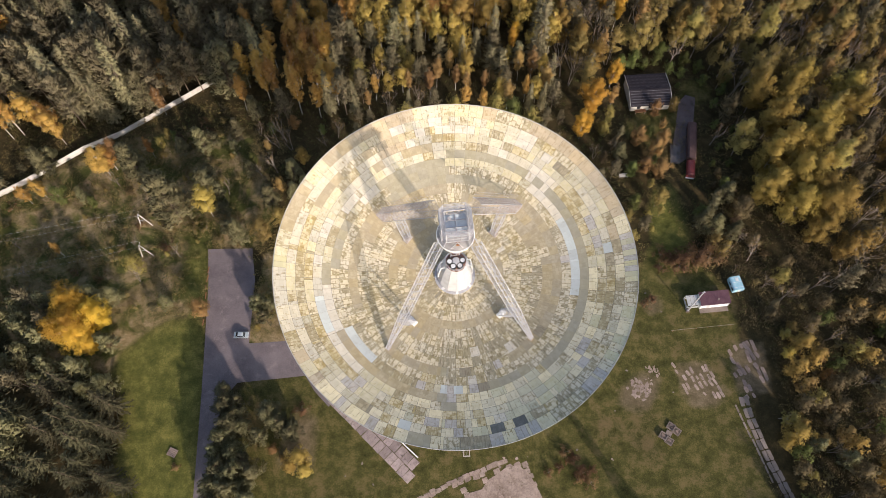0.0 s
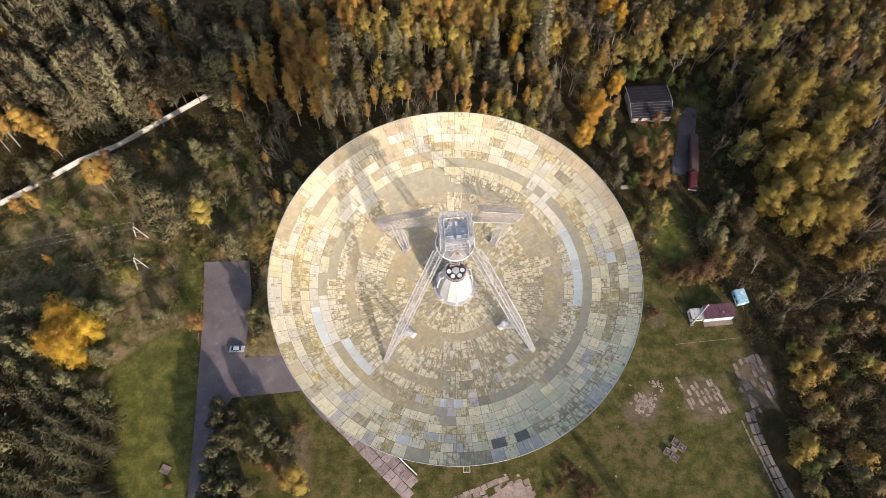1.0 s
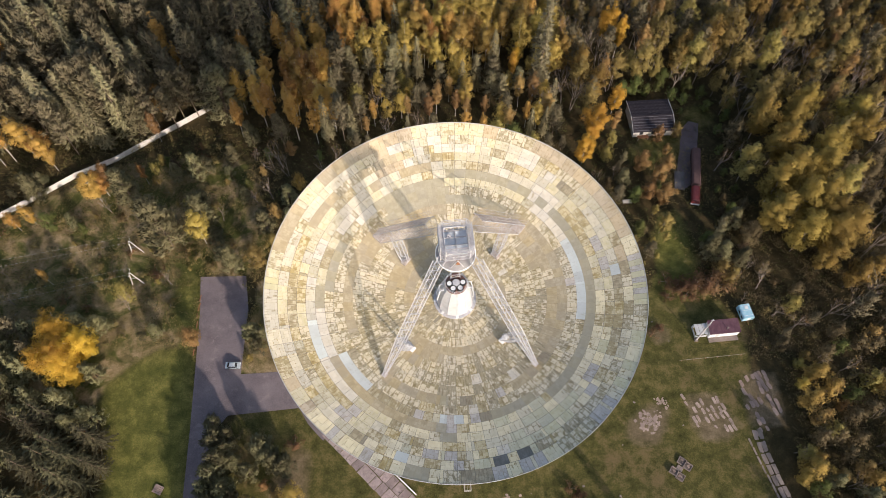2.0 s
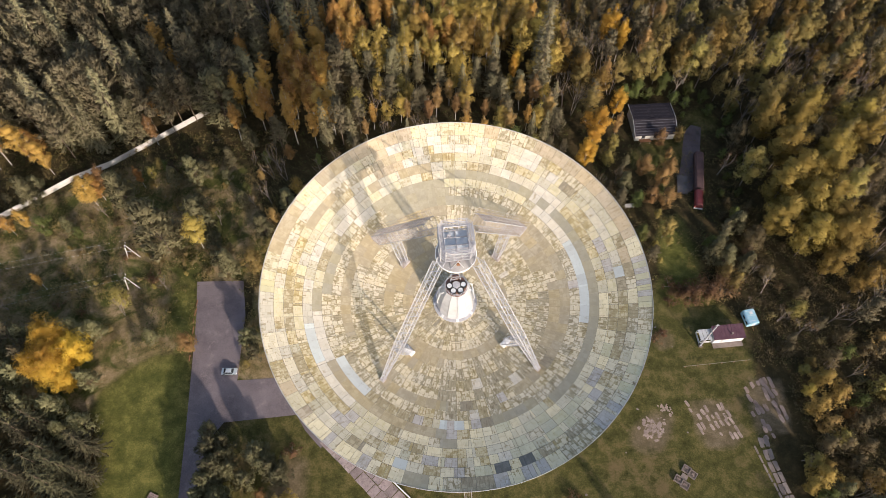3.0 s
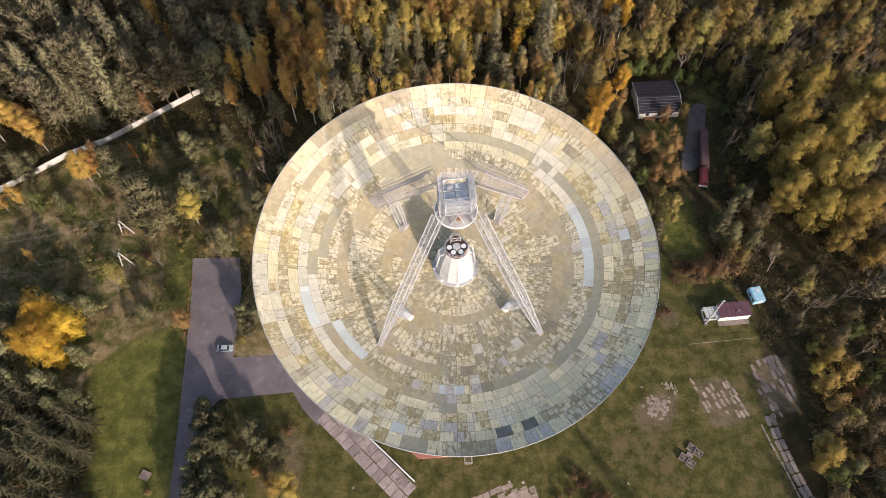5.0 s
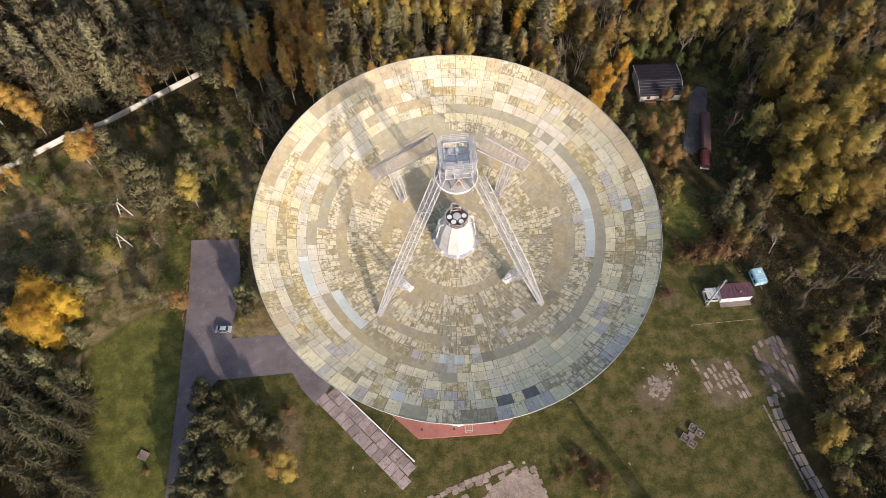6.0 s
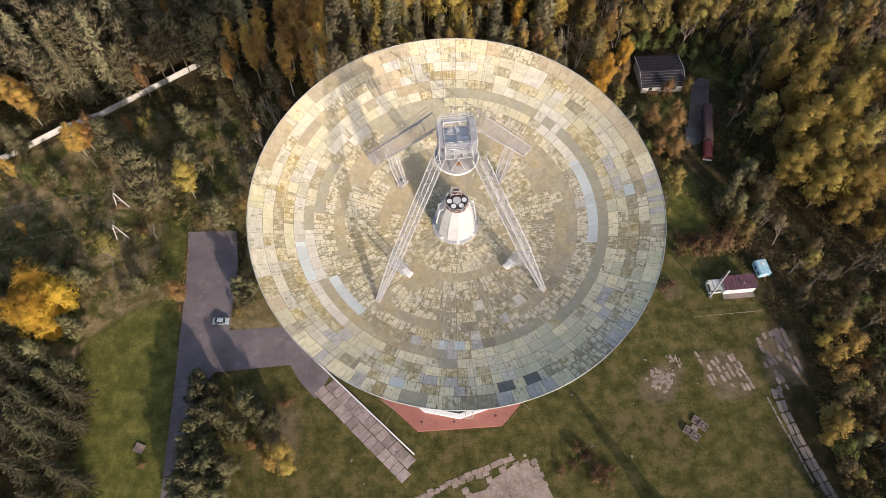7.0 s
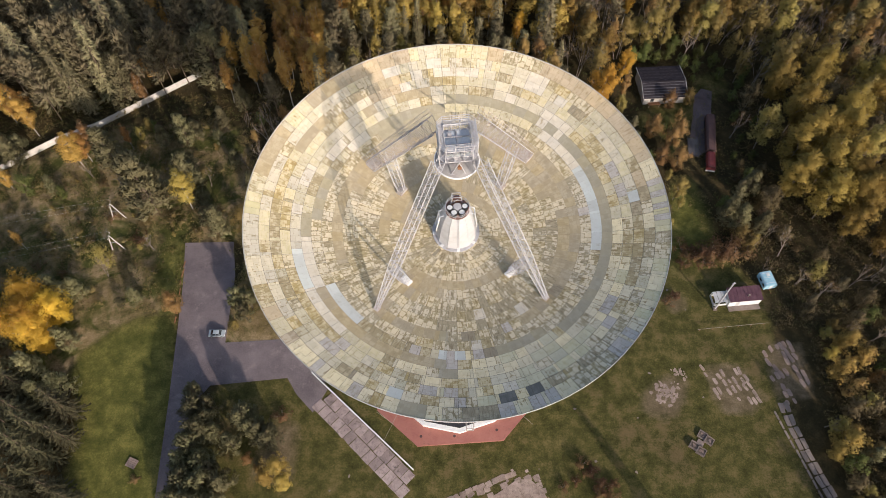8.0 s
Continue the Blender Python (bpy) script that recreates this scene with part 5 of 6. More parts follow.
KEYED = (("rustbush", RUST_BUSHES), ("greenyellow", GREEN_EAST), ("roundgold", GOLD_ROUND), ("sunny", SUNNY), ("green", GREEN_HOUSE), ("rustbush", DARK_BUSHES), ("green", DARK_EAST), ("fieldpine", SCRUB_PINES), ("roundorange", RUST_TREES), ("scrubpine", YOUNG_WEST), ("greenyellow", OLIVE_SHRUBS), ("brown", BROWN_SHRUBS), ("brown", BROWN_EAST), ("aspen", OLIVE_TREES), ("goldaspen", OCHRE_EAST), ("densespruce", SOUTH_SPRUCES), ("rustbush", MEADOW_BUSHES), ("goldfull", GOLD_FULL), ("gold", GOLD_WEST), ("gold", GOLD_NORTH), ("litaspen", ASPEN_LIT), ("litaspen", SUNNY_WEST), ("aspen", ASPEN_NORTH), ("aspen", ASPEN_EAST), ("goldaspen", GOLD_EAST), ("tallyellow", YELLOW_TALL), ("orange", ORANGE_ALL), ("yellow", YELLOW_ROUND),
         ("roundorange", ORANGE_ROUND), ("greenyellow", GREEN_YELLOW), ("pine", PINES_ALL), ("bigspruce", SPRUCES_SW), ("spruce", SPRUCES_NW), ("scrubpine", YOUNG_PINES), ("bare", BARE_ALL))

# woods: bounds x0, x1, y0, y1, chance that a place is taken, height, and the mix of kinds
WOODS = [
    ((-400, -86, 42, 70), 0.8, 13, (("fieldpine", 6), ("pine", 2), ("bigspruce", 1))),
    ((-400, -92, -80, 68), 0.62, 18, (("bigspruce", 8), ("fieldpine", 1))),
    ((-92, -79, -80, 52), 0.55, 16, (("bigspruce", 9), ("fieldpine", 0.5))),
    ((-400, -128, 68, 110), 0.8, 16, (("pine", 4), ("gold", 2), ("spruce", 3), ("bare", 2))),
    ((-400, -62, 136, 420), 0.70, 24, (("spruce", 5), ("pine", 6), ("gold", 0.4))),
    ((-400, -100, 122, 136), 0.75, 24, (("spruce", 5), ("pine", 5), ("gold", 2))),
    ((-128, -58, 66, 138), 0.72, 9, (("fieldpine", 1.0), ("bare", 2.0), ("gold", 0.3), ("greenyellow", 1.0), ("green", 0.8), ("scrubpine", 1.5), ("rustbush", 3), ("bush", 11))),
    ((-62, -28, 128, 420), 0.7, 21, (("gold", 4), ("pine", 3), ("spruce", 2.5), ("bare", 1))),
    ((-58, -28, 92, 128), 0.55, 10, (("fieldpine", 4), ("bare", 4), ("green", 2), ("roundorange", 1))),
    ((-28, 36, 84, 132), 0.8, 11, (("pine", 5), ("green", 4), ("greenyellow", 2), ("bare", 2))),
    ((-28, 36, 132, 156), 0.9, 15, (("pine", 5), ("spruce", 2), ("litaspen", 2), ("orange", 1.5), ("gold", 1), ("greenyellow", 1.5), ("bare", 1))),
    ((-28, 36, 156, 420), 0.95, 19, (("litaspen", 7), ("gold", 2), ("pine", 3), ("spruce", 1.5), ("bare", 1))),
    ((36, 420, 132, 420), 0.9, 18, (("aspen", 5), ("orange", 1.2), ("pine", 3.5), ("bare", 5), ("goldaspen", 1.2))),
    ((36, 84, 88, 132), 0.62, 10, (("pine", 3), ("green", 4), ("brown", 3), ("greenyellow", 2), ("bare", 1.5))),
    ((84, 100, 62, 92), 0.97, 9, (("brown", 4), ("bare", 4), ("pine", 1), ("greenyellow", 1), ("bush", 6))),
    ((84, 420, 70, 132), 0.85, 15, (("aspen", 3), ("goldaspen", 0.7), ("bare", 7), ("orange", 0.8), ("brown", 3), ("pine", 1.5))),
    ((84, 420, -80, 70), 0.97, 9.5, (("brown", 4), ("bare", 2.6), ("roundorange", 1.3), ("roundgold", 0.6), ("greenyellow", 1.2), ("green", 2.0), ("fieldpine", 1.4), ("bush", 2))),
]
CLEAR = [LAWN_WEST, LAWN_SOUTH, LAWN_VERGE, ASPHALT, [(55, 128), (78, 128), (78, 150), (55, 150)], [(66, 104), (80, 106), (88, 140), (80, 150), (68, 120)], [(-70, -80), (84, -80), (84, 12), (-70, 12)],
         [(62, 60), (83, 60), (82, 80), (72, 90), (72, 104), (62, 104)], RUN_DOWN, [(-128, 104), (-99, 124.5), (-87, 132.5), (-70, 148), (-64, 140), (-84, 124), (-98, 115), (-122, 98)], [(72, 20), (74, 66), (85, 63), (89, 53), (87, 44), (84.5, 35), (85.5, 20)]]


def plant_woods():
    rng = random.Random(3)
    taken = []
    for kind, rows in KEYED:
        for x, y, h in rows:
            plant(kind, x, y, h * rng.uniform(0.95, 1.05) * (1.18 if rows is YOUNG_PINES else 1.0), rng)
            for _ in range(2 if rows is GOLD_NORTH else 1 if rows is YELLOW_TALL else 0):
                plant(kind, x + rng.uniform(-2.6, 2.6), y + rng.uniform(-2.6, 2.6), h * rng.uniform(0.8, 1.0), rng)
            taken.append((x, y, (6.5 if kind in ("goldaspen", "sunny") else 4.6 if kind in ("gold", "tallyellow", "yellow") else 3.4) if h > 9 else 2.2))
    spots = np.array(taken)
    far, singles = {}, 0
    step = 4.7
    for iy in range(int(-10 / step), int(206 / step)):
        for ix in range(int(-205 / step), int(215 / step)):
            x, y = (ix + rng.uniform(0.05, 0.95)) * step, (iy + rng.uniform(0.05, 0.95)) * step
            if abs(x) > 100 + 0.54 * y or y < -4:
                continue
            if any(inside(p, np.array([x]), np.array([y]))[0] for p in CLEAR) or math.hypot(x - BASE.x, y - BASE.y) < 31:
                continue
            if (np.hypot(spots[:, 0] - x, spots[:, 1] - y) < spots[:, 2]).any():
                continue
            for (x0, x1, y0, y1), chance, h, kinds in WOODS:
                if x0 <= x < x1 and y0 <= y < y1:
                    if rng.random() < chance:
                        kind = rng.choices([k for k, _ in kinds], [w for _, w in kinds])[0]
                        hh = h * rng.uniform(0.72, 1.12) * (0.26 if kind in ("bush", "rustbush") else 0.6 if kind == "scrubpine" else 0.75 if kind in ("green", "greenyellow", "roundorange", "yellow") and h > 12 else 1.0)
                        if singles < 280 and abs(x) < 105 and 84 < y < 128:
                            plant(kind, x, y, hh, rng)
                            singles += 1
                        else:
                            far.setdefault(kind, []).append((x, y, hh))
                    break
    nrng = np.random.default_rng(4)
    names = {"gold": "golden birch wood", "orange": "orange birch wood", "pine": "grey-green pine wood", "spruce": "dark spruce wood", "aspen": "yellow-green aspen wood", "goldaspen": "golden aspen wood", "litaspen": "yellow-gold aspen wood"}
    for kind, rows in far.items():
        shapes, h0, bark, leaf, name, label = KINDS[kind]
        pieces = []
        for x, y, h in rows:
            (tv, tf), (lv, lf, ln) = shapes[nrng.integers(len(shapes))]
            a, s = nrng.uniform(0, 6.28), h / h0
            turn = np.array([[math.cos(a), math.sin(a), 0], [-math.sin(a), math.cos(a), 0], [0, 0, 1]]) * s
            bark_f = tf if kind == "bare" else tf[: max(20, len(tf) // 3)]
            pieces.append((tv @ turn + (x, y, 0), bark_f, bark))
            share = (0.62 if kind in ("spruce", "pine", "bigspruce") else 0.43) if abs(x) < 68 + 0.52 * y and 14 < y < 188 else 0.2
            used = lf[nrng.random(len(lf)) < share].reshape(-1)
            v = lv[used].reshape(-1, 3, 3)
            mid = v.mean(1, keepdims=True)
            v = (mid + (v - mid) * (1.2 if share > 0.5 else 1.34 if share > 0.4 else 1.9)).reshape(-1, 3)
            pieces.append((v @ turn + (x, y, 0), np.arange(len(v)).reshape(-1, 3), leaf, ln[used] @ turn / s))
        tagged(new(name.replace("tree", "wood"), array_mesh("wood", pieces)), "dense " + names.get(kind, label) + " with many trees", "woodland", kind="stuff")


plant_woods()


def scatter(name, label, mat, count, seed, areas, lo, hi, size, per=7, avoid=()):
    """Low growth strewn over areas, too much of it to count."""
    rng = np.random.default_rng(seed)
    pts = []
    for (x0, x1, y0, y1), share in areas:
        n = int(count * share)
        pts.append(np.stack([rng.uniform(x0, x1, n), rng.uniform(y0, y1, n)], -1))
    p = np.concatenate(pts)
    # growth gathers in patches
    keep = np.array([noise.noise((x * 0.11, y * 0.11, seed)) + 0.6 * noise.noise((x * 0.4, y * 0.4, seed + 5)) for x, y in p]) > -0.12
    for poly in avoid:
        keep &= ~inside(poly, p[:, 0], p[:, 1])
    keep &= ~inside([(0.8 * x + 3.4, 0.8 * y + 52.2) for x, y in octagon(23, 11)], p[:, 0], p[:, 1])
    p = p[keep]
    h = rng.uniform(lo, hi, len(p))
    c = np.stack([p[:, 0], p[:, 1], 0.5 * h], -1)
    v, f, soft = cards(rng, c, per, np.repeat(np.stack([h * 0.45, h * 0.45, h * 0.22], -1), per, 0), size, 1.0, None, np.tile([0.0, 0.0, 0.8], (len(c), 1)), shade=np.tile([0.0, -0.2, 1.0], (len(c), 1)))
    v[:, 2] = np.maximum(v[:, 2], 0.01)
    tagged(new(name, array_mesh(name, [(v, f, mat, soft)])), label, "undergrowth", kind="stuff")


OPEN = [LAWN_WEST, LAWN_SOUTH, ASPHALT, [(73, 36), (84, 18), (88, 18), (86, 40), (88, 62), (73, 62)]]
scatter("scrub", "dry brown autumn scrub and weeds", L_SCRUB, 17000, 21, (((-135, -48, 66, 138), 0.55), ((-52, -36, 60, 90), 0.06), ((50, 130, 20, 130), 0.39)), 0.4, 1.5, 0.15, 8, OPEN)
scatter("green_undergrowth", "low green undergrowth", L_GREEN, 12500, 22, (((-135, -48, 66, 138), 0.42), ((36, 130, 15, 150), 0.36), ((-50, 50, 86, 150), 0.22)), 0.5, 1.6, 0.17, 7, OPEN)
scatter("leaf_litter_brush", "brown brush on the forest floor", L_BROWN, 7000, 23, (((-140, 150, 120, 200), 0.6), ((82, 130, 10, 120), 0.4)), 0.3, 1.0, 0.15, 6, OPEN)
scatter("thicket", "tangled brown thicket under the eastern trees", L_BROWN, 4200, 27, (((81, 135, 8, 100), 1.0),), 0.8, 2.4, 0.2, 10, OPEN)
scatter("meadow_grass", "tufts of rough meadow grass", L_GRASS, 16000, 24, (((-90, -58, 10, 66), 0.25), ((-58, 84, 10, 92), 0.75)), 0.03, 0.1, 0.08, 4, [ASPHALT])


# ---- things round the telescope ----
def slab_data(name, size, mat, rng, chips=0.06):
    """A concrete slab with worn corners and a slightly uneven top."""
    me = Mesh()
    x, y, z = size[0] / 2, size[1] / 2, size[2]
    ring = []
    if chips > 0.1:
        # ends rounded by wear and by the grass that creeps over them
        round_x = 0.62 if chips > 0.15 else 0.36
        for k in range(14):
            a = 2 * math.pi * (k + 0.5) / 14
            ca, sa = math.cos(a), math.sin(a)
            f = rng.uniform(0.86, 1.05)
            ring.append((x * f * math.copysign(abs(ca) ** round_x, ca), y * f * math.copysign(abs(sa) ** (round_x - 0.1), sa)))
    for sx, sy in ((-1, -1), (1, -1), (1, 1), (-1, 1)) if chips <= 0.1 else ():
        c = rng.uniform(0.02, chips)
        a, b = (sx * (x - c), sy * y), (sx * x, sy * (y - c))
        ring += [a, b] if sx * sy > 0 else [b, a]
    low = [(px, py, 0) for px, py in ring]
    top = [(px, py, z - 0.03) for px, py in ring]
    inn = [(px * 0.97, py * 0.97, z + rng.uniform(-0.01, 0.01)) for px, py in ring]
    n = len(ring)
    me.solid(low + top + inn, [(i, (i + 1) % n, n + (i + 1) % n, n + i) for i in range(n)] + [(n + i, n + (i + 1) % n, 2 * n + (i + 1) % n, 2 * n + i) for i in range(n)] + [tuple(range(2 * n, 3 * n))])
    return me.build(name, mat)


def pavement(label, mat, spots, sizes, seed, sink=0.0, chips=0.06):
    """Slabs laid on the ground; spots: x, y, turn in degrees, which size, tilt."""
    rng = random.Random(seed)
    datas = [[slab_data("slab", s, mat, rng, chips) for _ in range(5)] for s in sizes]
    x0, y0 = spots[0][0], spots[0][1]
    bed = Mesh()
    bed.box((0, 0, -0.12), (0.6, 0.6, 0.2))
    root = part("pavement", bed, mat, m=Matrix.Translation((x0, y0, 0)))
    structure(root, label, "pavement")
    for x, y, turn, k, tilt in spots:
        m = Matrix.LocRotScale((x - x0, y - y0, -sink + rng.uniform(-0.015, 0.02)), Euler((rng.gauss(0, tilt), rng.gauss(0, tilt), radians(turn))), None)
        part("slab", rng.choice(datas[k]), None, root, m=m @ Matrix.Diagonal((rng.uniform(0.82, 1.04), rng.uniform(0.85, 1.04), 1, 1)) if tilt > 0.02 else m)
    return root


def lay_paths():
    rng = random.Random(17)
    # the two-slab path beside the white kerb wall
    a, d = Vector((-27.4, 44.0)), Vector((0.722, -0.692))
    n = Vector((0.692, 0.722))
    spots = []
    for i in range(14):
        for j in (-1, 1):
            if i > 12 and j > 0:
                continue
            p = a + d * (2.08 * i + 0.6 + (0.7 if j > 0 else 0)) + n * (j * 1.42)
            spots.append((p.x + rng.gauss(0, 0.03), p.y + rng.gauss(0, 0.03), math.degrees(math.atan2(d.y, d.x)) + rng.gauss(0, 1.1), 0, 0.012))
    pavement("weathered concrete slab path laid two abreast", M_CONC_MAUVE, spots, [(2.02, 2.78, 0.14)], 1)
    # long slab walk at the wood's edge
    spots = []
    line = [(77.4, 44.0), (78.3, 38.0), (79.6, 33.0), (81.2, 27.6), (83.0, 22.6), (85.4, 15.0)]
    for col, off in ((0, -0.62), (0, 0.62)):
        for (x0, y0), (x1, y1) in zip(line, line[1:]):
            ln = math.hypot(x1 - x0, y1 - y0)
            for k in range(max(1, round(ln / 2.75))):
                s = (k + 0.5) / max(1, round(ln / 2.75))
                turn = math.degrees(math.atan2(y1 - y0, x1 - x0))
                nx, ny = -(y1 - y0) / ln, (x1 - x0) / ln
                spots.append((x0 + (x1 - x0) * s - nx * off + rng.gauss(0, 0.06), y0 + (y1 - y0) * s - ny * off + rng.gauss(0, 0.06), turn + rng.gauss(0, 1.5), 0, 0.012))
    for k in range(9):
        s = k / 8
        spots.append((75.6 + 4.9 * s - 0.2 * (s < 0.4), 40.6 - 17.2 * s, -74.5, 1, 0.01))
    pavement("old concrete slab walk at the edge of the wood", M_CONC, spots, [(2.62, 1.12, 0.12), (2.1, 0.5, 0.1)], 2, 0.0, 0.12)
    # two broken slab fields on the grass
    spots = []
    for row in range(7):
        for col in range(7):
            keep = 0.96 if row == 0 or col >= 5 else 0.62 if col < 2 else 0.3
            if rng.random() > keep or (row == 6 and col > 3):
                continue
            u, v = (col + 0.5) / 7, (row + 0.5) / 7
            x = (75.6 + 7.4 * u) * (1 - v) + (77.2 + 8.4 * u) * v + rng.gauss(0, 0.2)
            y = (56.4 + 3.2 * u) * (1 - v) + (41.4 + 5.0 * u) * v + rng.gauss(0, 0.25)
            spots.append((x, y, -72 + rng.gauss(0, 5), 0 if rng.random() < 0.7 else 1, 0.03))
    pavement("broken field of concrete slabs sunk in the grass", M_CONC_PINK, spots, [(2.25, 1.12, 0.12), (1.5, 0.9, 0.12)], 3, 0.06, 0.2)
    spots = []
    for (xa, ya), (xb, yb), n, keep in (((69.2, 52.2), (72.6, 43.2), 5, 1.0), ((68.2, 51.6), (71.6, 43.2), 5, 0.9), ((67.4, 49.6), (70.2, 43.2), 4, 0.75), ((64.9, 51.4), (68.6, 43.6), 4, 0.8), ((64.0, 51.2), (66.4, 45.0), 3, 0.7), ((60.7, 53.2), (63.4, 43.6), 5, 0.7), ((61.8, 51.5), (65, 44), 4, 0.4)):
        for k in range(n):
            if rng.random() < keep:
                u = (k + 0.5) / n
                spots.append((xa + (xb - xa) * u + rng.gauss(0, 0.2), ya + (yb - ya) * u + rng.gauss(0, 0.2), -66 + rng.gauss(0, 6), 0 if rng.random() < 0.6 else 1, 0.03))
    pavement("scattered rosy concrete slabs lying in the lawn", M_CONC_PALE, spots, [(2.1, 0.85, 0.12), (1.2, 0.6, 0.12)], 4, 0.07, 0.2)
    # broken pad south of the tower
    spots = []
    for i in range(18):
        s = i / 17
        spots.append((-8.0 + 23.5 * s + rng.gauss(0, 0.12), 17.6 + 9.8 * s + 0.6 * math.sin(3.0 * s) + rng.gauss(0, 0.15), 20 + rng.gauss(0, 5), rng.randrange(2), 0.03))
    for row in range(1, 8):
        for i in range(17):
            x = -8.5 + 1.75 * i + row * 0.66 + rng.gauss(0, 0.15)
            y = 18.6 + 0.62 * i - row * 1.55 + 1.2 * math.sin(i / 5) + rng.gauss(0, 0.15)
            if x < 24.6 and rng.random() < (0.66 if i > 6 else 0.75):
                spots.append((x, y, 20 + rng.gauss(0, 7), rng.randrange(3), 0.025))
    pad = pavement("broken rosy concrete pad with loose slabs", M_CONC_PALE, spots, [(1.76, 1.36, 0.14), (1.6, 1.2, 0.14), (1.75, 1.5, 0.1)], 5, 0.07, 0.12)
    screed = Mesh()
    ring = [(-3, 8), (26, 6), (25.4, 16), (24.2, 20.0), (22.3, 23.0), (21.3, 25.4), (18.8, 28.2), (15.4, 27.6), (13.2, 25.6), (10.8, 24.6), (9.6, 22.4), (6.0, 21.2), (4.2, 18.8), (0.6, 17.2), (-2.0, 13)]
    screed.prism([(x + rng.gauss(0, 0.2) + 8.0, y + rng.gauss(0, 0.2) - 19.3) for x, y in ring], -0.2, 0.07)
    part("screed", screed, M_CONC_PALE, pad)


def rubble(x, y, spread, count, seed, label):
    """A heap of broken concrete: angular lumps, each with its own shape."""
    rng = random.Random(seed)
    root = thing("rubble_patch", Matrix.Translation((x, y, 0)), label, "rubble")
    for _ in range(count):
        me = Mesh()
        grow = 1.9 if rng.random() < 0.2 else 1.0
        sx, sy, sz = grow * rng.uniform(0.15, 0.6), grow * rng.uniform(0.12, 0.45), rng.uniform(0.07, 0.13)
        k = rng.randrange(6, 12)
        ring = [(sx * math.cos(6.283 * i / k) * rng.uniform(0.55, 1.15), sy * math.sin(6.283 * i / k) * rng.uniform(0.55, 1.15)) for i in range(k)]
        me.prism(ring, 0, sz)
        part("lump", me, M_CONC_PALE, root, m=Matrix.LocRotScale((rng.gauss(0, spread), rng.gauss(0, spread), -0.05), Euler((rng.gauss(0, 0.05), rng.gauss(0, 0.05), rng.uniform(0, 6.28))), None))


def kerb_wall():
    me = Mesh()
    p, q = Vector((-30.4, 50.4, 0)), Vector((-6.2, 28.3, 0))
    d = (q - p).normalized()
    ob = thing("kerb_wall", Matrix.LocRotScale(p, Euler((0, 0, math.atan2(d.y, d.x))), None), "low white concrete kerb wall beside the slab path", "kerb")
    n, ln = 11, (q - p).length
    for k in range(n):
        me = Mesh()
        me.box((ln * (k + 0.5) / n, 0, 0.3), (ln / n - 0.03, 0.2, 0.62))
        me.box((ln * (k + 0.5) / n, 0, 0.65), (ln / n - 0.03, 0.25, 0.08))
        part("kerb_block", me, M_WHITE, ob)


def concrete_fence():
    line = [(-148.6, 91.6), (-127.0, 106.1), (-120.4, 111.0), (-109.6, 119.7), (-99.2, 125.4), (-87.0, 135.2), (-71.5, 147.6)]
    ob = thing("concrete_fence", Matrix.Translation((line[0][0], line[0][1], 0)), "white concrete panel fence along the wood", "fence")
    o = Vector((line[0][0], line[0][1], 0))
    post = Mesh()
    post.box((0, 0, 1.15), (0.24, 0.24, 2.3))
    post.box((0, 0, 2.33), (0.28, 0.28, 0.08), taper=0.5)
    post_data = post.build("post", M_CONC_WHITE)
    panel = Mesh()
    panel.box((1.5, 0, 1.1), (2.78, 0.1, 2.1))
    panel.box((1.5, -0.06, 0.25), (2.78, 0.06, 0.3))
    panel.box((1.5, -0.06, 2.0), (2.78, 0.06, 0.28))
    panel_data = panel.build("fence_panel", M_CONC_WHITE)
    for (x0, y0), (x1, y1) in zip(line, line[1:]):
        ln = math.hypot(x1 - x0, y1 - y0)
        n = max(1, round(ln / 3.0))
        a = math.atan2(y1 - y0, x1 - x0)
        for k in range(n):
            at = Matrix.LocRotScale(Vector((x0, y0, 0)).lerp((x1, y1, 0), k / n) - o, Euler((0, 0, a)), (ln / n / 3.0, 1, 1))
            part("post", post_data, None, ob, m=at)
            part("fence_panel", panel_data, None, ob, m=at)


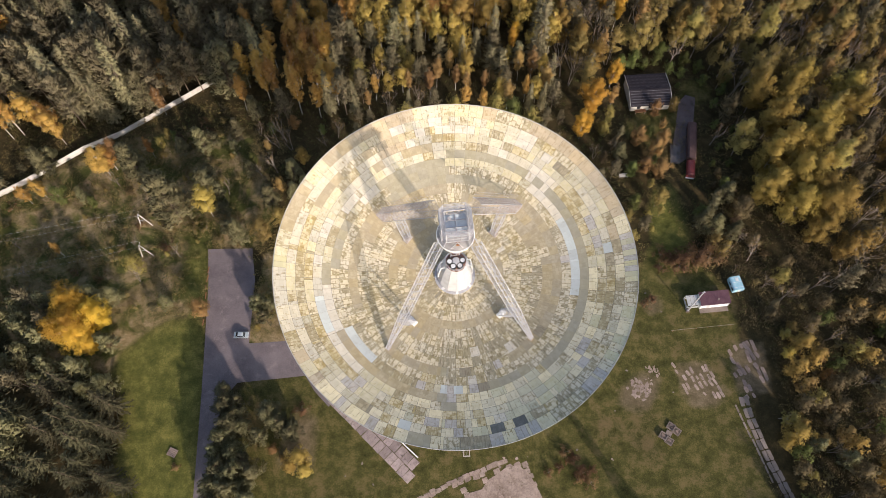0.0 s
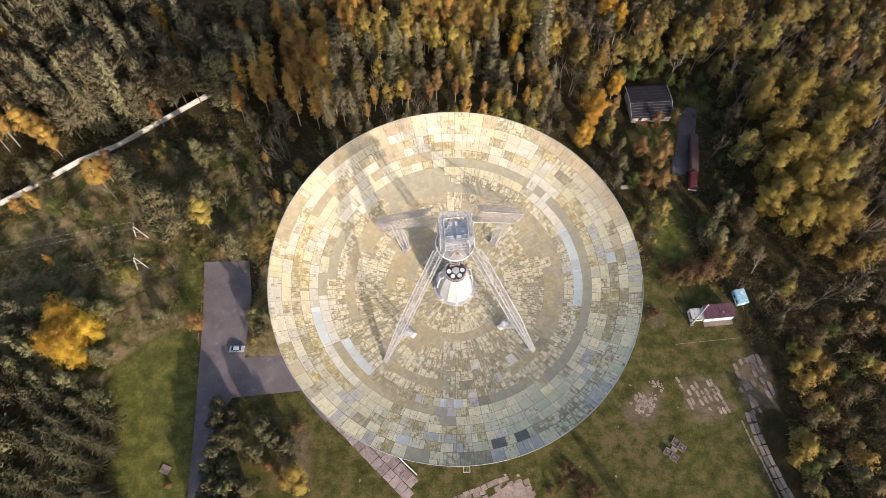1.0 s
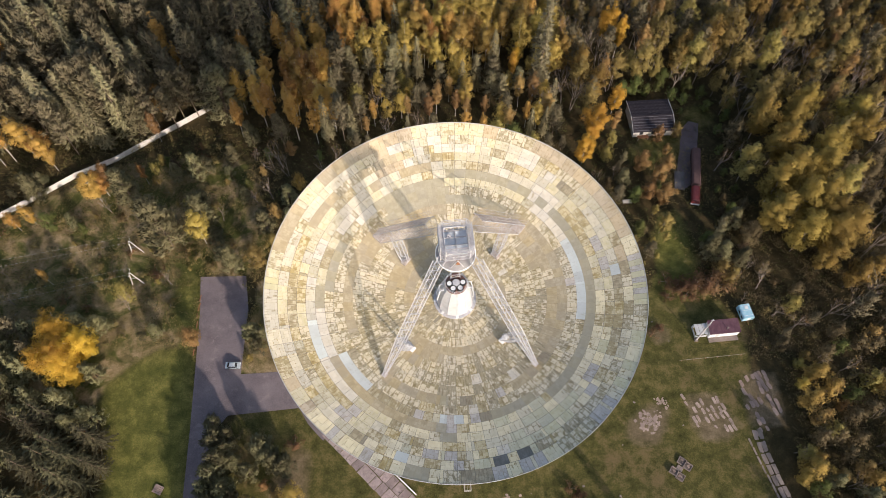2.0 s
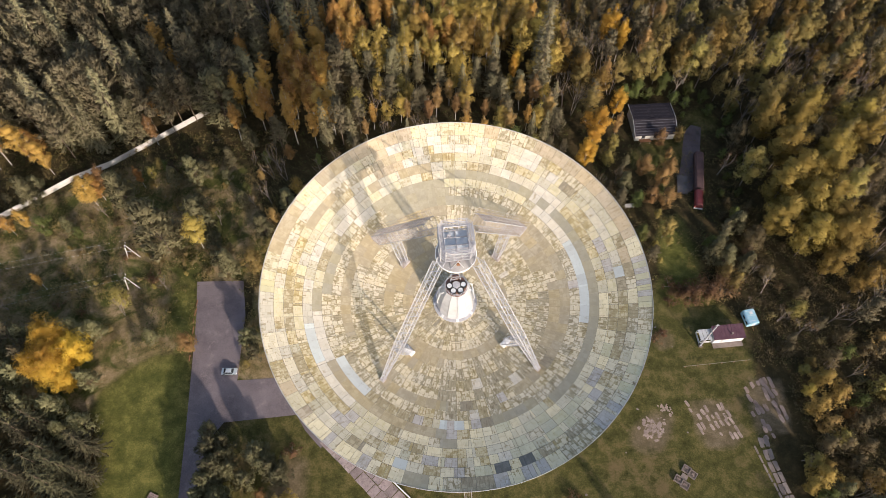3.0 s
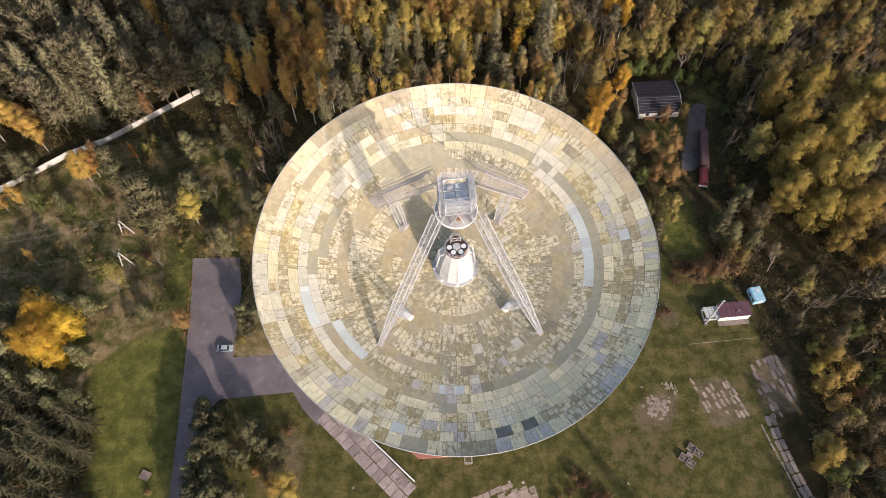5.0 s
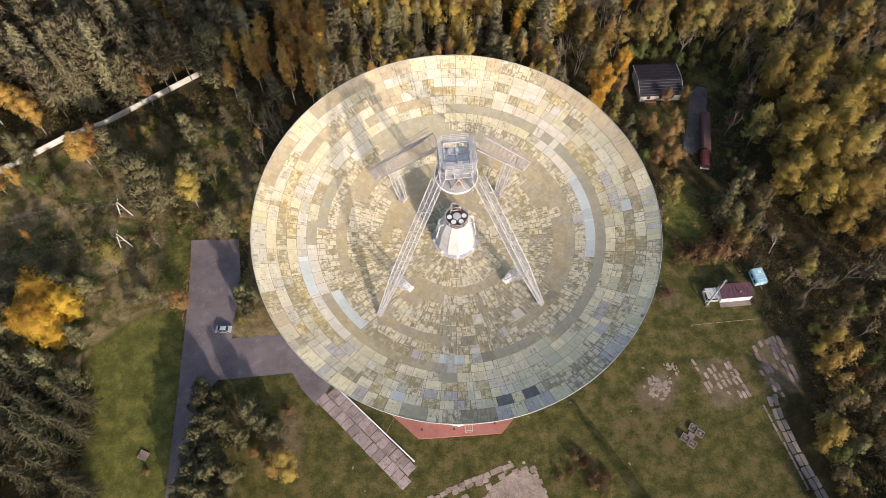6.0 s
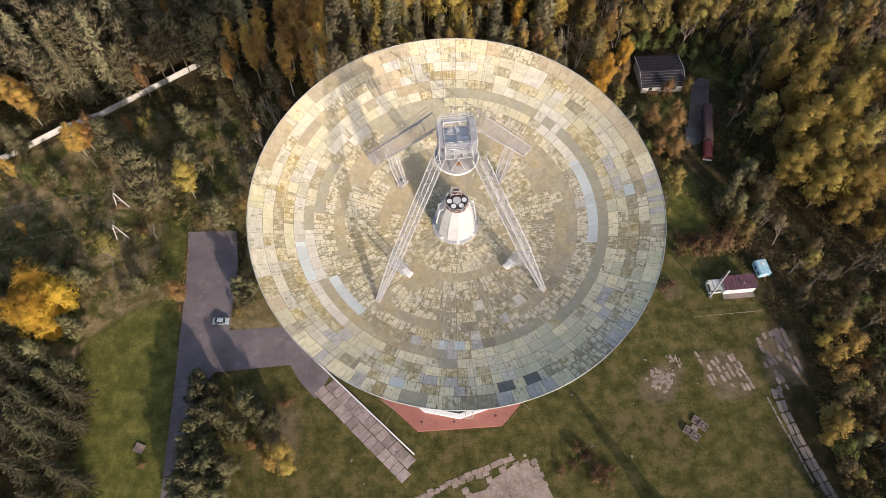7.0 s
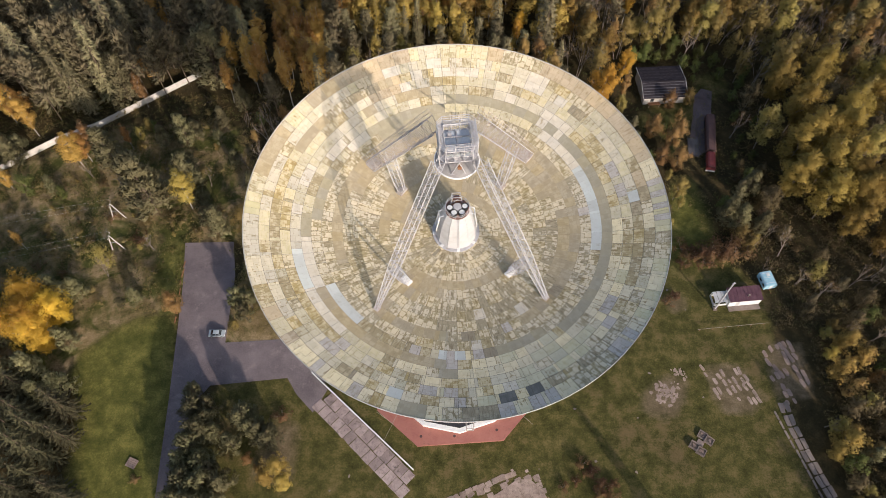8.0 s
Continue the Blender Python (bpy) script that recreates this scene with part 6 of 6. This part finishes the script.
def car():
    ob = thing("car", pose(-54.1, 60.15, 0.05, 0, 0, 180), "parked silver-blue small saloon car on the asphalt", "car")
    body = Mesh()
    prof = [(-1.95, 0.35), (-1.98, 0.62), (-1.9, 0.78), (-1.05, 0.86), (1.25, 0.88), (1.85, 0.84), (1.98, 0.62), (1.95, 0.35)]
    n = len(prof)
    rows = [(-0.80, 0.97), (-0.84, 1.0), (0.84, 1.0), (0.80, 0.97)]
    pts = [(x * k, y, z if abs(y) > 0.81 else z) for y, k in rows for x, z in prof]
    faces = []
    for r in range(len(rows) - 1):
        for i in range(n - 1):
            faces.append((r * n + i, r * n + i + 1, (r + 1) * n + i + 1, (r + 1) * n + i))
        faces.append((r * n + n - 1, r * n, (r + 1) * n, (r + 1) * n + n - 1))
    faces += [tuple(reversed(range(n))), tuple(range((len(rows) - 1) * n, len(rows) * n))]
    body.solid(pts, faces)
    part("body", body, M_CAR, ob)
    roof = Mesh()
    roof.solid([(-0.72, -0.56, 1.40), (0.72, -0.56, 1.40), (0.72, 0.56, 1.40), (-0.72, 0.56, 1.40), (-0.5, -0.46, 1.46), (0.55, -0.46, 1.46), (0.55, 0.46, 1.46), (-0.5, 0.46, 1.46)],
               ((4, 5, 6, 7), (0, 1, 5, 4), (1, 2, 6, 5), (2, 3, 7, 6), (3, 0, 4, 7), (3, 2, 1, 0)))
    part("roof", roof, M_CAR, ob)
    lo = [(-1.15, -0.74, 0.86), (1.35, -0.74, 0.88), (1.35, 0.74, 0.88), (-1.15, 0.74, 0.86)]
    hi = [(-0.70, -0.55, 1.39), (0.70, -0.55, 1.39), (0.70, 0.55, 1.39), (-0.70, 0.55, 1.39)]
    for i, nm in enumerate(("side_window", "rear_window", "side_window", "windscreen")):
        g = Mesh()
        j = (i + 1) % 4
        g.face(lo[i], lo[j], hi[j], hi[i])
        part(nm, g, M_WINDOW, ob)
    for i in range(4):
        p = Mesh()
        p.beam(lo[i], hi[i], 0.07)
        part("pillar", p, M_CAR, ob)
    for y in (-0.72, 0.72):
        p = Mesh()
        p.beam((0.05, y * 1.0, 0.87), (0.02, y * 0.77, 1.4), 0.07)
        part("pillar", p, M_CAR, ob)
    for x in (-1.22, 1.2):
        for y in (-0.78, 0.78):
            w = Mesh()
            w.lathe([(0.16, -0.09), (0.3, -0.09), (0.31, 0.0), (0.3, 0.09), (0.16, 0.09)], 16)
            wheel = part("wheel", w, M_BLACK, ob, m=pose(x, y, 0.31, 90, 0, 0))
            r = Mesh()
            r.lathe([(0.17, -0.08), (0.17, 0.085), (0.01, 0.1)], 12)
            part("rim", r, M_WIRE, wheel)
    for y in (-0.55, 0.55):
        h = Mesh()
        h.box((-1.95, y, 0.66), (0.08, 0.32, 0.14))
        part("headlight", h, M_WHITE, ob)
        t = Mesh()
        t.box((1.95, y, 0.7), (0.08, 0.28, 0.14))
        part("tail_light", t, M_REDTANK, ob)


def shed():
    ob = thing("shed", pose(70.0, 68.0, 0, 0, 0, 5.5), "white walled shed with maroon sheet roof", "shed")
    w, d = 7.9, 3.3
    for nm, c, s in (("wall", (w / 2, 0, 1.25), (w, 0.14, 2.5)), ("wall", (w / 2, d, 1.45), (w, 0.14, 2.9)), ("wall", (0.07, d / 2, 1.3), (0.14, d - 0.14, 2.6)), ("wall", (w - 0.07, d / 2, 1.3), (0.14, d - 0.14, 2.6))):
        m = Mesh()
        m.box(c, s)
        part(nm, m, M_WHITE, ob)
    roof = Mesh()
    roof.solid([(-0.2, -0.25, 2.52), (w + 0.2, -0.25, 2.52), (w + 0.2, d + 0.25, 3.05), (-0.2, d + 0.25, 3.05), (-0.2, -0.25, 2.62), (w + 0.2, -0.25, 2.62), (w + 0.2, d + 0.25, 3.15), (-0.2, d + 0.25, 3.15)],
               ((3, 2, 1, 0), (4, 5, 6, 7), (0, 1, 5, 4), (1, 2, 6, 5), (2, 3, 7, 6), (3, 0, 4, 7)))
    r = part("roof", roof, M_PURPLE, ob, "maroon sheet roof")
    for k in range(9):
        b = Mesh()
        x = 0.3 + k * 0.92
        b.beam((x, -0.25, 2.64), (x, d + 0.25, 3.17), 0.06)
        part("batten", b, M_PURPLE, r)
    door = Mesh()
    door.box((2.2, -0.09, 1.0), (0.9, 0.05, 2.0))
    part("door", door, M_CONE, ob)
    vent = Mesh()
    vent.tube([(4.6, 0.9, 2.7), (4.6, 0.9, 3.6)], 0.14, 8)
    vent.box((4.6, 0.9, 3.65), (0.4, 0.4, 0.1))
    part("chimney", vent, M_CONC, ob)
    step = Mesh()
    step.box((w / 2, -0.8, 0.06), (w, 1.3, 0.16))
    part("step", step, M_CONC, ob)
    porch = thing("open_porch", pose(66.4, 67.9, 0, 0, 0, 5.5), "grey white open porch beside the shed", "porch")
    for x in (0.1, 3.2):
        for y in (0.1, 2.9):
            p = Mesh()
            p.beam((x, y, 0), (x, y, 2.0), 0.12)
            part("post", p, M_WHITE, porch)
    for c, s in (((1.65, 0.1, 0.5), (3.0, 0.06, 0.9)), ((1.65, 2.9, 0.5), (3.0, 0.06, 0.9)), ((0.1, 1.5, 0.5), (0.06, 2.7, 0.9))):
        p = Mesh()
        p.box(c, s)
        part("wall", p, M_WHITE_GREY, porch)
    for k in range(3):
        p = Mesh()
        p.box((0.6 + 1.05 * k, 1.5, 2.05 + 0.02 * k), (1.0, 3.0, 0.06), Matrix.Rotation(0.08, 3, "Y"))
        part("roof_panel", p, M_WHITE_GREY, porch)


def mast():
    ob = thing("antenna_mast", pose(66.8, 67.3, 0), "tall grey antenna mast by the shed", "mast")
    m = Mesh()
    m.tube([(0, 0, 0), (0, 0, 13.6)], [0.24, 0.15], 8)
    part("pole", m, M_STEEL, ob)
    c = Mesh()
    c.box((0, 0, 0.2), (0.9, 0.9, 0.5))
    part("footing", c, M_CONC, ob)
    y = Mesh()
    y.beam((-0.5, 0, 13.2), (0.5, 0, 13.2), 0.08)
    part("crossarm", y, M_STEEL, ob)


def caravan():
    ob = thing("caravan", pose(80.9, 74.6, 0, 0, 0, 10), "pale blue box caravan parked by the bushes", "caravan")
    body = Mesh()
    w, l = 1.6, 2.0
    arch = [(-w, 0.55), (-w, 2.0), (-w + 0.18, 2.3), (-w + 0.6, 2.46), (w - 0.6, 2.46), (w - 0.18, 2.3), (w, 2.0), (w, 0.55)]
    n = len(arch)
    body.solid([(x, -l, z) for x, z in arch] + [(x, l, z) for x, z in arch], [tuple(range(n)), tuple(reversed(range(n, 2 * n)))] + [((i + 1) % n, i, n + i, n + (i + 1) % n) for i in range(n)])
    part("body", body, M_VANBLUE, ob)
    for y in (-1.3, 0.2, 1.5):
        r = Mesh()
        r.box((0, y, 2.48), (2.4, 0.08, 0.05))
        part("roof_strip", r, M_WHITE, ob)
    hatch = Mesh()
    hatch.box((0.2, 0.9, 2.52), (0.8, 0.8, 0.12))
    part("roof_hatch", hatch, M_WHITE, ob)
    for y in (-1.2, 0.4):
        g = Mesh()
        g.box((-w - 0.01, y, 1.6), (0.05, 0.9, 0.55))
        part("window", g, M_WINDOW, ob)
    d = Mesh()
    d.box((0.1, -l - 0.02, 1.35), (0.75, 0.05, 1.5))
    part("door", d, M_WHITE, ob)
    for x in (-1.3, 1.3):
        for y in (-1.1, 1.1):
            k = Mesh()
            k.lathe([(0.15, -0.1), (0.36, -0.1), (0.38, 0), (0.36, 0.1), (0.15, 0.1), (0.01, 0.05)], 14)
            part("wheel", k, M_BLACK, ob, m=pose(x, y, 0.38, 0, 90, 0))
    c = Mesh()
    c.box((0, 0, 0.5), (1.6, 3.8, 0.12))
    c.beam((0, -2.2, 0.5), (0, -3.3, 0.45), 0.1)
    part("chassis", c, M_RUST, ob)


def house():
    ob = thing("house", pose(59.0, 134.6, 0, 0, 0, 4), "old grey house with slate sheet roof in the wood", "house")
    w, d = 12.2, 10.6
    for c, s in (((w / 2, 0.15, 1.5), (w, 0.3, 3.0)), ((w / 2, d - 0.15, 1.5), (w, 0.3, 3.0)), ((0.15, d / 2, 1.5), (0.3, d - 0.6, 3.0)), ((w - 0.15, d / 2, 1.5), (0.3, d - 0.6, 3.0))):
        m = Mesh()
        m.box(c, s)
        part("wall", m, M_CONC_WHITE, ob)
    ry = 4.4
    for x in (0.15, w - 0.15):
        g = Mesh()
        g.solid([(x - 0.12, 0, 3.0), (x - 0.12, d, 3.0), (x - 0.12, d, 3.7), (x - 0.12, ry, 4.5), (x + 0.12, 0, 3.0), (x + 0.12, d, 3.0), (x + 0.12, d, 3.7), (x + 0.12, ry, 4.5)],
                ((3, 2, 1, 0), (4, 5, 6, 7), (0, 1, 5, 4), (1, 2, 6, 5), (2, 3, 7, 6), (3, 0, 4, 7)))
        part("gable", g, M_TIMBER, ob)
    for y0, y1, z0, z1, mat, rows in ((-0.5, ry, 2.8, 4.6, M_HOUSE_ROOF, 4), (ry, d + 0.5, 4.75, 3.9, M_HOUSE_ROOF, 5)):
        r = Mesh()
        corners = ((-0.5, y0, z0), (w + 0.5, y0, z0), (w + 0.5, y1, z1), (-0.5, y1, z1))
        r.solid(list(corners) + [(x, y, z + 0.12) for x, y, z in corners], ((3, 2, 1, 0), (4, 5, 6, 7), (0, 1, 5, 4), (1, 2, 6, 5), (2, 3, 7, 6), (3, 0, 4, 7)))
        slope = part("roof", r, mat, ob)
        sheet_m = Mesh()
        sheet_m.box((0, 0, 0), (1.25, (y1 - y0) / rows - 0.04, 0.03))
        data = sheet_m.build("roof_sheet", mat)
        rng = random.Random(rows)
        ang = math.atan2(z1 - z0, y1 - y0)
        for i in range(10):
            for j in range(rows):
                if rng.random() < 0.06:
                    continue
                s = (j + 0.5) / rows
                part("roof_sheet", data, None, slope, m=Matrix.LocRotScale((0.1 + 1.32 * i, y0 + (y1 - y0) * s, z0 + (z1 - z0) * s + 0.15 + rng.uniform(0, 0.04)), Euler((ang, 0, rng.gauss(0, 0.012))), None))
    for x in (-0.5, w + 0.5):
        verge = Mesh()
        verge.beam((x, -0.55, 2.98), (x, ry, 4.82), 0.1)
        verge.beam((x, ry, 4.95), (x, d + 0.5, 4.1), 0.1)
        part("verge_board", verge, M_WHITE_GREY, ob, "pale weathered verge board")
    for k in range(6):
        rib = Mesh()
        t = (k + 0.5) / 6
        y = -0.5 + (ry + 0.5) * t
        rib.beam((-0.4, y, 3.0 + 1.8 * t), (w + 0.4, y, 3.0 + 1.8 * t), 0.07)
        part("roof_batten", rib, M_SLATE, ob)
    ridge = Mesh()
    ridge.box((w / 2, ry, 4.94), (w + 1.0, 0.35, 0.1))
    part("ridge_cap", ridge, M_HOUSE_ROOF, ob)
    for x in (2.5, 6.2, 9.6):
        g = Mesh()
        g.box((x, 0.0, 1.6), (1.1, 0.06, 1.2))
        part("window", g, M_WINDOW, ob)
    lean = Mesh()
    lean.box((3.0, -0.9, 1.1), (3.5, 1.6, 0.12), Matrix.Rotation(-0.35, 3, "X"))
    part("porch_roof", lean, M_RUST, ob, "rusty porch roof")
    for x in (1.5, 4.5):
        p = Mesh()
        p.beam((x, -1.4, 0), (x, -1.4, 0.9), 0.12)
        part("porch_post", p, M_TIMBER, ob)


def truck():
    ob = thing("lorry", pose(74.2, 111.2, 0.0, 0, 0, -10), "faded red lorry with a long dark covered trailer", "lorry")
    cab = Mesh()
    w = 1.2
    arch = [(-w, 0.6), (-w, 1.7), (-w + 0.25, 2.25), (-0.5, 2.5), (0.5, 2.5), (w - 0.25, 2.25), (w, 1.7), (w, 0.6)]
    n = len(arch)
    prof = [(-1.6, 0.72), (-1.2, 0.95), (0.2, 1.0), (3.6, 1.0)]
    pts = [(x, y, 0.6 + (z - 0.6) * k) for y, k in prof for x, z in arch]
    faces = [tuple(range(n))]
    for r in range(3):
        faces += [(r * n + (i + 1) % n, r * n + i, (r + 1) * n + i, (r + 1) * n + (i + 1) % n) for i in range(n)]
    faces.append(tuple(reversed(range(3 * n, 4 * n))))
    cab.solid(pts, faces)
    part("cab", cab, M_REDTANK, ob)
    g = Mesh()
    g.box((0, -1.45, 1.85), (1.7, 0.12, 0.6), Matrix.Rotation(0.5, 3, "X"))
    part("windscreen", g, M_WINDOW, ob)
    b = Mesh()
    b.box((0, -1.75, 0.55), (2.5, 0.25, 0.3))
    part("bumper", b, M_WHITE, ob)
    bed = Mesh()
    arch2 = [(-1.3, 0.9), (-1.3, 2.3), (-0.8, 2.7), (0.8, 2.7), (1.3, 2.3), (1.3, 0.9)]
    k = len(arch2)
    bed.solid([(x, 4.2, z) for x, z in arch2] + [(x, 17.5, z) for x, z in arch2], [tuple(range(k)), tuple(reversed(range(k, 2 * k)))] + [((i + 1) % k, i, k + i, k + (i + 1) % k) for i in range(k)])
    part("trailer", bed, M_MAROON, ob, "dark maroon covered trailer")
    for y in (0.2, 3.0, 13.5, 14.8, 16.1):
        for x in (-1.15, 1.15):
            t = Mesh()
            t.lathe([(0.18, -0.14), (0.48, -0.14), (0.5, 0), (0.48, 0.14), (0.18, 0.14), (0.01, 0.05)], 14)
            part("wheel", t, M_BLACK, ob, m=pose(x, y, 0.5, 0, 90, 0))
    slab = Mesh()
    slab.box((0, 0, 0.2), (3.0, 6.5, 0.4))
    slab.box((0, 0, 0.43), (2.8, 6.3, 0.08))
    o2 = part("loading_slab", slab, M_ROOF, m=pose(70.9, 118.2, 0, 0, 0, -8))
    tagged(o2, "grey concrete loading slab beside the lorry", "slab")


def power_pole(x, y, h, turn, group="power poles"):
    ob = thing("power_pole", pose(x, y, 0, 0, 0, turn), "pale concrete A-frame power pole with insulators", "power pole", group)
    for sgn in (-1, 1):
        m = Mesh()
        m.tube([(sgn * 1.6, 0, 0), (sgn * 0.12, 0, h)], [0.17, 0.11], 8)
        part("leg", m, M_CONC_WHITE, ob)
    b = Mesh()
    b.beam((-0.9, 0, h * 0.52), (0.9, 0, h * 0.52), 0.1)
    part("tie", b, M_STEEL, ob)
    c = Mesh()
    c.beam((0, -1.1, h - 0.15), (0, 1.1, h - 0.15), 0.14)
    arm = part("crossarm", c, M_TIMBER, ob)
    for k in (-1, 0, 1):
        i = Mesh()
        i.lathe([(0.05, h - 0.08), (0.09, h + 0.05), (0.05, h + 0.15), (0.01, h + 0.2)], 8)
        part("insulator", i, M_WHITE, arm, m=Matrix.Translation((0, 1.0 * k, 0)))


def wires():
    for ax, ay, bx, by in ((-86.0, 94.2, -190, 72.0), (-83.9, 84.4, -190, 58.0)):
        for k in (-1, 1):
            pts = []
            for i in range(13):
                s = i / 12
                pts.append((ax + (bx - ax) * s, ay + 1.0 * k + (by - ay) * s, 6.6 - 1.4 * 4 * s * (1 - s) * 0.4))
            m = Mesh()
            m.tube(pts, 0.014, 4)
            ob = part("overhead_wire", m, M_WIRE)
            tagged(ob, "thin aluminium overhead wire from the pole", "wire", "overhead wires")


def pipe_rail():
    p, q = Vector((61.2, 61.3, 0)), Vector((78.4, 63.1, 0))
    d = q - p
    ob = thing("pipe_barrier", Matrix.LocRotScale(p, Euler((0, 0, math.atan2(d.y, d.x))), None), "long grey pipe rail on low posts", "barrier")
    m = Mesh()
    m.tube([(0, 0, 1.0), (d.length, 0, 1.0)], 0.045, 8)
    part("rail", m, M_TIMBER, ob)
    for k in range(6):
        c = Mesh()
        c.tube([(d.length * (0.04 + 0.184 * k), 0, 0), (d.length * (0.04 + 0.184 * k), 0, 0.95)], 0.07, 8)
        part("post", c, M_RUST, ob)


def chambers():
    """Four open-topped concrete boxes set close together."""
    rng = random.Random(23)
    for x, y, t, h in ((55.4, 33.7, -35, 0.7), (56.7, 32.4, -35, 0.8), (57.7, 36.0, -35, 0.6), (58.9, 34.8, -38, 0.7)):
        ob = thing("concrete_chamber", pose(x, y, 0, 0, 0, t), "open concrete chamber box standing in the grass", "concrete box", "concrete chambers")
        for cx, cy, sx, sy in ((0, -0.75, 1.9, 0.16), (0, 0.75, 1.9, 0.16), (-0.87, 0, 0.16, 1.34), (0.87, 0, 0.16, 1.34)):
            m = Mesh()
            lift = rng.uniform(-0.12, 0.06)
            m.box((cx, cy, (h + lift) / 2), (sx, sy, h + lift))
            part("wall", m, M_CONC, ob)
        f = Mesh()
        f.box((0, 0, h / 2 - 0.11), (1.58, 1.34, h - 0.22))
        part("base", f, M_SPOIL, ob, "filling of earth and rubble")
        for _ in range(4):
            bit = Mesh()
            bit.box((0, 0, 0.05), (rng.uniform(0.25, 0.7), rng.uniform(0.2, 0.45), 0.12))
            part("broken_lid", bit, M_CONC_PINK, ob, "broken piece of the concrete lid", pose(rng.uniform(-0.45, 0.45), rng.uniform(-0.4, 0.4), h - 0.2, rng.uniform(-9, 9), rng.uniform(-9, 9), rng.uniform(0, 180)))
    f = Mesh()
    f.box((57.0, 34.4, 0.08), (1.5, 1.2, 0.16), Matrix.Rotation(-0.6, 3, "Z"))
    tagged(part("flat_stone", f, M_CONC), "flat concrete stone between the chambers", "stone")


def small_things():
    hatch = thing("timber_hatch", pose(-67.4, 29.6, 0, 0, 0, -22), "grey timber hatch lid lying in the meadow", "hatch")
    for k in range(5):
        m = Mesh()
        m.box((0, -0.8 + 0.4 * k, 0.25), (2.3, 0.36, 0.1))
        part("board", m, M_CONC_PINK, hatch)
    for x in (-0.9, 0.9):
        m = Mesh()
        m.box((x, 0, 0.1), (0.2, 2.0, 0.22))
        part("bearer", m, M_CONC_PINK, hatch)
    crate = thing("white_crate", pose(54.2, 110.4, 0, 0, 0, 4), "pale weathered crate at the edge of the wood", "crate")
    for k in range(4):
        m = Mesh()
        m.box((0, -0.45 + 0.3 * k, 0.7), (2.6, 0.27, 0.08))
        part("board", m, M_CONC_WHITE, crate)
    for x in (-1.2, 0, 1.2):
        m = Mesh()
        m.box((x, 0, 0.33), (0.14, 1.1, 0.66))
        part("batten", m, M_TIMBER, crate)
    rng = random.Random(12)
    for x, y in ((59.6, 67.0), (48.2, 50.6), (59.6, 44.8), (38, 60), (44, 40), (-20, 27), (-17, 22), (30, 42), (33.5, 30.3), (42, 28), (56, 72.5), (-24, 24)):
        m = Mesh()
        k = 6
        ring = [(0.55 * math.cos(6.283 * i / k) * rng.uniform(0.6, 1.1), 0.4 * math.sin(6.283 * i / k) * rng.uniform(0.6, 1.1)) for i in range(k)]
        m.prism(ring, -0.05, rng.uniform(0.15, 0.35))
        ob = part("stone", m, M_CONC, m=Matrix.LocRotScale((x, y, 0), Euler((0.1, 0.05, rng.uniform(0, 6))), (rng.uniform(0.4, 0.8),) * 3))
        tagged(ob, "pale broken stone lying in the grass", "stone", "loose stones")
    edge = random.Random(5)
    for k in range(7):
        m = Mesh()
        m.box((0, 0, 0.05), (0.22, edge.uniform(1.4, 2.3), 0.3))
        ob = part("kerb_stone", m, M_RUST, m=pose(-65.9 + 0.22 * k * 0.55 + edge.gauss(0, 0.1), 79.5 - 2.6 * k, 0, 0, 0, 4 + edge.gauss(0, 5)))
        tagged(ob, "rusty red kerb stone along the asphalt", "kerb stone", "red kerb stones")


lay_paths()
rubble(51.4, 45.8, 1.5, 80, 31, "patch of broken rosy concrete in the lawn")
rubble(55.6, 50.8, 1.0, 16, 32, "small patch of broken concrete in the grass")
rubble(18.2, 24.2, 2.0, 34, 33, "heap of broken rosy concrete on the pad")
kerb_wall()
concrete_fence()
car()
shed()
mast()
caravan()
house()
truck()
power_pole(-85.9, 93.6, 6.6, 8)
power_pole(-83.7, 83.9, 6.6, 4)
wires()
pipe_rail()
chambers()
small_things()
